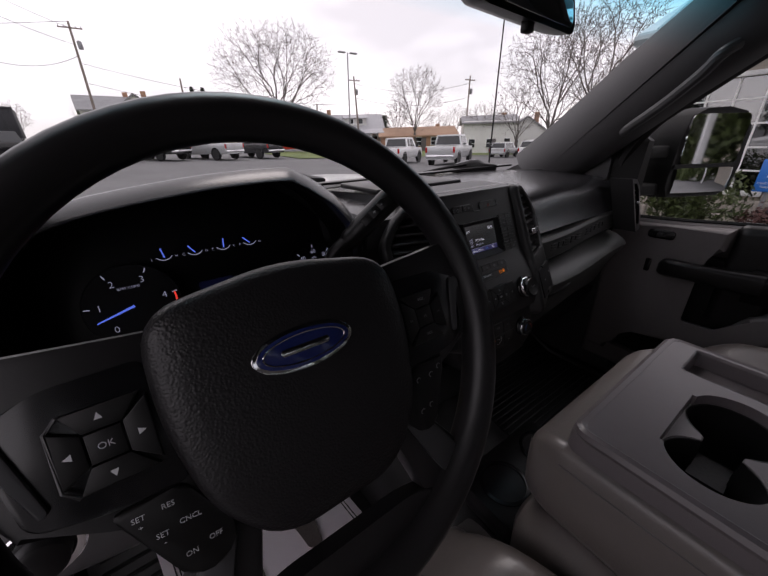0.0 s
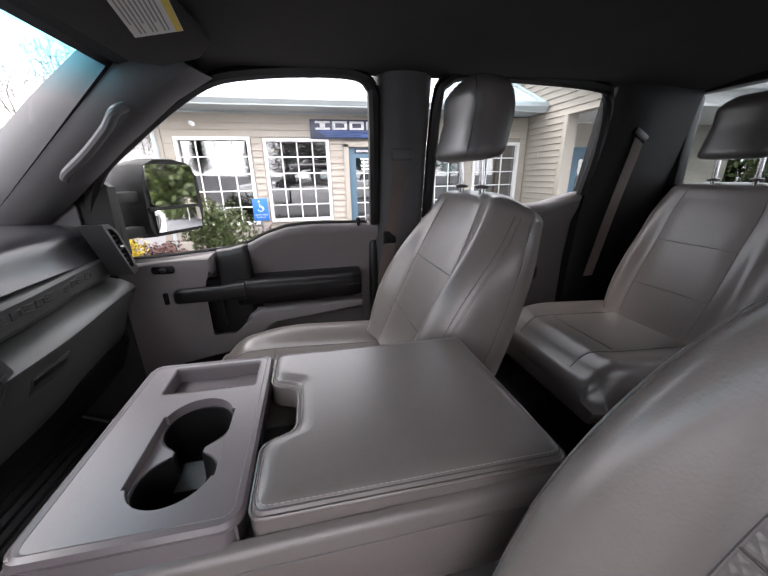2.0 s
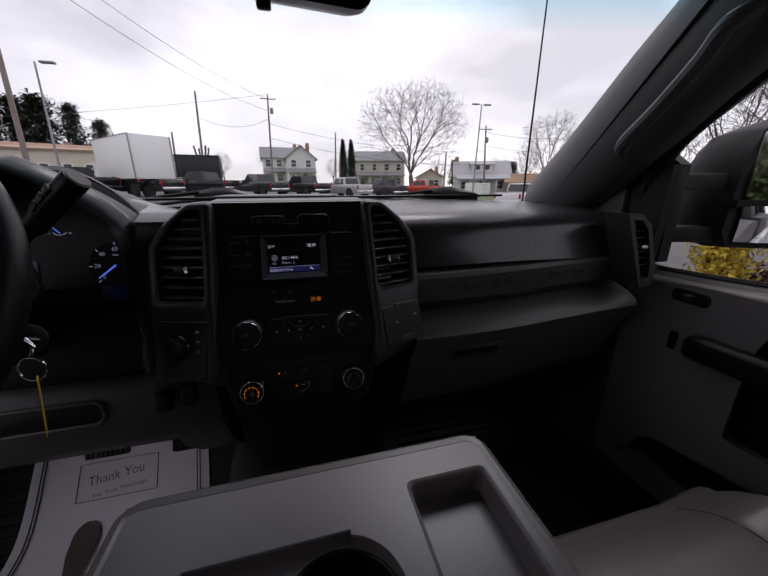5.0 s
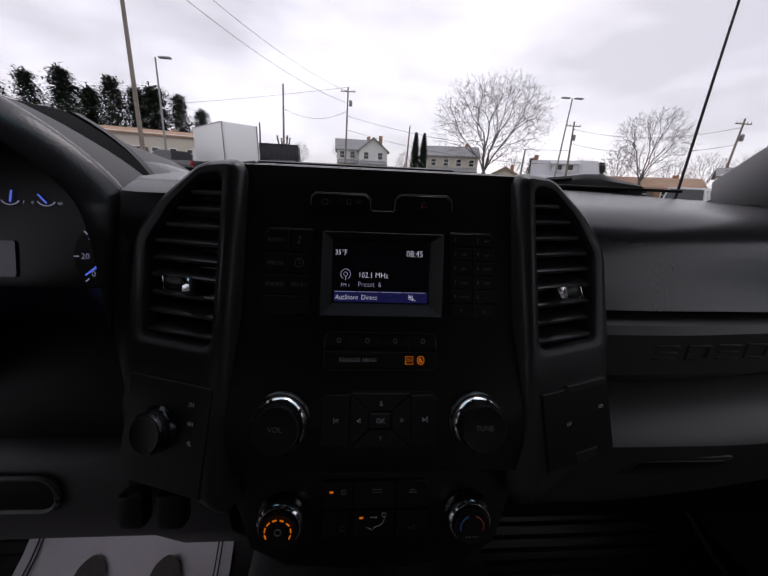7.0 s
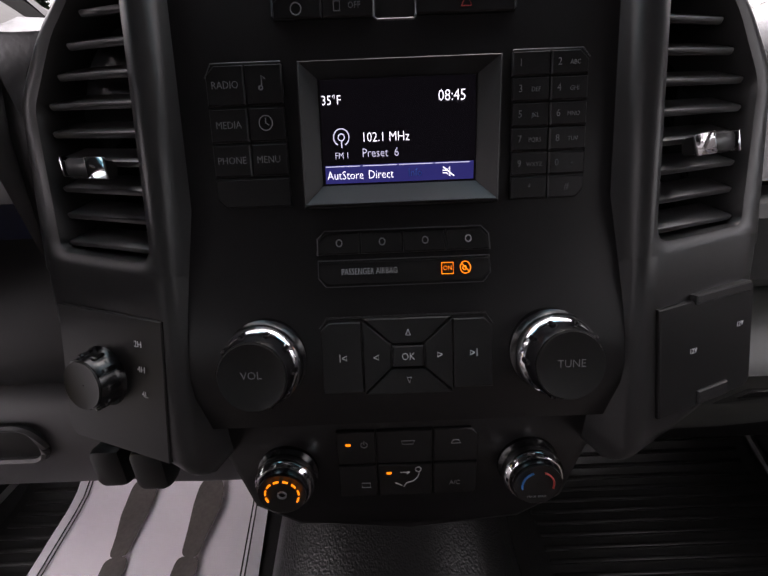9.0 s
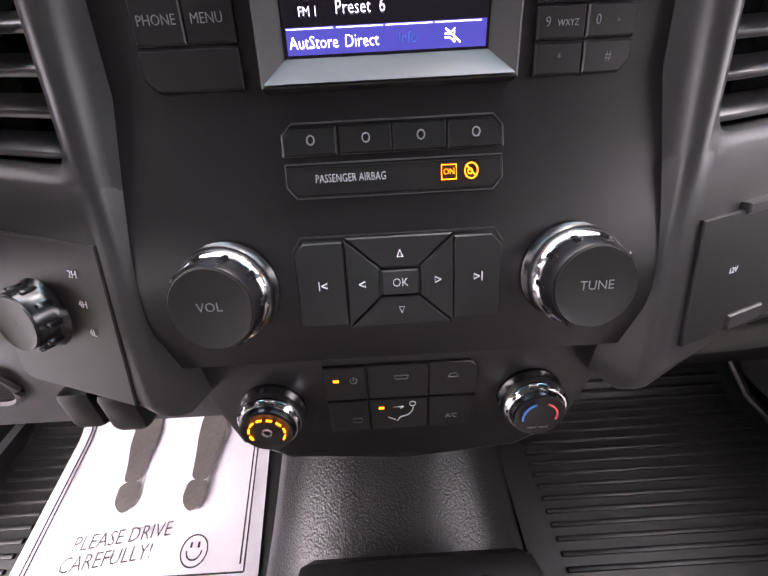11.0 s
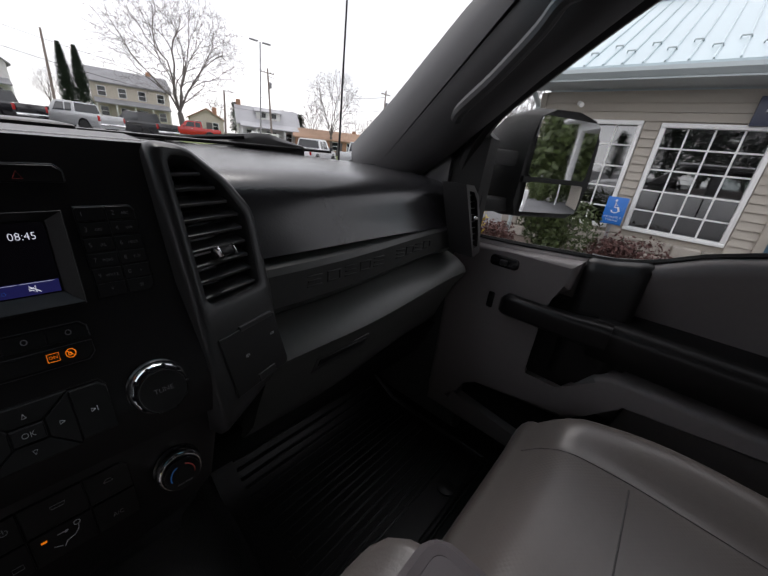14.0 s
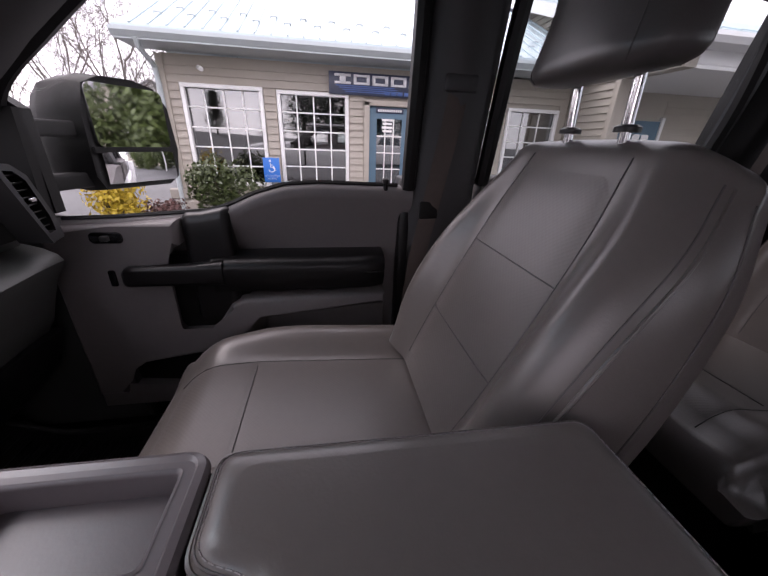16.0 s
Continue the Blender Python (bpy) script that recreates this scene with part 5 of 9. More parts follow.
    bm = loft(ring_pts + [ring_pts[0]], caps=False)
    bmesh.ops.remove_doubles(bm, verts=bm.verts, dist=1e-6)
    part("rim", bm, M["wheel"], w, "black urethane rim")
    hub = soften([(-0.086, 0.060), (0.0, 0.074), (0.086, 0.060), (0.090, 0.0), (0.078, -0.064), (0.045, -0.104), (-0.045, -0.104), (-0.078, -0.064), (-0.090, 0.0)], 0.026, 5)
    dome = ((1.0, -0.042), (1.0, 0.004), (0.985, 0.011), (0.955, 0.0155), (0.90, 0.018), (0.75, 0.0198), (0.5, 0.0205), (0.2, 0.0205))
    part("hub", loft([[WM @ Vector((x * f, -0.012 + (y + 0.012) * f, z)) for x, y in hub] for f, z in dome]), M["hub"], w, "grained black airbag cover", sharp=1.2)
    # emblem: blue oval with a bright rim
    em = WM @ Matrix.Translation((0, 0.012, 0.0200))
    oval = lambda a, b: [(a * math.cos(2 * math.pi * k / 40), b * math.sin(2 * math.pi * k / 40)) for k in range(40)]
    part("emblem_rim", prism(oval(0.0355, 0.0145), em @ Matrix.Translation((0, 0, 0.002)), 0.004, 0.001), M["chrome"], w)
    part("emblem", prism(oval(0.0325, 0.0118), em @ Matrix.Translation((0, 0, 0.0032)), 0.003, 0.0006), M["emblem"], w, "blue oval emblem")
    part("emblem_mark", tube([em @ Vector((x, y, 0.0034)) for x, y in oval(0.0285, 0.0092)], 0.0005, 5, closed=True), M["chrome"], w)
    part("emblem_mark", prism(rect(-0.017, -0.0024, 0.017, 0.0024, 0.0022), em @ Matrix.Translation((0, 0, 0.0038)), 0.001, 0.0004), M["chrome"], w)
    for s in (-1, 1):
        arm = [(s * x, y) for x, y in ((0.075, 0.050), (0.175, 0.060), (0.178, 0.018), (0.156, -0.034), (0.121, -0.044), (0.078, -0.070))]
        part("spoke", prism(arm if s < 0 else arm[::-1], WM @ Matrix.Translation((0, 0, 0.004)), 0.02, 0.004), M["wheel"], w, "black upper spoke")
        low = [(s * x, y) for x, y in ((0.052, -0.085), (0.080, -0.068), (0.121, -0.128), (0.112, -0.150), (0.080, -0.168), (0.070, -0.150))]
        arm = part("spoke", prism(low if s < 0 else low[::-1], WM @ Matrix.Translation((0, 0, 0.000)), 0.018, 0.004), M["wheel"], w, "black lower spoke")
        bar = soften([(s * x, y) for x, y in ((0.066, -0.080), (0.080, -0.072), (0.113, -0.126), (0.108, -0.142), (0.096, -0.146), (0.084, -0.124))], 0.004, 3)
        part("spoke_trim", prism(bar if s < 0 else bar[::-1], WM @ Matrix.Translation((0, 0, 0.0035)), 0.006, 0.0015), M["silver"], arm, "satin grey trim bar")
    # black bridge between the lower spokes, an open gap above it
    foot = soften([(-0.082, -0.172), (0.082, -0.172), (0.086, -0.146), (0.050, -0.138), (-0.050, -0.138), (-0.086, -0.146)], 0.008, 3)
    part("bridge", prism(foot, WM @ Matrix.Translation((0, 0, 0.001)), 0.018, 0.004), M["wheel"], w, "black lower bridge")


steering_wheel()


def cluster():
    c = thing("instrument_cluster", "hooded instrument cluster with blue lit gauges", "gauges", (-0.42, 0.02, 1.40))
    # hood: a broad arch over the dials with a straight fall beside the stack
    arch = [(-0.625, 1.28), (-0.622, 1.37), (-0.598, 1.432), (-0.545, 1.468), (-0.44, 1.485), (-0.345, 1.489), (-0.317, 1.482), (-0.272, 1.452), (-0.238, 1.414), (-0.228, 1.385), (-0.227, 1.34), (-0.230, 1.28)]
    outer = bend([(x, 0, z) for x, z in arch], 5)
    mid = Vector((-0.425, 0, 1.36))
    def ring(f, y):
        return [(mid.x + (p.x - mid.x) * f, y - 0.022 * smooth(1.40, 1.5, p.z) * (y < 0.12), mid.z + (p.z - mid.z) * f - (0.045 if y > 0.3 else 0)) for p in outer]
    part("hood", loft([ring(f, y) for f, y in ((1.0, 0.36), (1.0, 0.10), (1.0, 0.080))], closed=False), M["hood"], c, "black dash hood", sharp=1.2)
    part("hood_lip", loft([ring(f, y) for f, y in ((1.0, 0.088), (1.058, 0.080), (1.066, 0.074), (1.064, 0.068), (1.03, 0.057), (0.985, 0.044), (0.968, 0.042), (0.955, 0.048), (0.948, 0.060))], closed=False), M["dash"], c, "broad satin lip round the hood", sharp=0.7)
    part("hood_lining", loft([ring(f, y) for f, y in ((0.950, 0.056), (0.958, 0.110), (0.965, 0.170))], closed=False), M["matte"], c, "matte black hood lining", sharp=1.2)
    dial = [(mid.x + (p.x - mid.x) * 0.965, mid.z + (p.z - mid.z) * 0.965) for p in outer]
    part("face", loft([[(x, y + 0.25 * (z - 1.375), z) for x, z in dial] for y in (0.156, 0.166)]), M["gauge_face"], c, "black gauge face")
    return c


cluster_thing = cluster()


# ---------- open driver's door opening: seal, jamb and sill plate ----------
def door_opening():
    line = bend([(-0.795, -0.72, 0.752), (-0.795, -0.30, 0.752), (-0.798, 0.02, 0.756), (-0.806, 0.12, 0.80), (-0.812, 0.17, 0.90), (-0.815, 0.185, 1.10), (-0.80, 0.20, 1.30)], 6)
    solo("trim_door_seal", tube(line, 0.012, 10), M["black"], "black rubber door seal round the opening", "seal", "structure", sharp=1.2)
    solo("wall_jamb_left", loft([[(x, y, z) for y, z in ((0.20, 0.74), (0.10, 0.74), (0.15, 0.82), (0.185, 0.92), (0.195, 1.34), (0.30, 1.36), (0.30, 0.74))] for x in (-0.82, -0.90)]), M["white_paint"], "white painted door jamb", "jamb", "structure")
    s = thing("sill_plate", "black grooved plastic sill plate", "sill plate", (-0.765, -0.3, 0.70))
    part("plate", rbox(-0.765, -0.30, 0.715, 0.055, 0.75, 0.07, 0.015), M["black"], s)
    for k in range(10):
        part("groove", rbox(-0.765, -0.62 + 0.07 * k, 0.7515, 0.045, 0.006, 0.003, 0.001, rot=(0, 0, 25)), M["bezel"], s)


door_opening()


# ---------- side of the instrument binnacle beside the centre stack ----------
def binnacle_side():
    rows = [(1.150, 0.020), (1.22, 0.026), (1.30, 0.040), (1.36, 0.052), (1.395, 0.062), (1.408, 0.072), (1.412, 0.10)]
    part("binnacle_side", loft([[(x, y + e, z) for x, e in ((-0.236, 0.012), (-0.230, 0.003), (-0.222, 0.0), (-0.205, 0.0), (-0.196, 0.006))] for z, y in rows], closed=False), M["black"], dash, "black side of the instrument binnacle", sharp=1.0)


binnacle_side()

# ---------- controls on the centre stack ----------
def plate(parent, name, x0, z0, x1, z1, mat, proud=0.0022, r=0.0015, cut=(), label="", where=stack, depth=0.006):
    """A raised key on the face between two corners; cut: corners with a chamfer, 0 = lower left, going round."""
    mid = where((x0 + x1) / 2, (z0 + z1) / 2, proud)
    w, h = (x1 - x0) / 2, (z1 - z0) / 2
    poly = []
    for i, (sx, sy) in enumerate(((-1, -1), (1, -1), (1, 1), (-1, 1))):
        c = min(0.0045, h * 0.8) if i in cut else 0
        if c:
            a, b = (sx * w, sy * (h - c)), (sx * (w - c), sy * h)
            poly += [a, b] if i in (0, 2) else [b, a]
        else:
            poly.append((sx * w, sy * h))
    return part(name, prism(poly, mid, depth, 0.0006, 1), mat, parent, label)


def words(parent, text, x, z, size, mat, proud=0.0025, where=stack, align="CENTER", squeeze=0.9):
    return lettering(text, where(x, z, proud), size, mat, parent, "legend", align, 0.00012, squeeze=squeeze)


def outline(parent, pts, mat, proud=0.0024, r=0.0003, where=stack, name="legend"):
    return part(name, tube([where(x, z, proud) @ Vector((0, 0, 0)) for x, z in pts], r, 5), mat, parent)


def circle(x, z, r, n=16, a0=0, a1=360):
    return [(x + r * math.cos(radians(a0 + (a1 - a0) * k / n)), z + r * math.sin(radians(a0 + (a1 - a0) * k / n))) for k in range(n + 1)]


def climate(x, z, proud=0.0):
    n = Vector((0, -1, 0.16)).normalized()
    return facing(Vector((x, -0.038 + (z - 1.17) * 0.16, z)) + n * proud, n)


def knob(parent, name, x, z, where, r, length, label, ring=True, tilt=0):
    m = where(x, z, 0)
    k = part(name, turned([(r * 1.16, -0.004), (r * 1.16, 0.002), (r * 1.04, 0.004), (r, 0.006), (r * 0.97, length - 0.003), (r * 0.90, length)], m, 40), M["gloss"], parent, label)
    # ribbed grip and bright collar
    if ring:
        part("collar", turned([(r * 1.06, 0.0045), (r * 1.13, 0.0075), (r * 1.10, 0.0105), (r * 1.0, 0.0125)], m, 40), M["chrome"], k, "chrome collar")
    part("cap", turned([(r * 0.88, length - 0.001), (r * 0.86, length + 0.001), (r * 0.70, length + 0.0003), (0.0005, length)], m, 36), M["keypad"], k)
    for i in range(10):
        a = 2 * math.pi * i / 10
        bm = rbox(r * 0.985, 0, length * 0.58, 0.0022, 0.0028, length * 0.5, 0.0008)
        bmesh.ops.transform(bm, matrix=m @ Matrix.Rotation(a, 4, "Z"), verts=bm.verts)
        part("rib", bm, M["gloss"], k)
    return k


def controls(d):
    # recessed display with a sloping surround
    o = [(-0.0500, 1.3285), (0.0500, 1.3285), (0.0515, 1.3945), (-0.0490, 1.3945)]
    i = [(-0.0405, 1.3395), (0.0395, 1.3395), (0.0402, 1.3880), (-0.0395, 1.3880)]
    rings = [[stack(x, z, 0.0005) @ Vector((0, 0, 0)) for x, z in o], [stack(x, z, 0.0062) @ Vector((0, 0, 0)) for x, z in o], [stack(x * 0.985, 1.3615 + (z - 1.3615) * 0.985, 0.0066) @ Vector((0, 0, 0)) for x, z in o],
             [stack(x, z, -0.001 if z > 1.38 else 0.0) @ Vector((0, 0, 0)) for x, z in i]]
    sc = part("display", loft(rings, caps=False), M["keypad"], d, "black framed radio display", sharp=0.3)
    # lower ledge in a paler grey than the frame, for the light it catches
    ledge = [[stack(x, z, h) @ Vector((0, 0, 0)) for x, z in pts] for pts, h in (([(-0.0490, 1.3297), (0.0490, 1.3297)], 0.0070), ([(-0.0408, 1.3392), (0.0398, 1.3392)], 0.0009))]
    part("display_ledge", loft(ledge, closed=False), M["silver"], sc, "sloping ledge below the screen, lighter for its highlight")
    part("screen", loft([[stack(x, z, 0.0007) @ Vector((0, 0, 0)) for x, z in [(-0.0405, 1.3395), (-0.0400, 1.364), (-0.0395, 1.388)]], [stack(x, z, 0.0007) @ Vector((0, 0, 0)) for x, z in [(0.0395, 1.3395), (0.04, 1.364), (0.0402, 1.388)]]], closed=False), M["screen"], sc, "lit dark radio screen")
    L = lambda text, x, z, size, mat, align="CENTER": words(sc, text, x, z, size, mat, 0.0014, align=align, squeeze=0.86)
    L("35°F", -0.034, 1.3785, 0.0064, M["lcd_white"])
    L("08:45", 0.0278, 1.3788, 0.0076, M["lcd_white"])
    L("102.1 MHz", -0.0195, 1.3612, 0.0066, M["lcd_white"], "LEFT")
    L("Preset  6", -0.0195, 1.3540, 0.0062, M["lcd_dim"], "LEFT")
    L("FM 1", -0.0298, 1.3532, 0.0044, M["lcd_dim"])
    bar = [stack(x, z, 0.0011) @ Vector((0, 0, 0)) for x, z in ((-0.0392, 1.3402), (0.0386, 1.3402), (0.0389, 1.3488), (-0.0390, 1.3488))]
    part("screen_bar", loft([bar[:2], [bar[3], bar[2]]], closed=False), M["lcd_blue"], sc, "blue soft key bar")
    L("AutStore", -0.0286, 1.3438, 0.0060, M["lcd_white"])
    L("Direct", -0.0100, 1.3438, 0.0060, M["lcd_white"])
    L("Info", 0.0080, 1.3440, 0.0056, M["dial_blue"])
    for x0 in (-0.0388, -0.0194, -0.0004, 0.0186):
        outline(sc, [(x0, 1.3482), (x0 + 0.018, 1.3482)], M["lcd_dim"], 0.0013, 0.00022)
    outline(sc, circle(-0.0298, 1.3618, 0.0016), M["lcd_dim"], 0.0013, 0.0003)
    outline(sc, circle(-0.0298, 1.3618, 0.0040, 16, -60, 240), M["lcd_dim"], 0.0013, 0.0003)
    outline(sc, [(-0.0298, 1.3605), (-0.0298, 1.3570)], M["lcd_dim"], 0.0013, 0.0003)
    outline(sc, [(0.0225, 1.3434), (0.0245, 1.3434), (0.0262, 1.3418), (0.0262, 1.3462), (0.0245, 1.3446), (0.0225, 1.3446)], M["lcd_white"], 0.0013, 0.0003)
    outline(sc, [(0.0228, 1.3462), (0.0285, 1.3418)], M["lcd_white"], 0.0013, 0.0003)
    # top buttons
    plate(d, "button", -0.0600, 1.4140, -0.0362, 1.4250, M["black"], cut=(3,))
    plate(d, "button", -0.0355, 1.4140, -0.0105, 1.4250, M["black"], cut=(2,))
    plate(d, "button", 0.0100, 1.4140, 0.0590, 1.4262, M["black"], cut=(3, 2), label="hazard warning button")
    outline(d, [(-0.0600, 1.4150), (-0.0600, 1.4215), (-0.0565, 1.4252), (-0.0362, 1.4252)], M["silver"], 0.0026, 0.0006, name="trim_line")
    outline(d, [(-0.0355, 1.4252), (-0.0145, 1.4252), (-0.0105, 1.4215), (-0.0105, 1.4135), (-0.0090, 1.4120), (0.0090, 1.4120), (0.0100, 1.4135), (0.0100, 1.4220), (0.0140, 1.4264), (0.0550, 1.4264), (0.0590, 1.4225), (0.0590, 1.4150)], M["silver"], 0.0026, 0.0006, name="trim_line")
    words(d, "OFF", -0.0200, 1.4185, 0.0040, M["dim"])
    outline(d, circle(-0.0485, 1.4180, 0.0026), M["dim"])
    outline(d, [(-0.0300, 1.4165), (-0.0270, 1.4165), (-0.0270, 1.4205), (-0.0300, 1.4205), (-0.0300, 1.4165)], M["dim"])
    outline(d, [(0.0325, 1.4165), (0.0375, 1.4165), (0.0350, 1.4215), (0.0325, 1.4165)], M["dial_red"])
    # mode keys
    rows = [(1.3775, 1.3960), (1.3610, 1.3768), (1.3450, 1.3603), (1.3300, 1.3443)]
    names = [("RADIO", ""), ("MEDIA", ""), ("PHONE", "MENU"), ("", "")]
    for k, (z0, z1) in enumerate(rows):
        if k < 3:
            plate(d, "button", -0.0965, z0, -0.0772, z1, M["black"], cut=(3,) if k == 0 else ())
            plate(d, "button", -0.0766, z0, -0.0580, z1, M["black"])
        else:
            plate(d, "button", -0.0965, z0, -0.0580, z1, M["black"], cut=(0,))
        for text, x in zip(names[k], (-0.0868, -0.0678)):
            if text:
                words(d, text, x, (z0 + z1) / 2, 0.0050, M["dim"])
    outline(d, [(-0.0965, 1.3900), (-0.0930, 1.3962), (-0.0580, 1.3962)], M["silver"], 0.0026, 0.0003, name="trim_line")
    outline(d, circle(-0.0678, 1.3695, 0.0034), M["dim"])
    outline(d, [(-0.0678, 1.3718), (-0.0678, 1.3695), (-0.0662, 1.3685)], M["dim"])
    outline(d, [(-0.0682, 1.3855), (-0.0682, 1.3905), (-0.0664, 1.3890)], M["dim"], r=0.0004)
    outline(d, circle(-0.0688, 1.3852, 0.0009), M["dim"], r=0.0004)
    # telephone keys
    keys = [("1", ""), ("2", "ABC"), ("3", "DEF"), ("4", "GHI"), ("5", "JKL"), ("6", "MNO"), ("7", "PQRS"), ("8", "TUV"), ("9", "WXYZ"), ("0", "+"), ("*", ""), ("#", "")]
    for k, (a, b) in enumerate(keys):
        row, col = k // 2, k % 2
        z1 = 1.3968 - row * 0.01135
        x0 = 0.0582 + col * 0.0195
        plate(d, "button", x0, z1 - 0.0108, x0 + 0.0188, z1, M["black"], cut=(2,) if k == 1 else (1,) if k == 11 else ())
        if b:
            words(d, a, x0 + 0.0040, z1 - 0.0054, 0.0050, M["dim"])
            words(d, b, x0 + 0.0118, z1 - 0.0058, 0.0031, M["dim"])
        else:
            words(d, a, x0 + (0.0040 if row < 5 else 0.0095), z1 - 0.0054, 0.0050, M["dim"])
    outline(d, [(0.0582, 1.3970), (0.0930, 1.3970), (0.0966, 1.3930)], M["silver"], 0.0026, 0.0003, name="trim_line")
    # preset keys and airbag strip
    for k in range(4):
        x0 = -0.0450 + 0.0227 * k
        plate(d, "button", x0, 1.3065, x0 + 0.0221, 1.3175, M["keypad"], cut=(3,) if k == 0 else (2,) if k == 3 else ())
        outline(d, circle(x0 + 0.0115, 1.3122, 0.0015), M["dim"], r=0.00035)
    outline(d, [(-0.0450, 1.3070), (-0.0450, 1.3140), (-0.0410, 1.3178), (0.0415, 1.3178), (0.0455, 1.3140), (0.0455, 1.3070)], M["silver"], 0.0026, 0.0004, name="trim_line")
    strip = plate(d, "airbag_strip", -0.0450, 1.2925, 0.0455, 1.3042, M["keypad"], cut=(0, 1), proud=0.0014, label="gloss black airbag warning strip")
    outline(d, [(-0.0450, 1.3044), (-0.0450, 1.2965), (-0.0410, 1.2925), (0.0415, 1.2925), (0.0455, 1.2965), (0.0455, 1.3044), (-0.0450, 1.3044)], M["silver"], 0.0018, 0.0003, name="trim_line")
    words(d, "PASSENGER AIRBAG", -0.0180, 1.2990, 0.0046, M["mark"], 0.0018, squeeze=0.72)
    words(d, "ON", 0.0231, 1.2991, 0.0034, M["amber"], 0.0020)
    outline(d, [(0.0200, 1.2966), (0.0262, 1.2966), (0.0262, 1.3016), (0.0200, 1.3016), (0.0200, 1.2966)], M["amber"], 0.0019, 0.00025)
    outline(d, circle(0.0325, 1.2992, 0.0027), M["amber"], 0.0019, 0.00028)
    outline(d, [(0.0307, 1.3010), (0.0343, 1.2974)], M["amber"], 0.0019, 0.00028)
    outline(d, circle(0.0320, 1.2990, 0.0009), M["amber"], 0.0019, 0.00028)
    # seek keys and the four-way pad
    plate(d, "button", -0.0450, 1.2410, -0.0235, 1.2785, M["keypad"], cut=(3,), label="seek key")
    plate(d, "button", 0.0245, 1.2420, 0.0452, 1.2785, M["keypad"], cut=(2,), label="seek key")
    plate(d, "button", -0.0075, 1.2545, 0.0085, 1.2655, M["black"], proud=0.0032)
    for poly in ([(-0.0225, 1.2780), (0.0237, 1.2780), (0.0090, 1.2662), (-0.0080, 1.2662)], [(-0.0225, 1.2410), (0.0237, 1.2410), (0.0090, 1.2538), (-0.0080, 1.2538)],
                 [(-0.0230, 1.2775), (-0.0230, 1.2415), (-0.0085, 1.2540), (-0.0085, 1.2660)], [(0.0242, 1.2775), (0.0242, 1.2415), (0.0095, 1.2540), (0.0095, 1.2660)]):
        m0 = stack(0.0005, 1.26, 0.0022)
        inv = m0.inverted()
        flat = [(inv @ (stack(x, z, 0.002) @ Vector((0, 0, 0)))).to_2d() for x, z in poly]
        area = sum(a.x * b.y - b.x * a.y for a, b in zip(flat, flat[1:] + flat[:1]))
        flat = flat if area > 0 else flat[::-1]
        part("button", prism([tuple(p) for p in flat], m0, 0.005, 0.0006, 1), M["keypad"], d)
    words(d, "OK", 0.0005, 1.2600, 0.0054, M["mark"], 0.0036)
    tri3 = lambda x, z, dx, dz: [(x + dx, z + dz), (x - dx + dz * 0.9, z - dz + dx * 0.9), (x - dx - dz * 0.9, z - dz - dx * 0.9), (x + dx, z + dz)]
    for x, z, dx, dz in ((0.0008, 1.2715, 0, 0.0013), (0.0008, 1.2482, 0, -0.0013), (-0.0163, 1.2598, -0.0013, 0), (0.0172, 1.2602, 0.0013, 0), (-0.0330, 1.2600, -0.0012, 0), (0.0343, 1.2606, 0.0012, 0)):
        outline(d, tri3(x, z, dx, dz), M["mark"], 0.0026, 0.00028)
    outline(d, [(-0.0352, 1.2582), (-0.0352, 1.2618)], M["mark"], 0.0026, 0.00028)
    outline(d, [(0.0366, 1.2588), (0.0366, 1.2624)], M["mark"], 0.0026, 0.00028)
    outline(d, [(-0.0450, 1.2740), (-0.0415, 1.2787), (-0.0235, 1.2787), (0.0245, 1.2787), (0.0415, 1.2787), (0.0452, 1.2740)], M["bezel"], 0.0026, 0.0005, name="trim_line")
    # volume and tuning knobs
    for x, text in ((-0.0745, "VOL"), (0.0755, "TUNE")):
        k = knob(d, "knob", x, 1.2600, stack, 0.0185, 0.020, "black ribbed rotary knob with chrome collar")
        m = stack(x, 1.2600, 0.0212)
        lettering(text, m @ Matrix.Translation((0, 0.001, 0)), 0.0052, M["dim"], k, thick=0.0001)
    # climate knobs
    for x, kind in ((-0.0765, "fan"), (0.0765, "temp")):
        k = knob(d, "knob", x, 1.1720, climate, 0.0165, 0.015, "black rotary climate knob")
        m = climate(x, 1.1720, 0.0163)
        arc = lambda a0, a1, r, mat: part("legend", tube([m @ Vector((r * math.cos(radians(a0 + (a1 - a0) * q / 10)), r * math.sin(radians(a0 + (a1 - a0) * q / 10)), 0)) for q in range(11)], 0.0006, 5), mat, k)
        if kind == "fan":
            for a in range(200, -30, -32):
                arc(a - 9, a + 9, 0.0100, M["amber"])
            arc(0, 360, 0.0025, M["dim"])
        else:
            arc(195, 110, 0.0095, M["dial_blue"])
            arc(70, -15, 0.0095, M["dial_red"])
            lettering("MAX  MAX", m @ Matrix.Translation((0, -0.0085, 0)), 0.0024, M["dim"], k, thick=0.0001)
    for x0, x1 in ((-0.0440, -0.0200), (-0.0190, 0.0155), (0.0165, 0.0440)):
        for z0, z1 in ((1.1765, 1.2010), (1.1510, 1.1755)):
            plate(d, "button", x0, z0, x1, z1, M["keypad"], where=climate, cut=(2,) if (x1 > 0.04 and z1 > 1.19) else ())
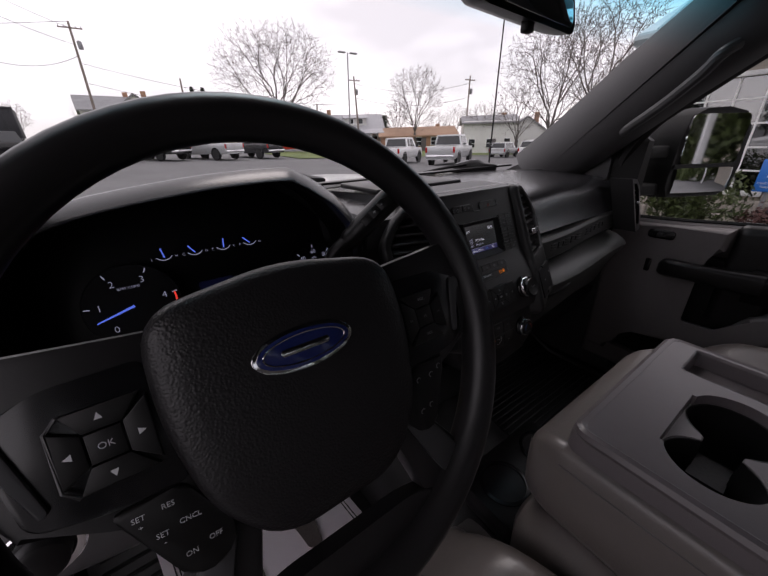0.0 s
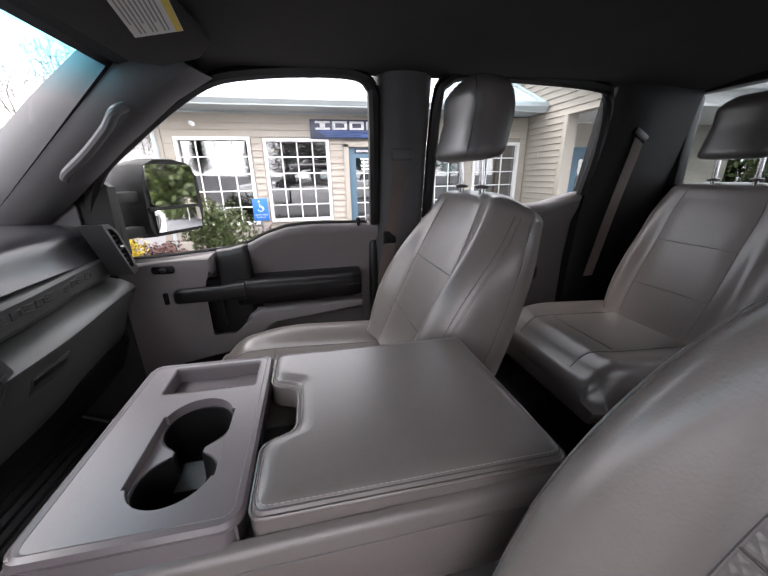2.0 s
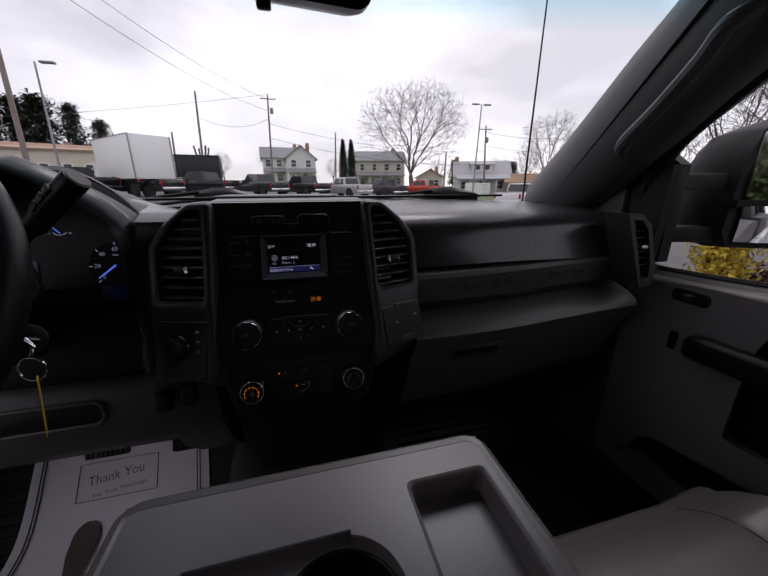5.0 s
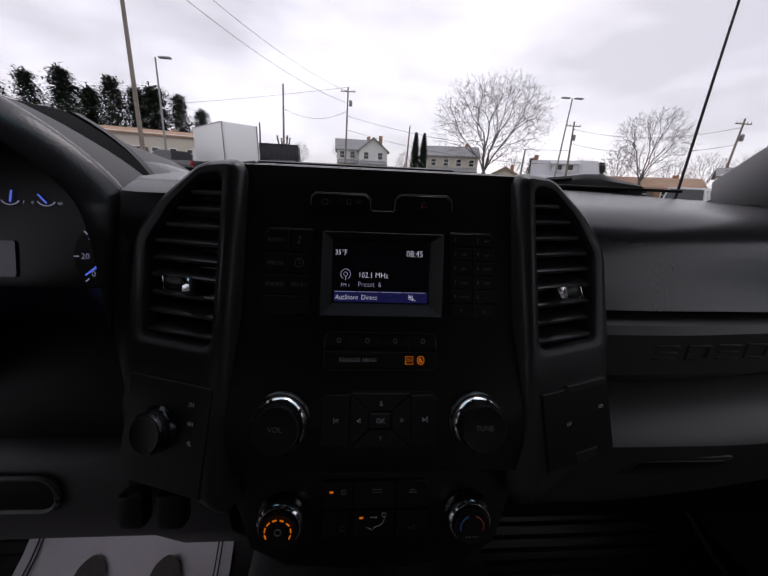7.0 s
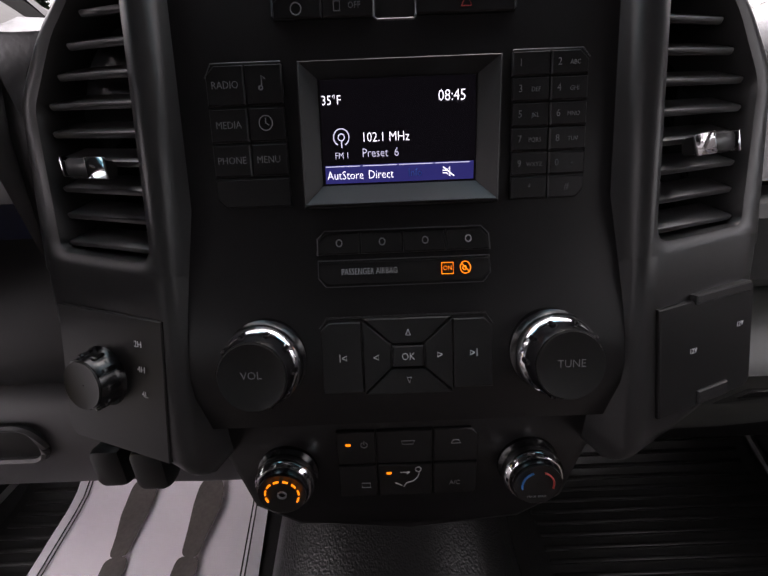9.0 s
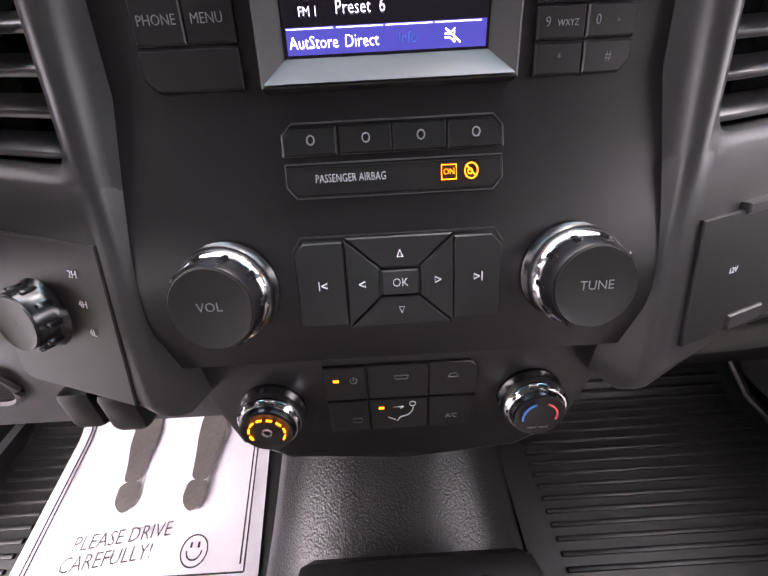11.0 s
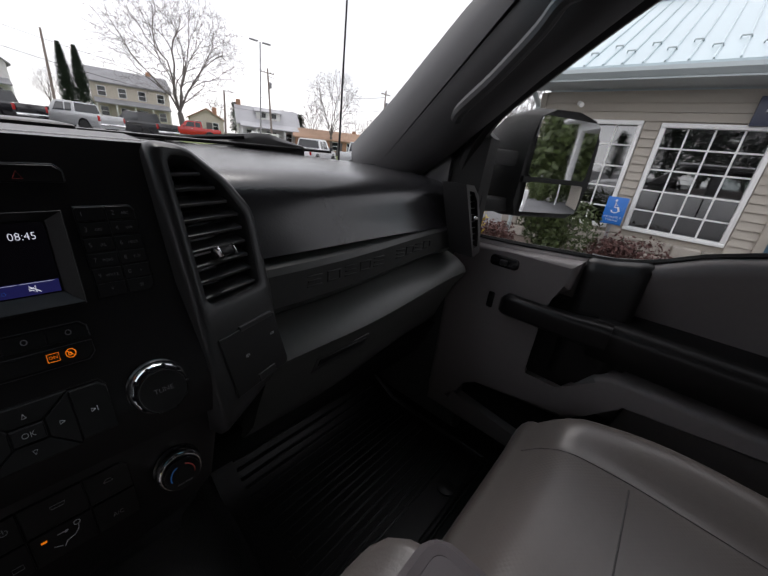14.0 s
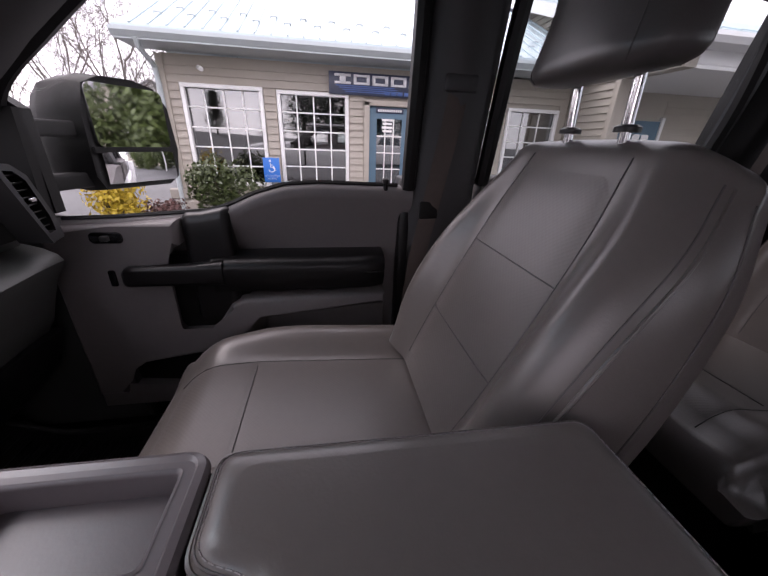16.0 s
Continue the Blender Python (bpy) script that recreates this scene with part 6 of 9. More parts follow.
    for x, z in ((-0.0370, 1.1915), (-0.0122, 1.1690)):
        plate(d, "indicator", x - 0.0016, z - 0.0009, x + 0.0016, z + 0.0009, M["amber"], 0.0028, where=climate, label="amber indicator lamp")
    outline(d, circle(-0.0270, 1.1915, 0.0020, 14, 120, 420), M["dim"], where=climate)
    outline(d, [(-0.0270, 1.1915), (-0.0270, 1.1942)], M["dim"], where=climate)
    outline(d, [(-0.0300, 1.1585), (-0.0245, 1.1585), (-0.0245, 1.1620), (-0.0300, 1.1620), (-0.0300, 1.1585)], M["dim"], where=climate)
    outline(d, [(-0.0030, 1.1910), (0.0035, 1.1910), (0.0045, 1.1935), (-0.0040, 1.1935), (-0.0030, 1.1910)], M["dim"], where=climate)
    outline(d, [(-0.0050, 1.1695), (0.0010, 1.1695), (-0.0008, 1.1708), (0.0010, 1.1695), (-0.0008, 1.1682)], M["mark"], where=climate)
    outline(d, circle(0.0065, 1.1715, 0.0018), M["mark"], where=climate)
    outline(d, [(0.0070, 1.1690), (0.0062, 1.1655), (0.0035, 1.1625), (-0.0010, 1.1612), (-0.0030, 1.1580)], M["mark"], where=climate)
    outline(d, [(-0.0085, 1.1615), (-0.0040, 1.1590)], M["mark"], where=climate)
    outline(d, [(0.0270, 1.1905), (0.0330, 1.1905), (0.0315, 1.1930), (0.0285, 1.1930), (0.0270, 1.1905)], M["dim"], where=climate)
    words(d, "A/C", 0.0300, 1.1600, 0.0048, M["dim"], where=climate)
    # four wheel drive dial under the left vent
    f = plate(d, "drive_panel", -0.2010, 1.2060, -0.1260, 1.2850, M["keypad"], where=ear, proud=0.0022, cut=(0,), label="black four wheel drive selector panel")
    knob(d, "selector_knob", -0.1690, 1.2480, ear, 0.0150, 0.0125, "black drive selector knob", ring=False)
    for text, z in (("2H", 1.2700), ("4H", 1.2570), ("4L", 1.2440)):
        words(d, text, -0.1405, z, 0.0048, M["mark"], 0.0026, where=ear)
    # power socket cover under the right vent
    plate(d, "socket_cover", 0.1300, 1.2200, 0.2030, 1.2800, M["keypad"], where=ear, proud=0.003, cut=(1,), label="black hinged power socket cover")
    plate(d, "hinge", 0.1520, 1.2765, 0.1960, 1.2815, M["bezel"], where=ear, proud=0.0045)
    plate(d, "pull_tab", 0.1600, 1.2220, 0.1840, 1.2300, M["bezel"], where=ear, proud=0.0045)
    words(d, "12V", 0.1540, 1.2530, 0.0040, M["mark"], 0.0036, where=ear)
    words(d, "12V", 0.1900, 1.2590, 0.0040, M["mark"], 0.0036, where=ear)
    # raised model name as slim plain strokes
    for k, w in enumerate((1, 1, 1, 1, 1, 0, 1, 1, 1, 1)):
        if w:
            x = 0.262 + 0.0335 * k
            y = 0.0205 + 0.04 * smooth(0.25, 0.70, x)
            bm = rbox(x + 0.012, y, 1.2925, 0.024, 0.0022, 0.0024, 0.0007)
            rbox(x + 0.012, y, 1.2790, 0.024, 0.0022, 0.0024, 0.0007, bm=bm)
            if k % 2:
                for q in (0.0014, 0.0226):
                    rbox(x + q, y, 1.2858, 0.0028, 0.0022, 0.0135, 0.0007, bm=bm)
            else:
                rbox(x + 0.012, y, 1.2858, 0.022, 0.0022, 0.0024, 0.0007, bm=bm)
            part("name_bar", bm, M["insert"], d)


others = set(dash.children_recursive)
controls(dash)
stack_parts |= {ob for ob in set(dash.children_recursive) - others if not ob.name.startswith("name_bar")}


def settle_stack(d, parts):
    """The built stack, eased to its true size about its middle and leaned back a little more."""
    z = 1.290 - d.location.z
    fit = Matrix(((0.95, 0, 0, 0.003), (0, 1, 0.065, -0.065 * z), (0, 0, 0.94, 1.289 - d.location.z - 0.94 * z), (0, 0, 0, 1)))
    for ob in parts:
        ob.data.transform(fit)


settle_stack(dash, stack_parts)


# ---------- driver side: dash, column, stalks, key ----------
def driver_dash(d):
    # two black pull handles hanging under the stack
    for x, y, z in ((-0.190, -0.030, 1.166), (-0.153, -0.040, 1.178)):
        part("pull_handle", rbox(x, y, z + 0.004, 0.021, 0.016, 0.030, 0.005, rot=(-12, 0, 0)), M["keypad"], d, "black pull handle")
    xs = (-0.74, -0.6, -0.45, -0.3, -0.205, -0.16)
    back = lambda x: 0.03 * smooth(-0.5, -0.75, x)
    # upper knee panel: the column's shadow is put into its black colour
    prof = [(0.10, 1.31), (0.045, 1.30), (0.030, 1.24), (0.026, 1.17), (0.05, 1.15), (0.12, 1.15)]
    part("column_panel", loft([[(x, y + back(x), z) for y, z in prof] for x in xs]), M["black"], d, "upper knee panel, black for the shade of the column", sharp=1.0)
    prof = [(0.05, 1.192), (0.022, 1.186), (0.010, 1.172), (0.004, 1.13), (0.008, 1.085), (0.022, 1.064), (0.045, 1.060), (0.12, 1.075), (0.13, 1.15)]
    part("knee_panel", loft([[(x, y + back(x), z) for y, z in prof] for x in xs]), M["knee"], d, "taupe grey driver knee panel", sharp=1.0)
    # no opening is cut: a black plate gives the slot its shade
    part("knee_slot", prism(rect(-0.115, -0.016, 0.115, 0.016, 0.012), facing((-0.40, 0.0045, 1.146), (0, -1, 0.1)), 0.004, 0.001), M["keypad"], d, "black plate for the shade in the knee panel slot")
    part("knee_slot_lip", tube([facing((-0.40, 0.003, 1.146), (0, -1, 0.1)) @ Vector((x, y, 0)) for x, y in rect(-0.118, -0.018, 0.118, 0.018, 0.014)], 0.003, 6, closed=True), M["knee"], d)
    part("lower_trim", loft([[(x, y, z) for y, z in ((0.02, 1.215), (-0.02, 1.20), (-0.015, 1.12), (0.03, 1.04), (0.10, 0.97), (0.15, 1.1))] for x in (-0.20, -0.16, -0.125)]), M["knee"], d)
    part("lower_panel", loft([[(x * s, y, z) for x in (-0.105, 0.105)] + [(x * s, y + 0.2, z) for x in (0.11, -0.11)] for y, z, s in ((-0.01, 1.135, 1.0), (0.03, 1.03, 1.0), (0.10, 0.92, 0.95), (0.14, 0.82, 0.92))]), M["black"], d)
    # trim end left with round vent
    part("end_trim", rbox(-0.70, 0.06, 1.36, 0.12, 0.10, 0.20, 0.03), M["dash"], d)
    part("air_vent", turned([(0.045, 0), (0.045, 0.012), (0.038, 0.014), (0.036, 0.004), (0.001, 0.002)], facing((-0.675, 0.008, 1.40), (0.1, -1, 0.2)), 32), M["bezel"], d, "round end vent")
    # headlamp switch
    m = facing((-0.64, -0.005, 1.17), (0.15, -1, 0.1))
    s = part("lamp_switch", turned([(0.030, 0), (0.030, 0.006), (0.022, 0.009), (0.020, 0.022), (0.016, 0.024)], m, 32), M["black"], d, "black headlamp switch")
    part("collar", turned([(0.031, 0.004), (0.033, 0.006), (0.031, 0.008)], m, 32), M["chrome"], s)
    # tray recess on the dash top
    part("dash_tray", rbox(-0.02, 0.22, 1.438, 0.22, 0.14, 0.010, 0.004), M["black"], d, "rubber lined dash top tray")
    part("defrost_grille", rbox(0.1, 0.40, 1.432, 1.0, 0.03, 0.006, 0.002), M["black"], d)


driver_dash(dash)


def column():
    c = thing("steering_column", "black steering column with stalks", "steering column", (-0.408, -0.05, 1.33))
    ax = Vector((0, -math.cos(radians(26)), math.sin(radians(26))))
    rings = []
    for t, w, h in ((0.03, 0.045, 0.045), (0.06, 0.06, 0.06), (0.14, 0.062, 0.062), (0.22, 0.06, 0.06)):
        p = WC - ax * t
        f = facing(p, ax)
        rings.append([f @ Vector((w * a, h * b, 0)) for a, b in ((1, -0.6), (0.7, -1), (-0.7, -1), (-1, -0.6), (-1, 0.5), (-0.7, 0.8), (0.7, 0.8), (1, 0.5))])
    part("shroud", loft(rings), M["black"], c, "black plastic column shroud")
    base = WC - ax * 0.085
    part("stalk", tube([base + Vector((-0.05, 0, 0.030)), base + Vector((-0.10, -0.005, 0.042)), base + Vector((-0.175, -0.01, 0.060))], [0.010, 0.010, 0.013], 12), M["bezel"], c, "turn signal stalk")
    for k in range(4):
        part("stalk_mark", rbox(*(base + Vector((-0.142 - 0.007 * k, -0.021, 0.053 + 0.0017 * k))), 0.002, 0.001, 0.012, 0.0003), M["mark"], c)
    # gear lever rising to the right, its round grip cut off flat
    pts = bend([(-0.352, -0.070, 1.325), (-0.318, -0.035, 1.322), (-0.305, -0.014, 1.338), (-0.311, -0.010, 1.372), (-0.304, -0.012, 1.399), (-0.284, -0.017, 1.416)], 6)
    g = part("gear_lever", tube(pts, 0.0088, 14), M["black"], c, "black column gear lever")
    foot, tip = Vector((-0.288, -0.016, 1.412)), Vector((-0.221, -0.032, 1.469))
    rod = (tip - foot).normalized()
    m = Matrix.Translation(foot) @ rod.to_track_quat("Z", "Y").to_matrix().to_4x4()
    n = (tip - foot).length
    part("grip", turned([(0.0095, 0.0), (0.0118, 0.004), (0.0125, 0.010), (0.0116, 0.014), (0.0126, 0.017), (0.0136, 0.034), (0.0140, n - 0.004), (0.0136, n - 0.001), (0.0118, n)], m, 28), M["black"], g, "round lever grip")
    part("grip_cap", turned([(0.0116, n - 0.001), (0.0112, n + 0.0006), (0.001, n + 0.0006)], m, 24), M["bezel"], g, "flat grey grip end")
    side = facing(foot.lerp(tip, 0.55) + Vector((-0.008, -0.0105, 0.004)), (-0.55, -0.75, 0.35), rod)
    for q, text in ((-0.013, ""), (0.0, "+"), (0.013, "-")):
        part("grip_button", prism(rect(-0.0055, q - 0.0055, 0.0055, q + 0.0055, 0.002), side @ Matrix.Translation((0, 0, 0.0016)), 0.004, 0.0008), M["keypad"], g)
        if text:
            lettering(text, side @ Matrix.Translation((0, q, 0.0019)), 0.009, M["mark"], g, thick=0.0002)
    return c


column()


def key_set():
    k = thing("ignition_key", "ignition key on a ring with yellow tag", "key", (-0.265, -0.095, 1.29))
    part("lock", turned([(0.017, 0), (0.017, 0.012), (0.013, 0.014)], facing((-0.285, -0.075, 1.30), (0.5, -1, 0.1)), 20), M["bezel"], k, "ignition lock barrel")
    part("key_head", rbox(-0.271, -0.103, 1.303, 0.026, 0.010, 0.020, 0.004, rot=(0, 20, 25)), M["black"], k)
    part("key_edge", tube([(-0.262, -0.110, 1.314), (-0.256, -0.112, 1.305), (-0.262, -0.110, 1.295)], 0.002, 8), M["chrome"], k)
    part("ring", tube([(-0.263 + 0.012 * math.cos(a), -0.112, 1.281 + 0.013 * math.sin(a)) for a in [2 * math.pi * q / 24 for q in range(24)]], 0.0012, 6, closed=True), M["chrome"], k)
    m = facing((-0.266, -0.113, 1.237), (-0.85, -0.5, 0.1)) @ Matrix.Rotation(radians(8), 4, "Z")
    tag = part("tag", prism(rect(-0.009, -0.032, 0.009, 0.032, 0.002), m, 0.001), M["yellow"], k, "yellow paper key tag")
    for q in range(6):
        part("tag_print", prism(rect(-0.0065, -0.026 + 0.009 * q, 0.0065 - 0.002 * (q % 3), -0.0245 + 0.009 * q), m @ Matrix.Translation((0, 0, 0.0006)), 0.0004), M["ink"], tag)


key_set()


def wheel_details():
    w = bpy.data.objects["steering_wheel"]
    def local(x, y, z):
        return WM @ Matrix.Translation((x, y, z))
    def flipped(poly, s):
        return poly if s < 0 else [(-x, y) for x, y in poly][::-1]
    for s in (-1, 1):
        panel = soften([(-0.088, 0.036), (-0.132, 0.035), (-0.160, 0.024), (-0.150, -0.031), (-0.121, -0.038), (-0.082, -0.040)][::-1], 0.006, 3)
        pad = part("button_pad", prism(flipped(panel, s), WM @ Matrix.Translation((0, 0, 0.0062)), 0.004, 0.0012), M["gloss"], w, "gloss black control panel")
        strip = soften([(-0.161, 0.022), (-0.152, 0.024), (-0.140, -0.024), (-0.1445, -0.026), (-0.1555, 0.012), (-0.161, 0.013)][::-1], 0.002, 2)
        part("spoke_trim", prism(flipped(strip, s), WM @ Matrix.Translation((0, 0, 0.0085)), 0.004, 0.001), M["silver"], w, "satin grey spoke strip")
        kx, ky, h, q, g = -0.112, -0.002, 0.0215, 0.0085, 0.0004
        keys = ([(-h + 0.006, h), (h - 0.002, h), (q, q + g), (-q, q + g)], [(-q, -q - g), (q, -q - g), (h - 0.002, -h), (-h + 0.006, -h)],
                [(-h, h - 0.006), (-q - g, q), (-q - g, -q), (-h, -h + 0.006)], [(q + g, q), (h, h - 0.003), (h, -h + 0.003), (q + g, -q)], [(-q + g, q - g), (q - g, q - g), (q - g, -q + g), (-q + g, -q + g)])
        for poly in keys:
            moved = [(kx + x, ky + y) for x, y in poly]
            area = sum(a[0] * b[1] - b[0] * a[1] for a, b in zip(moved, moved[1:] + moved[:1]))
            moved = moved if area > 0 else moved[::-1]
            part("key", prism(flipped(moved, s), WM @ Matrix.Translation((0, 0, 0.0092)), 0.004, 0.0009), M["keypad"], pad)
        if s < 0:
            part("key_edge", tube([local(kx - h + 0.006, ky + h, 0.0090) @ Vector((0, 0, 0)), local(kx - h, ky + h - 0.006, 0.0090) @ Vector((0, 0, 0)), local(kx - h, ky - h + 0.006, 0.0090) @ Vector((0, 0, 0)), local(kx - h + 0.006, ky - h, 0.0090) @ Vector((0, 0, 0))], 0.0010, 6), M["slat"], pad)
        lower = soften([(-0.122, -0.040), (-0.096, -0.092), (-0.078, -0.095), (-0.066, -0.080), (-0.086, -0.040)], 0.006, 3)
        low = part("button_pad", prism(flipped(lower, s), WM @ Matrix.Translation((0, 0, 0.0075)), 0.010, 0.002), M["keypad"], w, "black control pad")
        if s < 0:
            lettering("OK", local(kx, ky, 0.0094), 0.0052, M["mark"], pad, thick=0.0001)
            for dx, dy in ((0, 0.0155), (0, -0.0155), (0.0155, 0), (-0.0155, 0)):
                a = math.atan2(dy, dx)
                pts = [(0.0023 * math.cos(a + o), 0.0023 * math.sin(a + o)) for o in (0, 2.2, -2.2)]
                part("arrow", prism(pts, local(kx + dx, ky + dy, 0.0096), 0.0006), M["mark"], pad)
            for text, dx, dy in (("SET", -0.110, -0.0475), ("+", -0.110, -0.0525), ("RES", -0.096, -0.0475), ("SET", -0.102, -0.0615), ("-", -0.102, -0.0660), ("CNCL", -0.088, -0.0600), ("ON", -0.092, -0.0790), ("OFF", -0.079, -0.0770)):
                lettering(text, local(dx, dy, 0.0077) @ Matrix.Rotation(radians(-4), 4, "Z"), 0.0042, M["mark"], low, thick=0.0001)
        else:
            for text, dx, dy in (("VOL", 0.0, 0.0155), ("M", 0.0, 0.0), ("VOL", 0.0, -0.0155), ("I<", -0.0155, 0.0), (">I", 0.0155, 0.0)):
                lettering(text, local(-kx + dx, ky + dy, 0.0094), 0.0036, M["dim"], pad, thick=0.0001)
            for dx, dy in ((0.088, -0.052), (0.102, -0.052), (0.112, -0.048), (0.084, -0.078), (0.094, -0.076)):
                part("mark", tube([local(dx + 0.0022 * math.cos(a), dy + 0.0022 * math.sin(a), 0.0079) @ Vector((0, 0, 0)) for a in (0.6, 1.4, 2.4, 3.2, 4.0)], 0.0004, 5), M["dim"], low)


wheel_details()


def gauges(c):
    # two dials stand forward on round pods, the rest sits deep on the face
    m = facing((-0.425, 0.120, 1.338), (0, -1, 0.25))
    V = lambda x, y, z=0.0: m @ Vector((x, y, z + 0.002))
    def dial(cx, cy, r, marks, needle, mat=M["gauge_white"]):
        g = part("gauge", turned([(r * 1.06, -0.040), (r * 1.06, 0), (r * 1.05, 0.0006), (r * 1.03, 0.0005), (0.001, 0.0004)], m @ Matrix.Translation((cx, cy, 0)), 36), M["gauge_face"], c, "round black gauge")
        for k, text in enumerate(marks):
            a = radians(225 - 270 * k / (len(marks) - 1))
            part("tick", tube([V(cx + r * math.cos(a), cy + r * math.sin(a), 0.001), V(cx + r * 0.88 * math.cos(a), cy + r * 0.88 * math.sin(a), 0.001)], 0.0007, 5), mat, g)
            if text:
                lettering(text, m @ Matrix.Translation((cx + 0.70 * r * math.cos(a), cy + 0.70 * r * math.sin(a), 0.003)), r * 0.24, mat, g, thick=0.0001)
        a = radians(needle)
        part("needle", tube([V(cx, cy, 0.003), V(cx + r * 0.85 * math.cos(a), cy + r * 0.85 * math.sin(a), 0.003)], [0.0016, 0.0008], 6), M["gauge_blue"], g, "blue lit needle")
        return g
    g = dial(-0.091, 0.007, 0.048, ("0", "1", "2", "3", "4", "5"), 196)
    part("red_zone", tube([V(-0.091 + 0.045 * math.cos(radians(a)), 0.007 + 0.045 * math.sin(radians(a)), 0.001) for a in range(9, -45, -9)], 0.0012, 5), M["gauge_red"], g, "red engine speed zone")
    lettering("RPM X1000", m @ Matrix.Translation((-0.091, 0.030, 0.003)), 0.0048, M["gauge_white"], g, thick=0.0001)
    g = dial(0.150, 0.0, 0.037, ("0", "20", "40", "60", "80", "100", "120"), 218)
    lettering("MPH", m @ Matrix.Translation((0.150, 0.016, 0.003)), 0.0042, M["gauge_white"], g, thick=0.0001)
    m = facing((-0.425, 0.152, 1.362), (0, -1, 0.25))
    for k in range(4):
        cx, cy = -0.046 + 0.037 * k, 0.040
        gg = part("small_gauge", tube([V(cx + 0.0105 * math.cos(radians(a)), cy - 0.008 + 0.009 * math.sin(radians(a))) for a in range(-150, -29, 20)], 0.0006, 5), M["gauge_white"], c)
        a = radians((100, 130, 80, 140)[k])
        part("needle", tube([V(cx, cy - 0.014), V(cx + 0.011 * math.cos(a), cy - 0.012 + 0.011 * math.sin(a))], 0.0009, 5), M["gauge_blue"], gg)
        for q, text in zip((-0.0142, 0.0142), (("L", "H"), ("C", "H"), ("E", "F"), ("0", "60"))[k]):
            lettering(text, m @ Matrix.Translation((cx + q, cy - 0.014, 0.002)), 0.005, M["gauge_white"], gg, thick=0.0001)
    part("trip_display", prism(rect(-0.016, -0.052, 0.030, -0.012, 0.003), m @ Matrix.Translation((0, -0.004, 0.0015)), 0.001), M["trip"], c, "dim blue trip display")
    for k, ch in enumerate("PRNDM21"):
        lettering(ch, m @ Matrix.Translation((-0.075 + 0.0075 * k, -0.068, 0.002)), 0.006, M["gauge_red"], c, thick=0.0001)


gauges(cluster_thing)


def brake_controller():
    b = thing("dash_monitor", "small grey screen unit on a dash bracket", "monitor", (-0.60, -0.02, 1.44))
    part("body", rbox(-0.628, -0.03, 1.500, 0.105, 0.028, 0.058, 0.006, rot=(-14, 0, -18)), M["bezel"], b, "dark grey screen housing")
    part("screen", rbox(-0.624, -0.0445, 1.503, 0.068, 0.003, 0.036, 0.001, rot=(-14, 0, -18)), M["shelf"], b, "blank grey screen")
    for k in range(4):
        part("key", rbox(-0.668, -0.033, 1.482 + 0.011 * k, 0.010, 0.006, 0.006, 0.001, rot=(-14, 0, -18)), M["black"], b)
    part("bracket", tube([(-0.625, -0.015, 1.475), (-0.62, 0.005, 1.44), (-0.615, 0.02, 1.42)], 0.010, 10), M["black"], b)


brake_controller()


# ---------- floor mats, pedals, kick panels ----------
def footwells():
    for s, side in ((1, "right"), (-1, "left")):
        solo(f"kick_panel_{side}", prism([(-0.46, 0.70), (0.02, 0.70), (0.0, 0.86), (-0.04, 1.0), (-0.06, 1.28), (-0.46, 1.36)], Matrix(((0, 0, -1, 0.775), (-1, 0, 0, 0), (0, 1, 0, 0), (0, 0, 0, 1))) if s > 0 else Matrix(((0, 0, 1, -0.80), (-1, 0, 0, 0), (0, -1, 0, 0), (0, 0, 0, 1))) @ Matrix.Diagonal((1, -1, 1, 1)), 0.05, 0.01),
             M["insert"], "dark plastic kick panel beside the footwell", "trim", "structure")
    mat = thing("floor_mat", "ridged black rubber passenger floor mat", "floor mat", (0.45, 0.1, 0.685))
    def hz(y):
        return 0.690 + 0.16 * smooth(0.18, 0.46, y)
    ys = [-0.14 + 0.03 * k for k in range(21)]
    part("mat", loft([[(x, y, hz(y)) for x in (0.20, 0.5, 0.76)] + [(x, y, hz(y) - 0.012) for x in (0.76, 0.5, 0.20)] for y in ys]), M["rubber"], mat, "black rubber mat")
    for k in range(26):
        y = -0.06 + 0.019 * k
        part("ridge", rbox(0.48, y, hz(y) + 0.003, 0.46, 0.007, 0.007, 0.002), M["rubber"], mat)
    part("rim", tube([(x, y, hz(y) + 0.004) for x, y in ((0.21, -0.13), (0.75, -0.13), (0.75, 0.12), (0.75, 0.2), (0.74, 0.3), (0.74, 0.42))], 0.008, 8), M["rubber"], mat)
    for x in (0.34, 0.60):
        part("anchor", turned([(0.022, 0), (0.022, 0.004), (0.012, 0.007), (0.004, 0.008)], Matrix.Translation((x, -0.10, 0.692)), 20), M["rubber"], mat)
    # driver's rubber mat with the paper cover on it
    dm = thing("floor_mat", "ridged black rubber driver floor mat", "floor mat", (-0.45, 0.1, 0.683))
    part("mat", loft([[(x, y, hz(y)) for x in (-0.76, -0.5, -0.20)] + [(x, y, hz(y) - 0.012) for x in (-0.20, -0.5, -0.76)] for y in ys]), M["rubber"], dm, "black rubber mat")
    for k in range(28):
        y = -0.12 + 0.020 * k
        part("ridge", rbox(-0.685, y, hz(y) + 0.002, 0.11, 0.008, 0.006, 0.002), M["rubber"], dm)
    paper = thing("paper_mat", "white printed paper mat on the driver floor", "paper mat", (-0.42, 0.2, 0.695))
    pz = lambda y: hz(y) + 0.009
    ys = [-0.060 + 0.027 * k for k in range(20)]
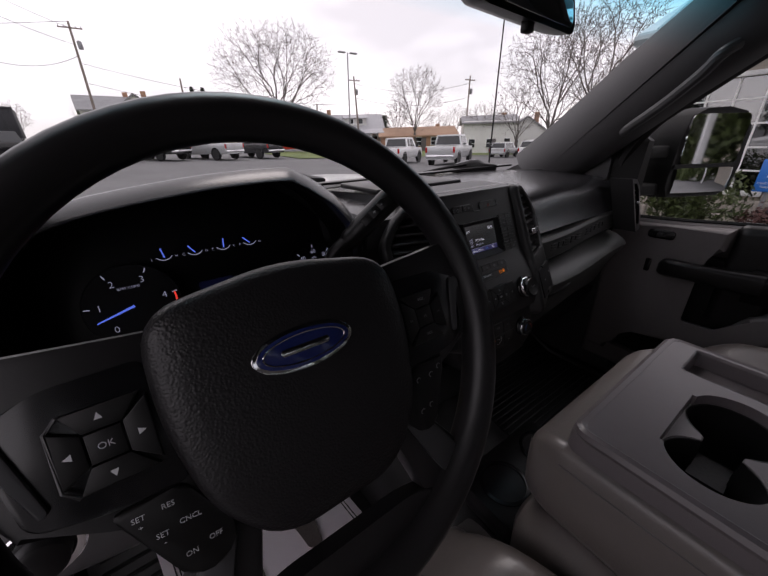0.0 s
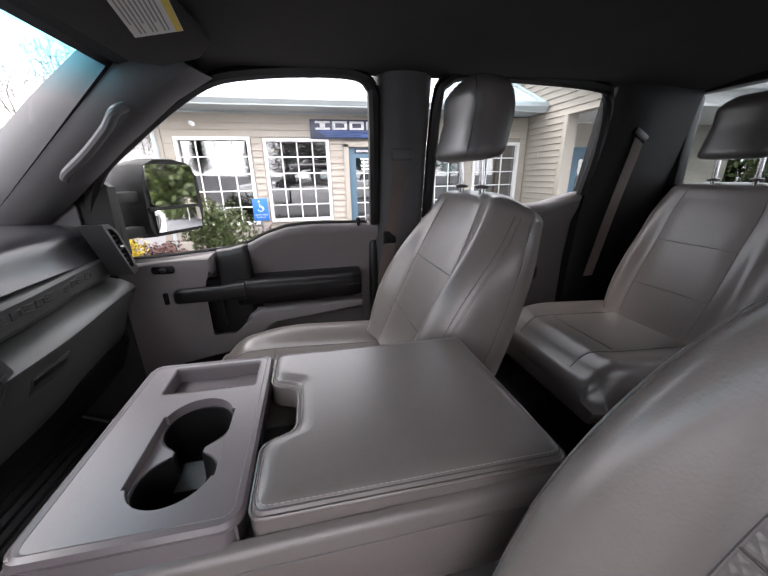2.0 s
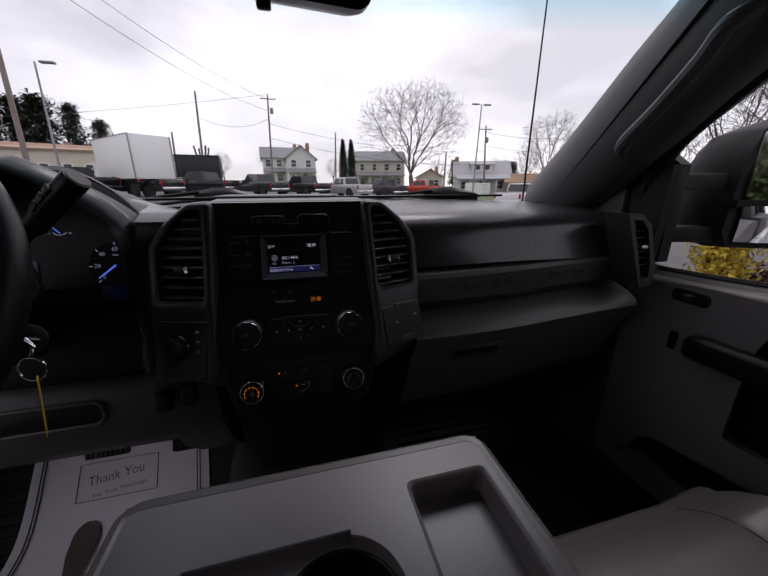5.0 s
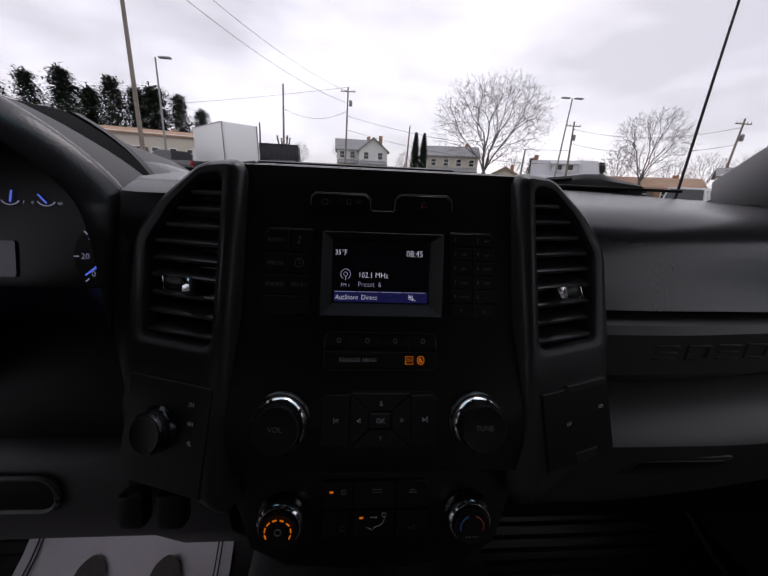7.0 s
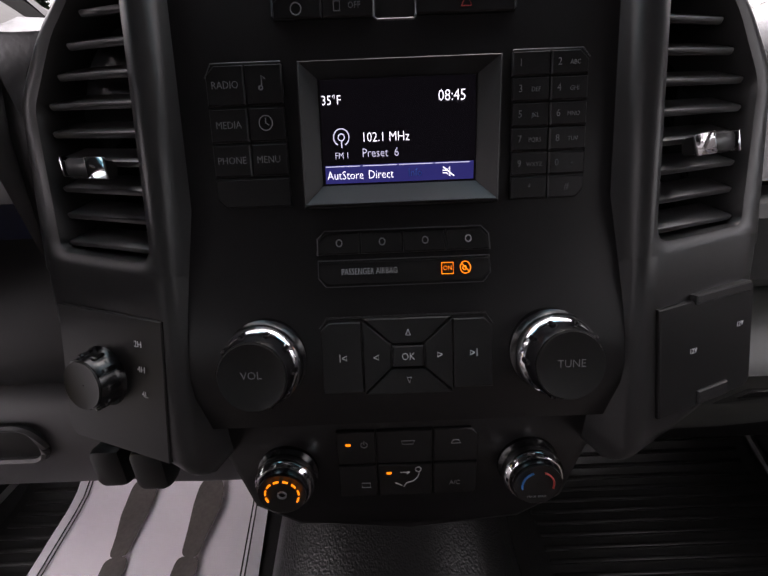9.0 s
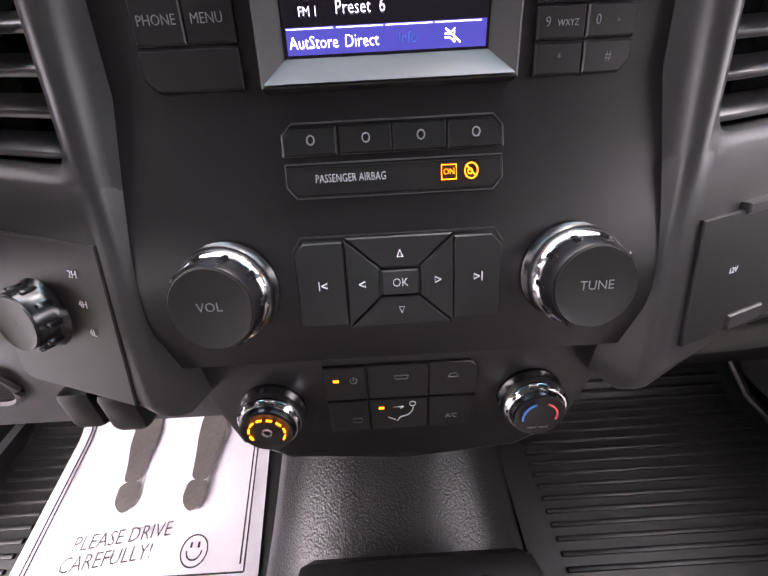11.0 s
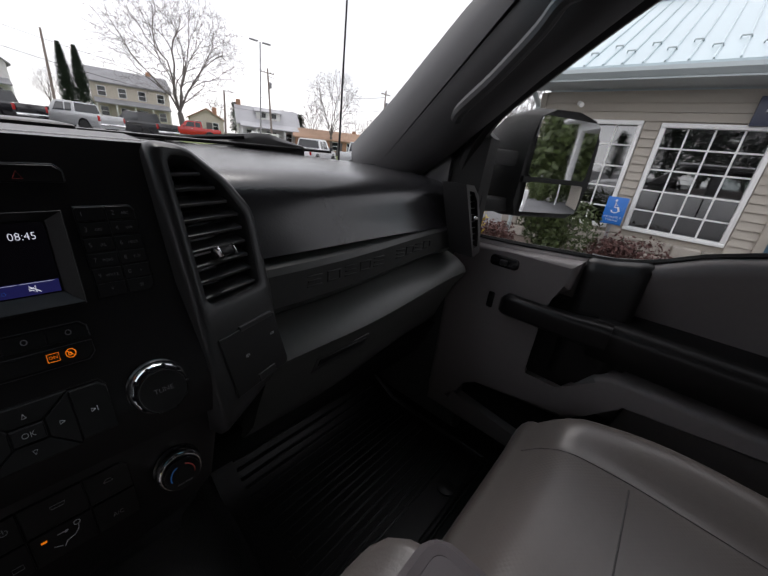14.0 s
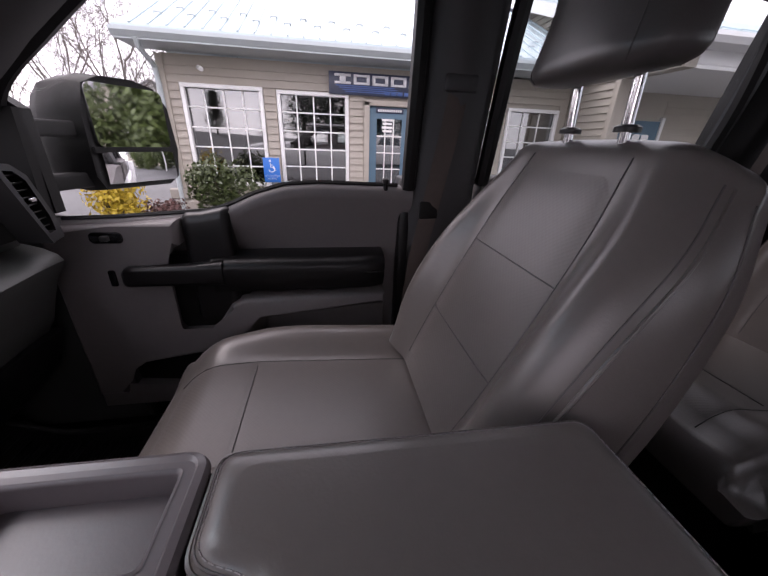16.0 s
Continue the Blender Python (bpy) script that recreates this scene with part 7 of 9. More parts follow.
    part("sheet", loft([[(x - 0.13 * (y - 0.05), y, pz(y) + 0.004 * math.sin(9 * x + 5 * y)) for x in (-0.620, -0.53, -0.43, -0.33, -0.232)] for y in ys], closed=False), M["paper"], paper, "white paper sheet")
    def on(x, y, lift=0.006):
        return Vector((x - 0.13 * (y - 0.05), y, pz(y) + lift))
    for pts in ([(-0.600, -0.040), (-0.600, 0.44)], [(-0.252, -0.040), (-0.252, 0.44)], [(-0.600, -0.040), (-0.252, -0.040)], [(-0.593, -0.03), (-0.593, 0.44)], [(-0.259, -0.03), (-0.259, 0.44)]):
        a, b = pts
        line = [on(a[0] + (b[0] - a[0]) * q / 16, a[1] + (b[1] - a[1]) * q / 16) for q in range(17)]
        part("border_line", tube(line, 0.0014, 5, flat=0.3), M["ink"], paper)
    flat = lambda x, y: facing(on(x, y), (0, -(pz(y + 0.01) - pz(y - 0.01)) / 0.02, 1), (-0.10, 1, 0))
    lettering("PLEASE DRIVE", flat(-0.458, 0.014), 0.030, M["ink"], paper, squeeze=0.85)
    lettering("CAREFULLY!", flat(-0.473, -0.014), 0.030, M["ink"], paper, squeeze=0.85)
    # smiling face: ring, eyes, mouth
    c = (-0.335, -0.010)
    part("print", tube([on(c[0] + 0.021 * math.cos(a), c[1] + 0.021 * math.sin(a)) for a in [2 * math.pi * q / 28 for q in range(28)]], 0.0011, 5, closed=True), M["ink"], paper)
    part("print", tube([on(c[0] + 0.012 * math.cos(a), c[1] + 0.012 * math.sin(a)) for a in [math.pi + math.pi * q / 10 for q in range(11)]], 0.0011, 5), M["ink"], paper)
    for dx in (-0.006, 0.006):
        part("print", tube([on(c[0] + dx, c[1] + 0.004), on(c[0] + dx, c[1] + 0.011)], 0.0016, 6), M["ink"], paper)
    # printed soles
    front = soften([(0.011, -0.034), (0.015, 0.0), (0.022, 0.04), (0.021, 0.066), (0.004, 0.082), (-0.015, 0.068), (-0.018, 0.03), (-0.012, -0.008), (-0.011, -0.034)], 0.012, 4)
    heel = soften([(0.014, -0.033), (0.015, -0.062), (0.0, -0.078), (-0.015, -0.062), (-0.014, -0.033)], 0.010, 4)
    for cx, cy, turn, flip in ((-0.482, 0.138, 5, 1), (-0.350, 0.135, -5, -1)):
        for poly in (front, heel):
            rot = Matrix.Rotation(radians(turn), 4, "Z")
            bm = bmesh.new()
            vs = []
            for x, y in poly:
                q = rot @ Vector((x * flip * 1.40, y * 1.20, 0))
                vs.append(bm.verts.new(on(cx + q.x, cy + q.y, 0.0055)))
            bm.faces.new(vs)
            bmesh.ops.triangulate(bm, faces=bm.faces[:])
            part("sole_print", bm, M["shoe"], paper, "printed shoe sole")
    lettering("Thank You", flat(-0.44, 0.305), 0.032, M["ink"], paper, squeeze=0.85)
    lettering("For Your Patronage", flat(-0.43, 0.281), 0.014, M["ink"], paper)
    for a, b in (((-0.52, 0.268), (-0.35, 0.268)), ((-0.52, 0.332), (-0.35, 0.332)), ((-0.52, 0.268), (-0.52, 0.332)), ((-0.35, 0.268), (-0.35, 0.332))):
        part("border_line", tube([on(*a), on(*b)], 0.0012, 5, flat=0.3), M["ink"], paper)
    # pedals
    for x, w, h, nm in ((-0.44, 0.085, 0.055, "brake"), (-0.285, 0.05, 0.085, "accelerator")):
        p = thing(f"{nm}_pedal", f"black rubber {nm} pedal", "pedal", (x, 0.26, 0.90))
        part("pad", rbox(x, 0.255, 0.903, w, 0.012, h, 0.005, rot=(-28, 0, 0)), M["rubber"], p)
        for k in range(9):
            part("rib", rbox(x - w / 2 + w * (k + 0.5) / 9, 0.247, 0.905, w / 9 * 0.5, 0.006, h * 0.86, 0.001, rot=(-28, 0, 0)), M["black"], p)
        part("arm", tube([(x, 0.265, 0.908), (x, 0.34, 1.0), (x, 0.40, 1.15)], 0.010, 8), M["black"], p)
    # centre bin in front of the folded seat
    b = thing("floor_console", "black floor cup holder bin in front of the centre seat", "cup holder", (0.015, -0.14, 0.86))
    part("bin", rbox(0.015, -0.135, 0.885, 0.26, 0.14, 0.06, 0.02), M["black"], b)
    for x in (-0.05, 0.08):
        part("cup_ring", turned([(0.046, 0), (0.046, 0.004), (0.040, 0.005), (0.038, -0.002), (0.001, -0.003)], Matrix.Translation((x, -0.135, 0.914)), 28), M["gloss"], b)


footwells()


# ---------- mirror, visors, overhead console, belts ----------
def overhead():
    r = thing("rear_view_mirror", "black framed rear view mirror on the windscreen", "mirror", (-0.005, 0.02, 1.75))
    rings = []
    for y, f in ((-0.032, 0.985), (-0.034, 1.0), (-0.014, 1.0), (0.004, 0.93), (0.016, 0.6)):
        rings.append([(-0.006 + x * f, y + 0.10 * x + 0.22 * z * f, 1.695 + z * f + (y + 0.02) * 0.15) for x, z in rect(-0.125, -0.036, 0.125, 0.036, 0.022, 5)])
    part("housing", loft(rings), M["black"], r, "black mirror housing", sharp=0.9)
    part("mirror_glass", loft([[(-0.006 + x, -0.0345 + 0.10 * x + 0.22 * z, 1.695 + z) for x, z in rect(-0.117, -0.030, 0.117, 0.030, 0.018, 5)], [(-0.006 + x, -0.0350 + 0.10 * x + 0.22 * z, 1.695 + z) for x, z in rect(-0.115, -0.029, 0.115, 0.029, 0.018, 5)]]), M["mirror"], r, "mirror glass")
    part("stem", tube([(-0.006, -0.01, 1.70), (-0.006, 0.03, 1.735), (-0.006, 0.05, 1.765)], [0.014, 0.012, 0.018], 10), M["black"], r)
    part("lever", rbox(-0.006, -0.032, 1.654, 0.016, 0.012, 0.016, 0.003), M["black"], r, "dipping lever")
    for s in (1, -1):
        v = thing("sun_visor", "folded grey fabric sun visor" + (" with warning label" if s > 0 else ""), "sun visor", (s * 0.36, -0.24, 1.80), "sun visors")
        rings = []
        for x in [0.17 + 0.02 * k for k in range(21)]:
            e = 1 - 0.5 * smooth(0.52, 0.58, x)
            rings.append([(s * x, -0.225 + a - 0.04 * smooth(0.25, 0.6, x), 1.806 - 0.028 * (x / 0.6) ** 2 + b - a * 0.25) for a, b in rect(-0.085 * e, -0.010, 0.085 * e, 0.010, 0.009, 3)])
        part("visor", loft(rings), M["liner"], v, sharp=1.0)
        if s > 0:
            m = facing((0.345, -0.285, 1.7885), (-0.10, -0.25, -1), (0.1, -1, 0))
            lab = part("label", prism(rect(-0.078, -0.042, 0.078, 0.042), m @ Matrix.Translation((0, 0, 0.004)), 0.001), M["label"], v, "white printed warning label")
            part("label_band", prism(rect(-0.076, 0.030, 0.076, 0.041), m @ Matrix.Translation((0, 0, 0.0046)), 0.0008), M["yellow"], lab)
            for q in range(9):
                part("label_print", prism(rect(-0.070, -0.036 + 0.0068 * q, 0.068 - 0.03 * (q % 3 == 0), -0.0335 + 0.0068 * q), m @ Matrix.Translation((0, 0, 0.0046)), 0.0008), M["dim"], lab)
    o = thing("overhead_console", "grey overhead console with two map lamps", "overhead console", (0, -0.22, 1.84))
    rings = []
    for y, w, h in ((-0.07, 0.13, 0.012), (-0.09, 0.145, 0.030), (-0.20, 0.15, 0.045), (-0.33, 0.14, 0.040), (-0.37, 0.11, 0.015)):
        rings.append([(x, y, 1.845 - 0.035 * smooth(-0.35, 0.0, y) - z) for x, z in ((-w, -0.01), (-w * 0.92, h * 0.7), (-w * 0.7, h), (w * 0.7, h), (w * 0.92, h * 0.7), (w, -0.01))])
    part("shell", loft(rings), M["pillar"], o, "grey plastic shell", sharp=1.0)
    for s in (1, -1):
        part("lamp_lens", rbox(s * 0.055, -0.155, 1.788, 0.055, 0.035, 0.008, 0.004), M["label"], o, "frosted map lamp lens")
    part("bin_door", rbox(0, -0.27, 1.797, 0.16, 0.10, 0.008, 0.004), M["pillar"], o)
    # grab handles on the windscreen pillars
    for s in (1, -1):
        g = thing("grab_handle", "grey moulded grab handle on the windscreen pillar", "grab handle", (s * 0.64, 0.0, 1.6), "grab handles")
        pts = bend([(s * 0.665, 0.085, 1.525), (s * 0.640, 0.060, 1.540), (s * 0.628, 0.0, 1.585), (s * 0.618, -0.06, 1.640), (s * 0.614, -0.085, 1.672), (s * 0.640, -0.10, 1.69)], 5)
        part("bar", tube(pts, 0.0125, 10), M["pillar"], g)
    # belts on the pillars between the doors
    for s in (1, -1):
        b = thing("seat_belt", "dark grey seat belt on the centre pillar", "seat belt", (s * 0.76, -0.83, 1.3), "seat belts")
        line = bend([(s * 0.745, -0.835, 1.66), (s * 0.742, -0.83, 1.55), (s * 0.752, -0.80, 1.35), (s * 0.778, -0.775, 1.15), (s * 0.79, -0.76, 0.95)], 6)
        part("webbing", loft([[p + Vector((0, 0.023, 0)), p + Vector((s * -0.002, 0, 0)), p + Vector((0, -0.023, 0)), p + Vector((s * 0.002, 0, 0))] for p in line]), M["belt"], b, "woven belt webbing")
        part("loop", rbox(s * 0.738, -0.835, 1.585, 0.016, 0.075, 0.035, 0.007), M["pillar"], b, "belt guide loop")
        part("adjuster", rbox(s * 0.742, -0.835, 1.66, 0.018, 0.05, 0.13, 0.008), M["pillar"], b, "height adjuster cover")
        part("tongue", rbox(s * 0.758, -0.792, 1.31, 0.012, 0.05, 0.045, 0.004, rot=(0, 0, 10)), M["black"], b)
    for s in (1, -1):
        b = thing("rear_seat_belt", "dark grey seat belt on the rear cab pillar", "seat belt", (s * 0.70, -1.72, 1.4), "rear seat belts")
        line = bend([(s * 0.715, -1.74, 1.66), (s * 0.712, -1.73, 1.60), (s * 0.730, -1.69, 1.35), (s * 0.75, -1.66, 1.10)], 6)
        part("webbing", loft([[p + Vector((0, 0.023, 0)), p + Vector((s * -0.002, 0, 0)), p + Vector((0, -0.023, 0)), p + Vector((s * 0.002, 0, 0))] for p in line]), M["belt"], b, "woven belt webbing")
        part("guide", rbox(s * 0.712, -1.735, 1.645, 0.016, 0.07, 0.03, 0.006, rot=(30, 0, 0)), M["black"], b, "black belt guide")
    for x in (-0.195, 0.20):
        k = thing("belt_buckle", "grey belt buckle with red button", "buckle", (x, -0.53, 0.98), "buckles")
        part("case", rbox(x, -0.535, 1.03, 0.040, 0.030, 0.085, 0.006, rot=(14, 0, 0)), M["tray"], k, "taupe plastic buckle case")
        part("button", rbox(x, -0.5445, 1.0690, 0.028, 0.018, 0.012, 0.003, rot=(14, 0, 0)), M["red"], k, "red release button")
        part("strap", rbox(x, -0.55, 0.96, 0.035, 0.008, 0.10, 0.003, rot=(14, 0, 0)), M["belt"], k)
        part("tongue", rbox(x + 0.05 * (1 if x < 0 else -1) * 0.9, -0.60, 1.04, 0.03, 0.012, 0.07, 0.005, rot=(30, 10, 0)), M["tray"], k)


overhead()


def door_mirror():
    m = thing("door_mirror", "black towing door mirror with two glasses", "mirror", (0.98, 0.0, 1.43))
    rings = []
    poly = [(0.93, 1.325), (1.06, 1.325), (1.085, 1.345), (1.095, 1.42), (1.088, 1.53), (1.065, 1.575), (1.02, 1.588), (0.965, 1.585), (0.935, 1.565), (0.922, 1.50), (0.918, 1.36)]
    poly = [(1.022 + (x - 1.005) * 1.2, z) for x, z in poly]
    cx, cz = 1.022, 1.45
    for y, f in ((-0.030, 0.965), (-0.033, 1.0), (0.01, 1.02), (0.06, 0.95), (0.095, 0.72)):
        rings.append([(cx + (x - cx) * f, y - 0.56 * (x - cx), cz + (z - cz) * f) for x, z in poly])
    part("housing", loft(rings), M["mirror_case"], m, "black plastic mirror housing", sharp=0.9)
    at = lambda x, z, o: (x, -0.0345 - o - 0.56 * (x - cx), z)
    pg = rect(0.938, 1.425, 1.110, 1.570, 0.016, 4)
    part("mirror_glass", loft([[at(x, z, -0.004) for x, z in pg], [at(x, z, 0.0005) for x, z in pg]]), M["mirror"], m, "flat upper mirror glass")
    # the lower glass bulges for a wider view
    swell = lambda x, z: at(x, z, 0.0005 + 0.007 * (1 - ((x - 1.024) / 0.086) ** 2) * 1.0 + 0.0016 * (1 - ((z - 1.3765) / 0.0385) ** 2))
    part("mirror_glass", loft([[swell(0.938 + 0.172 * i / 24, 1.338 + 0.077 * k / 12) for i in range(25)] for k in range(13)], closed=False), M["mirror"], m, "convex lower mirror glass")
    part("divider", loft([[at(x, z, -0.004) for x, z in rect(0.926, 1.413, 1.122, 1.427)], [at(x, z, 0.002) for x, z in rect(0.926, 1.413, 1.122, 1.427)]]), M["mirror_case"], m)
    for z in (1.465, 1.35):
        rings = [[(x, y + a, z + b) for a, b in rect(-0.022, -0.018, 0.022, 0.018, 0.006, 3)] for x, y in ((0.80, 0.10), (0.86, 0.085), (0.95, 0.055))]
        part("arm", loft(rings), M["mirror_case"], m, "black mirror arm")
    part("mount", loft([[(x, y, z) for y, z in ((0.17, 1.29), (0.06, 1.29), (0.06, 1.50), (0.10, 1.53), (0.17, 1.46))] for x in (0.80, 0.83)]), M["mirror_case"], m, "black sail mount")
    part("sail_trim", loft([[(x, y, z) for y, z in ((0.17, 1.275), (0.065, 1.275), (0.055, 1.50), (0.10, 1.50), (0.17, 1.44))] for x in (0.775, 0.80)]), M["mirror_case"], m)


door_mirror()


def wipers():
    def on(x, z, off=0.018):
        u = x / 0.72
        v = (z - 1.40 + 0.012 * u * u) / 0.432
        return Vector((x, 0.485 - 0.14 * u * u - v * (0.52 - 0.07 * u * u) + off, z))
    for cx in (0.445, -0.155):
        w = thing("wiper", "black windscreen wiper resting on the glass", "wiper", (cx, 0.46, 1.42), "wipers")
        rings = []
        for dx, top, deep in ((-0.078, 0.004, 0.010), (-0.074, 0.012, 0.018), (-0.030, 0.020, 0.024), (0.0, 0.021, 0.024), (0.025, 0.014, 0.022), (0.070, 0.004, 0.018), (0.076, -0.002, 0.010)):
            p = on(cx + dx, 1.436, 0.030)
            rings.append([p + Vector((0, a, b)) for a, b in ((-deep * 0.6, -0.016), (-deep * 0.6, top * 0.5), (-deep * 0.25, top), (deep * 0.25, top), (deep * 0.6, top * 0.5), (deep * 0.6, -0.016))])
        part("arm_head", loft(rings), M["slat"], w, "moulded grey black arm head", sharp=0.7)
        part("arm", tube([on(cx - 0.06, 1.446), on(cx - 0.14, 1.437), on(cx - 0.25, 1.418), on(cx - 0.36, 1.402)], [0.006, 0.0045, 0.0045, 0.004], 6), M["black"], w)
        part("blade", tube([on(cx + 0.05, 1.425, 0.010), on(cx - 0.10, 1.424, 0.010), on(cx - 0.24, 1.408, 0.010), on(cx - 0.36, 1.396, 0.010)], 0.004, 6), M["black"], w)
    a = thing("radio_antenna", "thin black whip antenna on the front wing", "antenna", (0.95, 0.76, 1.2))
    part("mast", tube([(0.95, 0.76, 1.20), (0.95, 0.755, 1.75), (0.945, 0.74, 2.4)], [0.0045, 0.0035, 0.002], 6), M["black"], a)


wipers()

# ---------- ground ----------
def ground_z(x, y):
    # beyond the lot the land rises away and falls to the right
    far = smooth(12, 26, y)
    return 0.027 * max(0.0, min(y, 120) - 12) * far - 0.033 * max(-60.0, min(x, 60.0)) * far


def grounds():
    bm = bmesh.new()
    xs = [-600, -300, -150, -90, -60, -40, -25, -15, -8, 0, 8, 15, 25, 40, 60, 90, 150, 300, 600]
    ys = [-300, -100, -40, -15, 0, 8, 12, 14, 16, 18, 20, 23, 26, 30, 36, 42, 50, 60, 75, 100, 150, 250, 400, 700]
    loft([[(x, y, ground_z(x, y)) for x in xs] for y in ys], closed=False, bm=bm)
    solo("ground", bm, M["asphalt"], "worn grey asphalt parking lot", "ground", "structure")
    # lawns across the road and beside the lot
    for k, (x0, y0, x1, y1) in enumerate(((12, 31, 60, 47), (-80, 58, 120, 140))):
        xs = [x0 + (x1 - x0) * i / 10 for i in range(11)]
        ys = [y0 + (y1 - y0) * i / 10 for i in range(11)]
        bm = loft([[(x, y, ground_z(x, y) + 0.06) for x in xs] for y in ys], closed=False)
        solo("lawn", bm, M["grass"], "green winter lawn", "lawn", "structure")
    # planting bed beside the office
    solo("planting_bed", rbox(5.6, -0.2, 0.12, 1.7, 5.6, 0.24, 0.08), M["mulch"], "mulched planting bed along the office wall", "flower bed", "structure")


grounds()
WX = 6.5
OPEN = [(0.49, 1.69, 0.69, 2.20), (-0.93, 0.21, 0.72, 2.18), (-2.12, -1.28, 0.0, 2.10), (-3.72, -2.56, 0.74, 2.12), (-4.98, -3.98, 0.74, 2.12)]


def pane_window(b, y0, y1, z0, z1, x, cols, rows, mat=None, trim=0.06):
    w = part("window", rbox(x + 0.06, (y0 + y1) / 2, (z0 + z1) / 2, 0.02, y1 - y0, z1 - z0, 0), G_BLDG, b, "white framed grid window")
    for yy, zz, sy, sz in (((y0 + y1) / 2, z0, y1 - y0 + trim, trim), ((y0 + y1) / 2, z1, y1 - y0 + trim, trim), (y0, (z0 + z1) / 2, trim, z1 - z0 - trim), (y1, (z0 + z1) / 2, trim, z1 - z0 - trim)):
        part("frame", rbox(x, yy, zz, 0.09, sy, sz, 0.008), mat or M["white"], w)
    for k in range(1, cols):
        part("bar", rbox(x + 0.035, y0 + (y1 - y0) * k / cols, (z0 + z1) / 2, 0.02, 0.022, z1 - z0, 0.003), mat or M["white"], w)
    for k in range(1, rows):
        part("bar", rbox(x + 0.034, (y0 + y1) / 2, z0 + (z1 - z0) * k / rows, 0.02, y1 - y0, 0.022, 0.003), mat or M["white"], w)
    return w


def office():
    b = thing("office_building", "single storey tan sided office with pale green metal roof", "building", (9, -4, 0))
    # masonry shell with real openings, dark rooms behind
    y0, y1, top = 1.95, -5.2, 2.62
    cuts = sorted(OPEN)
    last = y1
    bm = bmesh.new()
    for a, c, z0, z1 in cuts:
        rbox(WX + 0.12, (last + a) / 2, top / 2, 0.20, a - last, top, 0, bm=bm)
        if z0 > 0:
            rbox(WX + 0.12, (a + c) / 2, z0 / 2, 0.20, c - a, z0, 0, bm=bm)
        rbox(WX + 0.12, (a + c) / 2, (z1 + top) / 2, 0.20, c - a, top - z1, 0, bm=bm)
        last = c
    rbox(WX + 0.12, (last + y0) / 2, top / 2, 0.20, y0 - last, top, 0, bm=bm)
    part("wall", bm, M["siding"], b, "tan sided front wall")
    part("end_wall", rbox(WX + 3.6, y0 - 0.1, 1.31, 6.8, 0.2, 2.62, 0), M["siding"], b, "tan sided end wall")
    # room surfaces in dark grey, which stands in for their dimness
    part("room_back", rbox(WX + 4.0, -1.4, 1.31, 0.1, 6.6, 2.62, 0), M["doordark"], b, "interior wall, coloured dark for a dim room")
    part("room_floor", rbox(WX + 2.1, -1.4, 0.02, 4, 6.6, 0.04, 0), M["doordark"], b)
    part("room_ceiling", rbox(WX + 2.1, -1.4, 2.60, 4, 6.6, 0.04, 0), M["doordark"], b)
    pane_window(b, *OPEN[0], WX, 4, 5)
    pane_window(b, *OPEN[1], WX, 4, 5)
    pane_window(b, *OPEN[3], WX, 4, 5)
    pane_window(b, *OPEN[4], WX, 3, 5)
    # stone base
    rng = random.Random(4)
    for row in range(3):
        y = -1.2
        while y < 1.95:
            w = rng.uniform(0.22, 0.45)
            part("stone", rbox(WX - 0.03, y + w / 2, 0.11 + row * 0.2, 0.10 + rng.uniform(0, 0.02), w - 0.015, 0.185, 0.02, seg=1), M["stone"], b)
            y += w
    # blue door with a gridded light
    a, c = OPEN[2][0], OPEN[2][1]
    d = part("door", rbox(WX + 0.05, (a + c) / 2, 1.04, 0.05, c - a - 0.10, 2.02, 0.004), M["blue_door"], b, "blue painted door with gridded glass")
    for yy, zz, sy, sz in ((a, 1.06, 0.10, 2.12), (c, 1.06, 0.10, 2.12), ((a + c) / 2, 2.10, c - a + 0.1, 0.09)):
        part("door_frame", rbox(WX, yy, zz, 0.10, sy, sz, 0.006), M["siding"], d)
    part("glass", rbox(WX + 0.020, (a + c) / 2, 1.15, 0.012, 0.46, 1.42, 0), G_BLDG, d)
    for k in range(1, 3):
        part("bar", rbox(WX + 0.012, a + 0.19 + 0.46 * k / 3, 1.15, 0.012, 0.018, 1.42, 0.002), M["white"], d)
    for k in range(1, 5):
        part("bar", rbox(WX + 0.011, (a + c) / 2, 0.44 + 1.42 * k / 5, 0.012, 0.46, 0.018, 0.002), M["white"], d)
    part("number_plate", rbox(WX + 0.016, (a + c) / 2, 1.99, 0.010, 0.50, 0.085, 0.003), M["sign_navy"], d)
    for k in range(11):
        part("number_bar", rbox(WX + 0.009, (a + c) / 2 + 0.20 - 0.04 * k, 1.99, 0.006, 0.026, 0.04, 0.002), M["white"], d)
    for k in range(4):
        part("sticker", rbox(WX + 0.010, (a + c) / 2 + 0.04, 1.84 - 0.06 * k, 0.004, 0.20 - 0.03 * (k % 2), 0.035, 0.001), M["white"], d)
    part("knob", turned([(0.02, 0), (0.02, 0.02), (0.032, 0.04), (0.028, 0.06), (0.005, 0.065)], facing((WX + 0.02, a + 0.09, 1.0), (-1, 0, 0)), 16), M["chrome"], d)
    part("deadbolt", turned([(0.022, 0), (0.022, 0.012), (0.01, 0.016)], facing((WX + 0.02, a + 0.09, 1.16), (-1, 0, 0)), 16), M["chrome"], d)
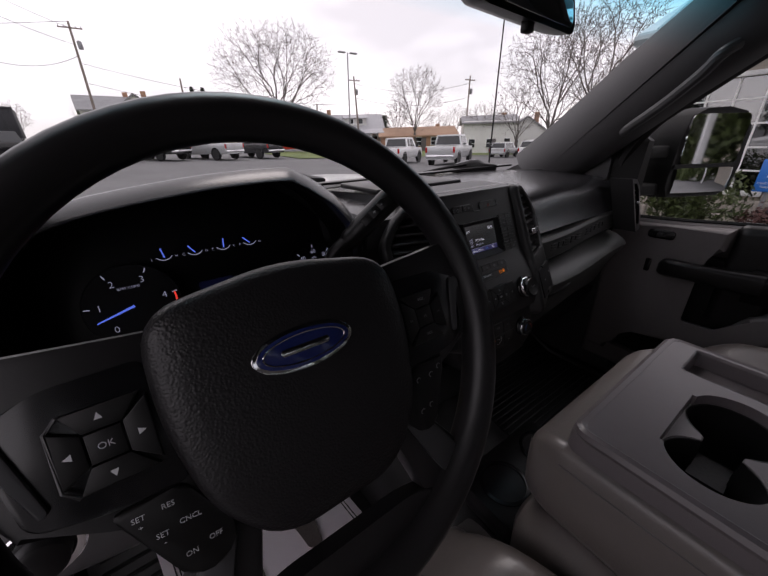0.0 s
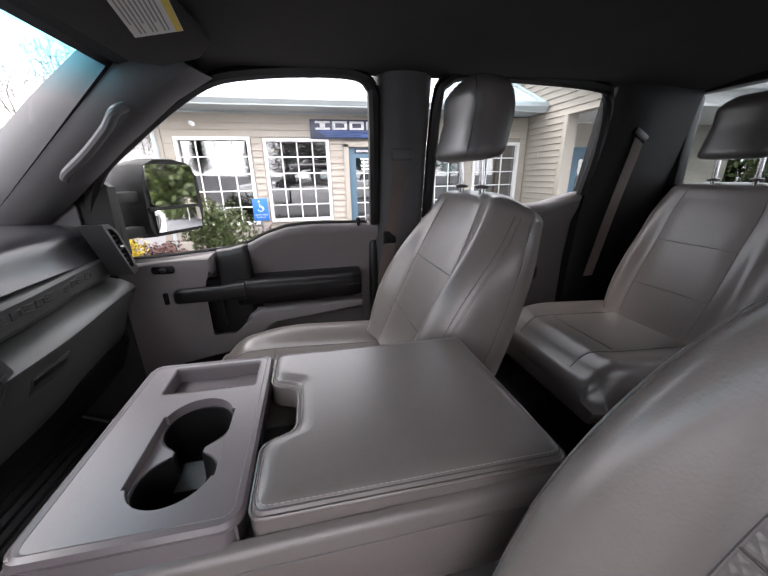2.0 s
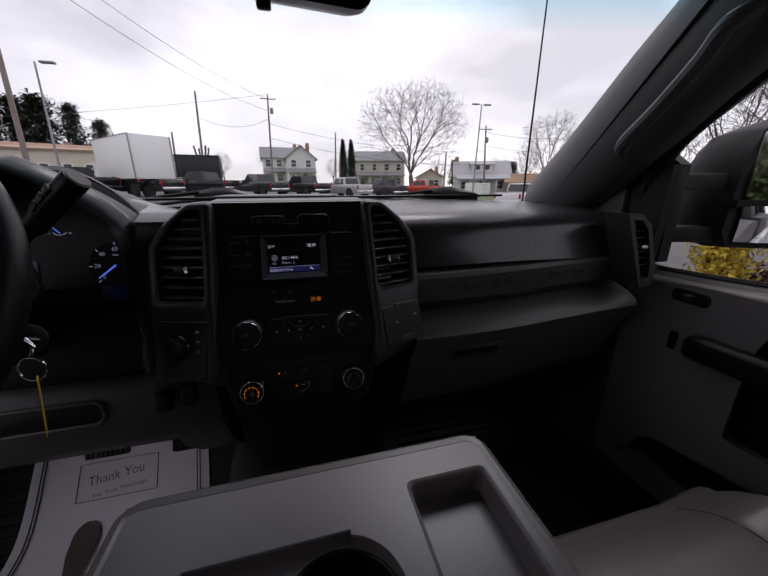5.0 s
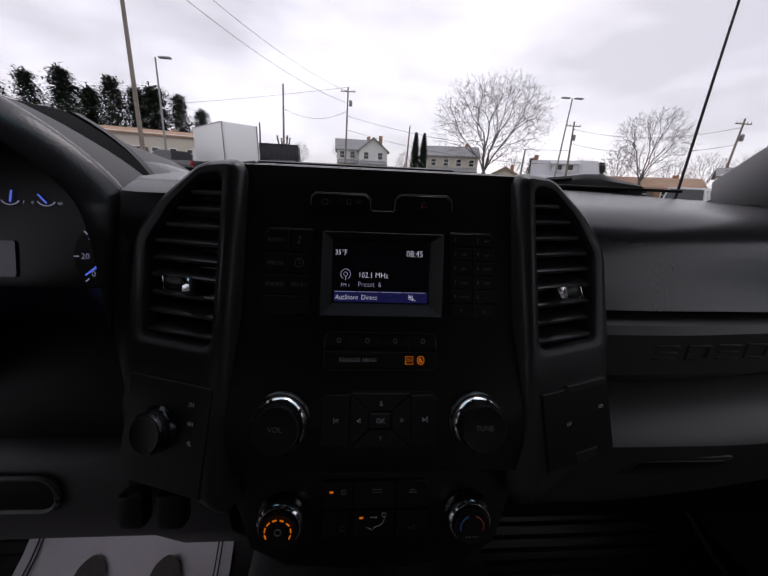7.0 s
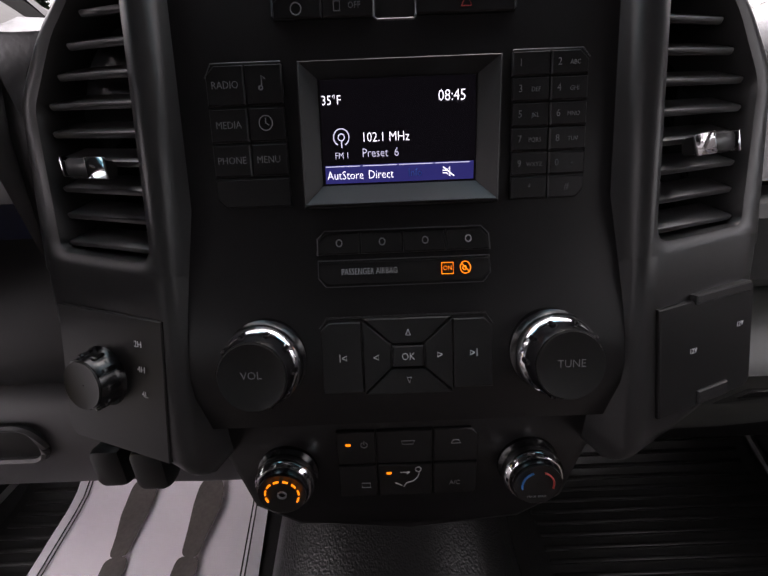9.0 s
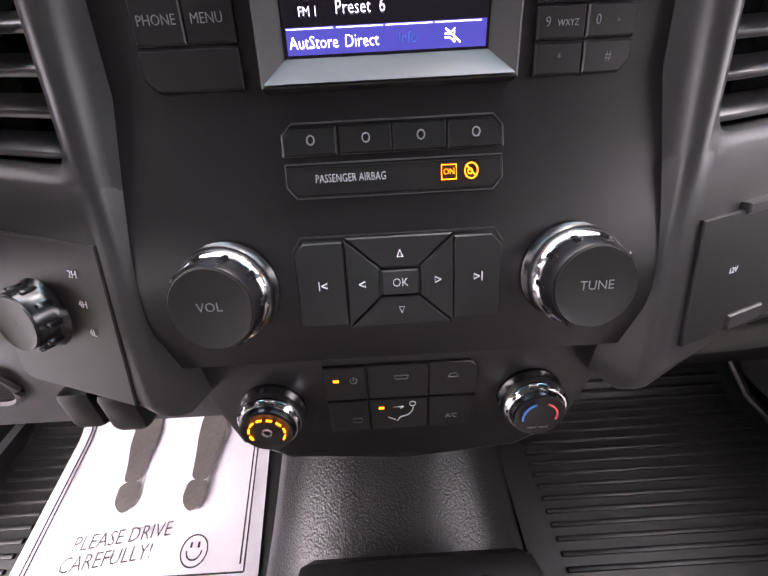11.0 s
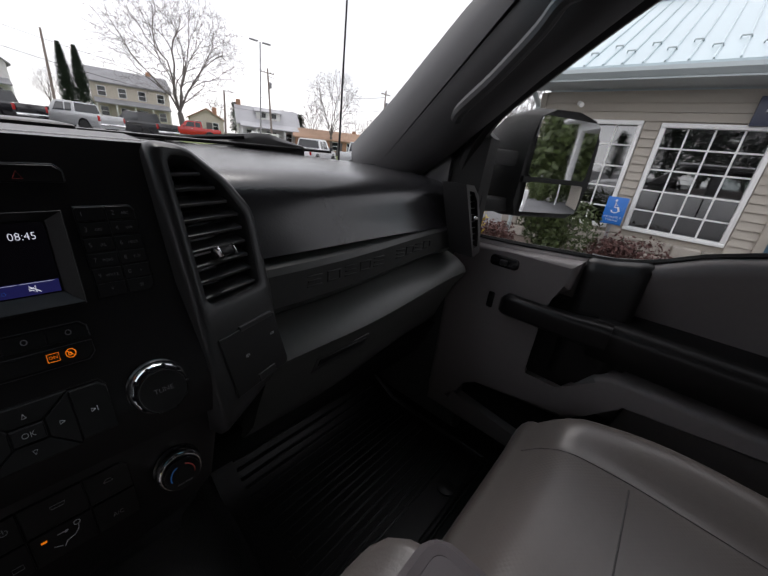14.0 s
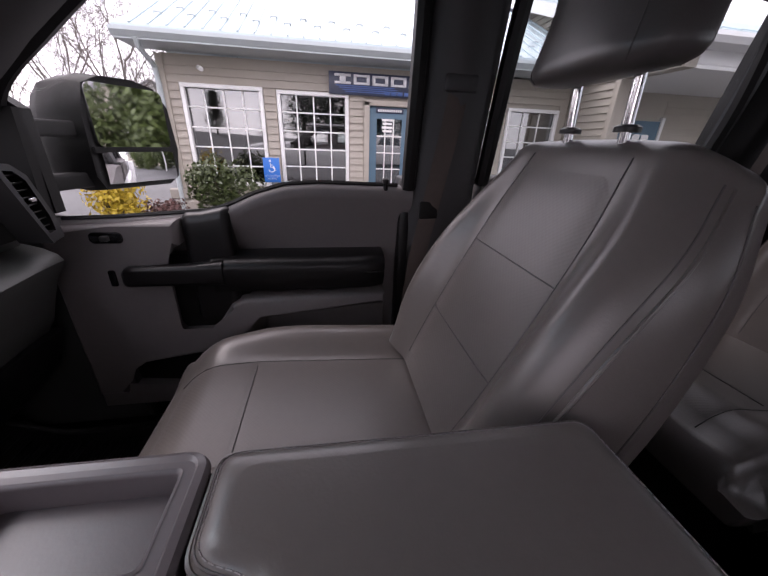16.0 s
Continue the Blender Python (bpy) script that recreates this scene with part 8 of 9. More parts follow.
    # wall lantern
    w = part("wall_lamp", rbox(WX - 0.02, -2.36, 1.82, 0.02, 0.10, 0.32, 0.01), M["steel"], b, "grey wall lantern")
    part("lantern", turned([(0.03, -0.12), (0.07, -0.10), (0.085, 0.08), (0.03, 0.15), (0.01, 0.19)], Matrix.Translation((WX - 0.13, -2.36, 1.80)), 8), M["carglass"], w)
    # camera under the eave
    part("camera_body", tube([(WX - 0.02, 1.40, 2.46), (WX - 0.13, 1.36, 2.43), (WX - 0.22, 1.30, 2.40)], [0.02, 0.035, 0.035], 10), M["white"], b, "small white security camera")
    # roof with standing seams, ridge, soffit, gutter
    e0, e1 = (5.92, 2.82), (10.0, 4.86)
    ra, rb = 2.25, -5.16
    slope = (e1[1] - e0[1]) / (e1[0] - e0[0])
    bm = loft([[(e0[0], ra, e0[1]), (e1[0], ra - 0.75, e1[1]), (e1[0], rb, e1[1]), (e0[0], rb, e0[1])], [(e0[0], ra, e0[1] - 0.06), (e1[0], ra - 0.75, e1[1] - 0.06), (e1[0], rb, e1[1] - 0.06), (e0[0], rb, e0[1] - 0.06)]])
    roof = part("roof", bm, M["metal_roof"], b, "pale green metal roof")
    bm = loft([[(e1[0], ra - 0.75, e1[1]), (e1[0] + 3.9, ra, 2.86), (e1[0] + 3.9, rb, 2.86), (e1[0], rb, e1[1])], [(e1[0], ra - 0.75, e1[1] - 0.06), (e1[0] + 3.9, ra, 2.80), (e1[0] + 3.9, rb, 2.80), (e1[0], rb, e1[1] - 0.06)]])
    part("back_slope", bm, M["metal_roof"], roof)
    bm = bmesh.new()
    bm.faces.new([bm.verts.new(p) for p in ((e0[0], ra, e0[1]), (e1[0], ra - 0.75, e1[1]), (e1[0] + 3.9, ra, 2.86))])
    part("hip", bm, M["metal_roof"], roof)
    y = rb + 0.05
    while y < ra:
        f = 1.0 if y < ra - 0.75 else max(0.05, (ra - y) / 0.75)
        part("seam", tube([(e0[0], y, e0[1] + 0.012), (e0[0] + (e1[0] - e0[0]) * f, y, e0[1] + (e1[1] - e0[1]) * f + 0.012)], 0.014, 5), M["metal_roof"], roof)
        y += 0.23
    for row in range(2):
        for k in range(15):
            y = 1.82 - 0.46 * k - 0.23 * row
            x = 6.42 + 0.30 * row
            loop = [Vector((x + 0.02, y - 0.05, 0.0)), Vector((x - 0.02, y - 0.045, 0.035)), Vector((x - 0.02, y + 0.045, 0.035)), Vector((x + 0.02, y + 0.05, 0.0))]
            part("snow_guard", tube([p + Vector((0, 0, e0[1] + (p.x - e0[0]) * slope + 0.004)) for p in loop], 0.010, 5), M["gutter"], roof)
    part("ridge_cap", tube([(e1[0], ra - 0.72, e1[1] + 0.03), (e1[0], rb, e1[1] + 0.03)], 0.07, 8), M["gutter"], roof)
    part("soffit", rbox(6.22, (ra + rb) / 2, 2.66, 0.60, ra - rb, 0.03, 0), M["gutter"], b, "grey soffit")
    gut = loft([[(5.97 + a, y, 2.73 + c) for a, c in ((0, 0.06), (-0.02, 0.06), (-0.10, 0.05), (-0.11, -0.0), (-0.06, -0.06), (0, -0.07))] for y in (ra + 0.02, rb)])
    part("gutter", gut, M["gutter"], b, "grey green gutter")
    part("downpipe", tube([(5.93, 1.98, 2.68), (5.98, 1.99, 2.58), (6.40, 2.0, 2.42), (6.43, 2.0, 2.2), (6.43, 2.0, 0.1)], 0.04, 8), M["gutter"], b)
    part("corner_trim", rbox(WX - 0.01, y0, 1.3, 0.06, 0.10, 2.60, 0.006), M["siding"], b)
    # company sign drawn as plain blocks
    s = part("sign_board", rbox(WX - 0.06, -1.735, 2.36, 0.06, 2.21, 0.33, 0.008), M["sign_navy"], b, "navy business sign with silver blocks")
    for k in range(6):
        y = -0.86 - 0.318 * k
        bm = rbox(WX - 0.10, y - 0.0, 2.475, 0.02, 0.27, 0.035, 0.004)
        rbox(WX - 0.10, y, 2.365, 0.02, 0.27, 0.035, 0.004, bm=bm)
        if k in (1, 2, 3):
            rbox(WX - 0.10, y + 0.11, 2.42, 0.02, 0.05, 0.12, 0.004, bm=bm)
            rbox(WX - 0.10, y - 0.11, 2.42, 0.02, 0.05, 0.12, 0.004, bm=bm)
        else:
            rbox(WX - 0.10, y, 2.42, 0.02, 0.10, 0.12, 0.004, bm=bm)
        part("sign_block", bm, M["sign_silver"], s)
    for k in range(4):
        part("sign_stripe", rbox(WX - 0.098, -1.25 - 0.05 * k, 2.325 - 0.028 * k, 0.012, 1.0, 0.014, 0.003), M["sign_blue"], s)
    for k in range(9):
        part("sign_small_block", rbox(WX - 0.098, -1.62 - 0.115 * k, 2.245, 0.012, 0.085, 0.055, 0.004), M["sign_blue"], s)
    return b


office_thing = office()


def parking_sign():
    p = thing("parking_sign", "blue handicapped parking sign on a post", "sign", (6.2, 0.38, 0))
    part("post", tube([(6.22, 0.385, 0.0), (6.22, 0.385, 1.16)], 0.025, 8), M["steel"], p)
    part("board", rbox(6.18, 0.385, 0.965, 0.008, 0.27, 0.40, 0.003), M["hblue"], p, "blue sign board")
    F = lambda y, z: (6.172, y, z)
    part("symbol", tube([F(0.400, 1.085), F(0.400, 1.015), F(0.360, 1.015), F(0.335, 0.965), F(0.318, 0.972)], 0.009, 6), M["white"], p, "white wheelchair symbol")
    part("symbol", tube([F(0.385 + 0.050 * math.cos(a), 0.985 + 0.050 * math.sin(a)) for a in [radians(120 + 22 * k) for k in range(11)]], 0.007, 6), M["white"], p)
    part("symbol", turned([(0.016, 0), (0.016, 0.004), (0.004, 0.005)], facing(F(0.402, 1.115), (-1, 0, 0)), 14), M["white"], p)
    part("symbol", tube([F(0.400, 1.050), F(0.365, 1.050)], 0.006, 6), M["white"], p)
    lettering("HANDICAPPED", facing(F(0.385, 0.870), (-1, 0, 0)), 0.042, M["white"], p, squeeze=0.82)
    lettering("PARKING", facing(F(0.385, 0.825), (-1, 0, 0)), 0.042, M["white"], p, squeeze=0.9)


parking_sign()


def rake(x):
    return 2.80 + 0.37 * (x - 4.28)


def wing():
    """Gabled wing: its end wall looks along the truck, a porch runs under its eave."""
    w = thing("office_wing", "tan sided gabled office wing with porch", "building", (7, -8, 0))
    Y, E = -5.2, -10.5
    part("wall", loft([[(x, y, z) for x, z in ((5.33, 0), (9.5, 0), (9.5, rake(9.5)), (4.36, rake(4.36)), (4.36, 2.52), (5.33, 2.52))] for y in (Y, Y - 0.2)]), M["siding"], w, "tan sided gable wall")
    part("corner_board", rbox(5.36, Y + 0.012, 1.26, 0.10, 0.06, 2.50, 0.008), M["siding"], w)
    part("porch_wall", rbox(6.25, (Y + E) / 2 - 0.1, 1.26, 0.1, Y - E - 0.2, 2.5, 0), M["siding"], w, "tan porch wall")
    part("end_wall", rbox(7.9, E - 0.1, 1.6, 3.2, 0.2, 3.2, 0), M["siding"], w)
    part("porch_ceiling", rbox(5.3, (Y + E) / 2 - 0.1, 2.54, 1.85, Y - E - 0.2, 0.05, 0), M["white"], w, "white porch ceiling")
    part("beam", rbox(4.42, (Y + E) / 2 - 0.1, 2.66, 0.12, Y - E - 0.2, 0.20, 0.01), M["white"], w, "white porch beam")
    part("column", rbox(4.42, E + 0.2, 1.28, 0.14, 0.14, 2.56, 0.01), M["white"], w)
    d = part("door", rbox(6.18, -6.55, 1.02, 0.05, 0.92, 2.02, 0.004), M["blue_door"], w, "blue porch door with glass")
    for a in range(3):
        for c in range(4):
            part("pane", rbox(6.150, -6.75 + 0.2 * a, 0.55 + 0.36 * c, 0.01, 0.17, 0.32, 0), G_BLDG, d)
    for k in range(20):
        z = 0.1 + 0.115 * k
        for p, q in ((-5.42, -6.03), (-7.07, -10.4)):
            part("plank", loft([[(6.20 - e, y, z + h) for e, h in ((0, 0), (0.022, 0), (0.018, 0.008), (0, 0.119))] for y in (p, q)]), M["siding"], w)
    part("door_frame", rbox(6.18, -6.05, 1.05, 0.09, 0.07, 2.1, 0.004), M["white"], d)
    part("door_frame", rbox(6.18, -7.05, 1.05, 0.09, 0.07, 2.1, 0.004), M["white"], d)
    lip = lambda x, dz: rake(x) + 0.06 + dz
    roof = part("roof", loft([[(x, y, lip(x, dz)) for x, dz in ((4.12, 0), (9.5, 0), (9.5, 0.07), (4.12, 0.07))] for y in (Y + 0.28, E - 0.3)]), M["metal_roof"], w, "pale green metal gable roof")
    part("far_slope", loft([[(19 - x, y, lip(x, dz)) for x, dz in ((4.12, 0), (9.5, 0), (9.5, 0.07), (4.12, 0.07))] for y in (Y + 0.28, E - 0.3)]), M["metal_roof"], roof)
    for k in range(19):
        y = Y + 0.2 - 0.3 * k
        part("seam", tube([(4.12, y, lip(4.12, 0.08)), (9.5, y, lip(9.5, 0.08))], 0.014, 5), M["metal_roof"], roof)
    part("fascia", loft([[(x, y, lip(x, dz)) for x, dz in ((4.10, -0.16), (9.5, -0.16), (9.5, 0.06), (4.10, 0.06))] for y in (Y + 0.26, Y + 0.30)]), M["white"], w, "white rake board")
    part("rake_soffit", loft([[(x, y, lip(x, dz)) for x, dz in ((4.14, -0.10), (9.5, -0.10), (9.5, -0.07), (4.14, -0.07))] for y in (Y + 0.02, Y + 0.26)]), M["white"], w)
    part("gutter", loft([[(4.12 + a, y, 2.78 + c) for a, c in ((0, 0.06), (-0.10, 0.05), (-0.11, 0.0), (-0.06, -0.06), (0.02, -0.07))] for y in (Y + 0.28, E - 0.3)]), M["white"], w, "white gutter")
    part("eave_soffit", rbox(4.24, (Y + E) / 2, 2.735, 0.26, Y - E, 0.03, 0), M["white"], w)
    part("camera_body", tube([(5.75, Y - 0.45, 2.42), (5.68, Y - 0.38, 2.38)], [0.04, 0.045], 10), M["steel"], w)
    return w


wing_thing = wing()


# ---------- shrubs and trees ----------
def shrub(name, label, at, size, mat, count, seed, leaf=0.035):
    rng = random.Random(seed)
    t = thing(name, label, "shrub", at)
    bm = bmesh.new()
    sx, sy, sz = size
    lumps = [(Vector((rng.uniform(-0.5, 0.5) * sx, rng.uniform(-0.5, 0.5) * sy, rng.uniform(0.25, 0.75) * sz)), rng.uniform(0.28, 0.5)) for _ in range(12)]
    for k in range(count):
        c, r = rng.choice(lumps)
        d = Vector((rng.gauss(0, 1), rng.gauss(0, 1), rng.gauss(0, 1))).normalized()
        p = c + Vector((d.x * sx, d.y * sy, d.z * sz)) * r * rng.uniform(0.55, 1.05)
        if p.z < 0:
            continue
        n = (d + Vector((rng.gauss(0, 0.5), rng.gauss(0, 0.5), rng.gauss(0, 0.5)))).normalized()
        u = n.orthogonal().normalized()
        u = Matrix.Rotation(rng.uniform(0, 6.28), 3, n) @ u
        v = n.cross(u)
        q = Vector(at) + p
        a = leaf * rng.uniform(0.6, 1.3)
        bm.faces.new([bm.verts.new(q + u * a * x + v * a * y * 0.6 + n * a * z) for x, y, z in ((-1, 0, 0), (0, -0.8, 0.15), (1, 0, 0), (0, 0.8, 0.15))])
    part("foliage", bm, mat, t)
    bm = bmesh.new()
    for k in range(9):
        c, r = lumps[k]
        merge(bm, tube([Vector(at), Vector(at) + c * 0.5 + Vector((0, 0, 0.05)), Vector(at) + c], [0.02, 0.014, 0.006], 5))
    part("stems", bm, M["mulch"], t)
    return t


shrub("boxwood_shrub", "rounded dark green shrub by the office window", (5.3, 0.95, 0.18), (0.62, 0.62, 0.98), M["leaf"], 4200, 1)
shrub("red_shrub", "low dark red leafless shrub in the bed", (5.45, 0.0, 0.18), (0.5, 0.62, 0.52), M["leaf_red"], 2200, 2, 0.03)
shrub("red_shrub", "low reddish brown shrub beside the boxwood", (5.0, 1.75, 0.18), (0.45, 0.45, 0.45), M["leaf_red"], 1600, 3, 0.03)
shrub("gold_shrub", "bright yellow flowering shrub beyond the mirror", (4.5, 2.05, 0.18), (0.40, 0.42, 0.95), M["leaf_gold"], 1800, 4, 0.035)
shrub("ground_cover", "low green ground cover in the bed", (4.75, 1.1, 0.16), (0.4, 0.9, 0.22), M["leaf"], 1300, 5, 0.03)
for k, (x, y) in enumerate(((3.4, -13.5), (4.8, -12.6), (6.2, -13.2), (7.6, -12.4), (9.0, -13.2), (10.6, -12.6), (2.2, -15.5), (12.2, -13.0))):
    shrub("evergreen_hedge", "tall dark green hedge clump behind the truck", (x, y, 0), (1.5, 1.2, 3.3), M["leaf"], 3200, 20 + k, 0.13)


def bare_tree(name, label, at, height, seed, wide=0.42, fork=0.18, tips=500, trunk=0.018):
    """A leafless tree: the trunk splits again and again towards twig ends spread through a domed crown."""
    rng = random.Random(seed)
    t = thing(name, label, "tree", at)
    wood, twigs = bmesh.new(), bmesh.new()
    at = Vector(at)
    r0, W, H = height * trunk, height * wide, height * (1 - fork) * 0.5
    core = at + Vector((0, 0, height - H))
    def ends():
        while True:
            d = Vector((rng.gauss(0, 1), rng.gauss(0, 1), rng.gauss(0.35, 0.9))).normalized()
            f = (0.42 + 0.58 * rng.random() ** 0.6) * (0.93 + 0.09 * math.sin(5 * d.x + seed) * math.cos(4 * d.y))
            p = core + Vector((d.x * W, d.y * W, d.z * H)) * f
            if p.z > at.z + height * fork * 1.1:
                return p
    def prong(bm, pts, ra, rb, n):
        rings = []
        for k, p in enumerate(pts):
            d = (pts[min(k + 1, len(pts) - 1)] - pts[max(k - 1, 0)]).normalized()
            u = d.orthogonal().normalized()
            v = d.cross(u)
            r = ra + (rb - ra) * k / (len(pts) - 1)
            rings.append([p + (u * math.cos(q) + v * math.sin(q)) * r for q in [2 * math.pi * c / n for c in range(n)]])
        loft(rings, caps=False, bm=bm)
    def thick(n):
        return max(0.012, r0 * 0.80 * (n / tips) ** 0.48)
    def grow(p, way, goals, level):
        n = len(goals)
        mid = sum(goals, Vector()) / n
        if n <= 2:
            for g in goals:
                mids = p.lerp(g, 0.5) + way * (g - p).length * 0.06 + Vector((rng.gauss(0, 0.03), rng.gauss(0, 0.03), 0.03)) * (g - p).length
                prong(twigs, [p, mids, g], thick(1), 0.007, 3)
                for k in range(2):
                    q = p.lerp(g, rng.uniform(0.4, 0.9))
                    d = ((g - p).normalized() + Vector((rng.gauss(0, 0.3), rng.gauss(0, 0.3), rng.gauss(0.2, 0.2)))).normalized()
                    prong(twigs, [q, q + d * height * rng.uniform(0.02, 0.045)], 0.010, 0.006, 3)
            return
        # two or three bundles by nearness to seeds picked far apart
        first = max(rng.sample(goals, min(n, 6)), key=lambda g: (g - mid).length)
        second = max(goals, key=lambda g: (g - first).length)
        seeds = [first, second]
        if level == 0 or (n > 30 and rng.random() < 0.4):
            seeds.append(max(goals, key=lambda g: min((g - first).length, (g - second).length)))
        while level == 0 and len(seeds) < 7:
            seeds.append(max(goals, key=lambda g: min((g - q).length for q in seeds)))
        bundles = [[] for _ in seeds]
        for g in goals:
            bundles[min(range(len(seeds)), key=lambda k: (g - seeds[k]).length)].append(g)
        for b in bundles:
            if not b:
                continue
            c = sum(b, Vector()) / len(b)
            gap = c - p
            step = rng.uniform(0.22, 0.34) if level == 0 else rng.uniform(0.34, 0.46) if len(b) > 3 else rng.uniform(0.4, 0.55)
            q = p + gap * step + way * gap.length * 0.06 + Vector((rng.gauss(0, 0.02), rng.gauss(0, 0.02), rng.gauss(0.015, 0.015))) * gap.length
            bow = p.lerp(q, 0.5) + way * gap.length * 0.06 + Vector((rng.gauss(0, 0.02), rng.gauss(0, 0.02), rng.gauss(0, 0.02))) * gap.length
            big = len(b) > 14
            prong(wood if big else twigs, [p, bow, q], thick(len(b)) * 1.12, thick(len(b)) * 0.86, 6 if big else 3)
            grow(q, (q - bow).normalized(), b, level + 1)
    top = at + Vector((rng.gauss(0, 0.01) * height, rng.gauss(0, 0.01) * height, height * fork))
    prong(wood, [at - Vector((0, 0, 0.3)), at + Vector((0, 0, 0.05 * height)), top], r0 * 1.35, r0 * 0.9, 9)
    grow(top, Vector((0, 0, 1)), [ends() for _ in range(tips)], 0)
    part("trunk", wood, M["bark"], t, "grey bark trunk and limbs")
    part("crown", twigs, M["bark"], t, "bare twigs")
    return t


def polar(az, dist, lift=0.0):
    x, y = 0.0 + dist * math.sin(radians(az)), -0.5 + dist * math.cos(radians(az))
    return Vector((x, y, ground_z(x, y) + lift))


bare_tree("maple_tree", "large bare maple with a broad crown before the houses", polar(19.4, 60), 17.3, 11, 0.60, 0.16, 2600, 0.022)
bare_tree("bare_tree", "tall bare tree beyond the lot", polar(39.9, 62), 13.1, 12, 0.41, 0.22, 1000)
bare_tree("bare_tree", "dense bare tree beside the lot", polar(59.5, 42), 13.4, 13, 0.46, 0.18, 1500)
bare_tree("bare_tree", "dense bare tree by the office corner", polar(64.5, 38), 12.8, 14, 0.42, 0.20, 1200)
for k, (az, dist, h) in enumerate(((37.0, 66, 9), (46, 72, 8.5), (50, 60, 8), (55.0, 50, 9.0), (68, 46, 11), (72, 44, 11), (33, 82, 8), (-3, 86, 8), (6.5, 88, 7), (-10, 88, 7), (23.5, 80, 7), (76, 60, 12), (-24, 80, 8), (53, 75, 8), (43, 80, 8))):
    bare_tree("bare_tree", "bare winter tree among the houses", polar(az, dist), h, 30 + k, 0.34 + 0.04 * (k % 4), 0.2, 380)


def pollard(at, h):
    """A street tree cut back to knobbly stubs."""
    t = thing("pollarded_tree", "bare street tree cut back to stubs", "tree", at)
    rng = random.Random(77)
    at = Vector(at)
    head = at + Vector((0, 0, h * 0.55))
    part("trunk", tube([at - Vector((0, 0, 0.2)), at + Vector((0, 0, h * 0.3)), head], [0.30, 0.22, 0.24], 8), M["bark"], t, "thick grey trunk")
    for k in range(6):
        a = 2 * math.pi * k / 6 + rng.uniform(-0.3, 0.3)
        d = Vector((math.cos(a) * rng.uniform(0.5, 0.9), math.sin(a) * 0.6, 1.0)).normalized()
        p = head + d * h * 0.26
        q = p + Vector((d.x * 0.3, d.y * 0.3, 1)) * h * rng.uniform(0.12, 0.2)
        part("stub", tube([head - d * 0.1, p, q], [0.16, 0.13, 0.15], 6), M["bark"], t, "cut limb with a knobbly end")


pollard(polar(-12.4, 66), 6.4)


def evergreen(name, label, at, h, w, seed, column=False):
    rng = random.Random(seed)
    t = thing(name, label, "tree", at)
    at = Vector(at)
    part("trunk", tube([at, at + Vector((0, 0, h * 0.9))], [w * 0.08, w * 0.02], 6), M["bark"], t)
    bm = bmesh.new()
    def spray(p, d, q):
        s = d.cross(Vector((0, 0, 1))).normalized()
        bm.faces.new([bm.verts.new(p + d * q * x + s * q * y + Vector((0, 0, q * z))) for x, y, z in ((-0.5, -0.3, 0.1), (0.9, 0, -0.1), (-0.5, 0.3, 0.1))])
    if column:
        for k in range(4200):
            v, a = rng.random() ** 0.8, rng.uniform(0, 6.283)
            r = (w * (1 - v ** 2.5) * 0.9 + 0.1 * w) * rng.uniform(0.45, 1.05)
            spray(at + Vector((r * math.cos(a), r * math.sin(a), h * (0.06 + 0.94 * v))), Vector((math.cos(a), math.sin(a), 0.9)).normalized(), w * 0.30)
    else:
        # ragged boughs of uneven reach
        for b in range(46):
            v = 0.16 + 0.84 * (b + rng.random()) / 46
            a = 2.4 * b + rng.uniform(-0.5, 0.5)
            reach = w * ((1.03 - v) ** 0.62 * rng.uniform(0.55, 1.1) + 0.06)
            out = Vector((math.cos(a), math.sin(a), 0.18))
            for k in range(100):
                f = rng.random() ** 0.6
                c = at + Vector((0, 0, h * v)) + out * reach * f + Vector((rng.gauss(0, 0.16), rng.gauss(0, 0.16), rng.gauss(0, 0.11))) * w
                spray(c, Vector((math.cos(a) + rng.gauss(0, 0.6), math.sin(a) + rng.gauss(0, 0.6), rng.gauss(0.1, 0.3))).normalized(), w * 0.17)
    part("needles", bm, M["spruce"], t)


for k, az in enumerate((8.2, 9.5)):
    evergreen("arborvitae", "dark columnar evergreen by a house", polar(az, 66), 8.6, 1.0, 40 + k, True)
for k, (az, dist, h) in enumerate(((-50, 86, 11.5), (-47, 84, 12.5), (-43.5, 88, 11), (-40.5, 88, 12.5), (-37.5, 86, 13.4), (-35.2, 90, 11.5), (-33, 82, 13), (-30.6, 84, 12.2), (-28.7, 82, 12.4), (-26, 80, 11.6), (-23.4, 84, 10), (-72, 74, 8), (-80, 70, 9), (-86, 50, 13), (-91, 46, 14.5), (-96, 47, 13.5), (-101, 45, 14), (-107, 48, 13), (-113, 46, 14), (-119, 50, 13), (35, 84, 6.5), (26, 90, 7), (51.5, 80, 6))):
    evergreen("pine_tree", "dark ragged pine beyond the road", polar(az, dist), h, h * (0.24 + 0.04 * (k % 3)), 60 + k)


# ---------- vehicles ----------
def wheel_at(v, x, y, r, s, name="wheel"):
    m = Matrix.Translation((x, y, r)) @ Matrix.Rotation(radians(90 * s), 4, "Y")
    w = part(name, turned([(r * 0.60, -0.12), (r * 0.95, -0.12), (r, -0.09), (r, 0.09), (r * 0.95, 0.12), (r * 0.60, 0.12)], m, 24), M["tyre"], v, "black tyre")
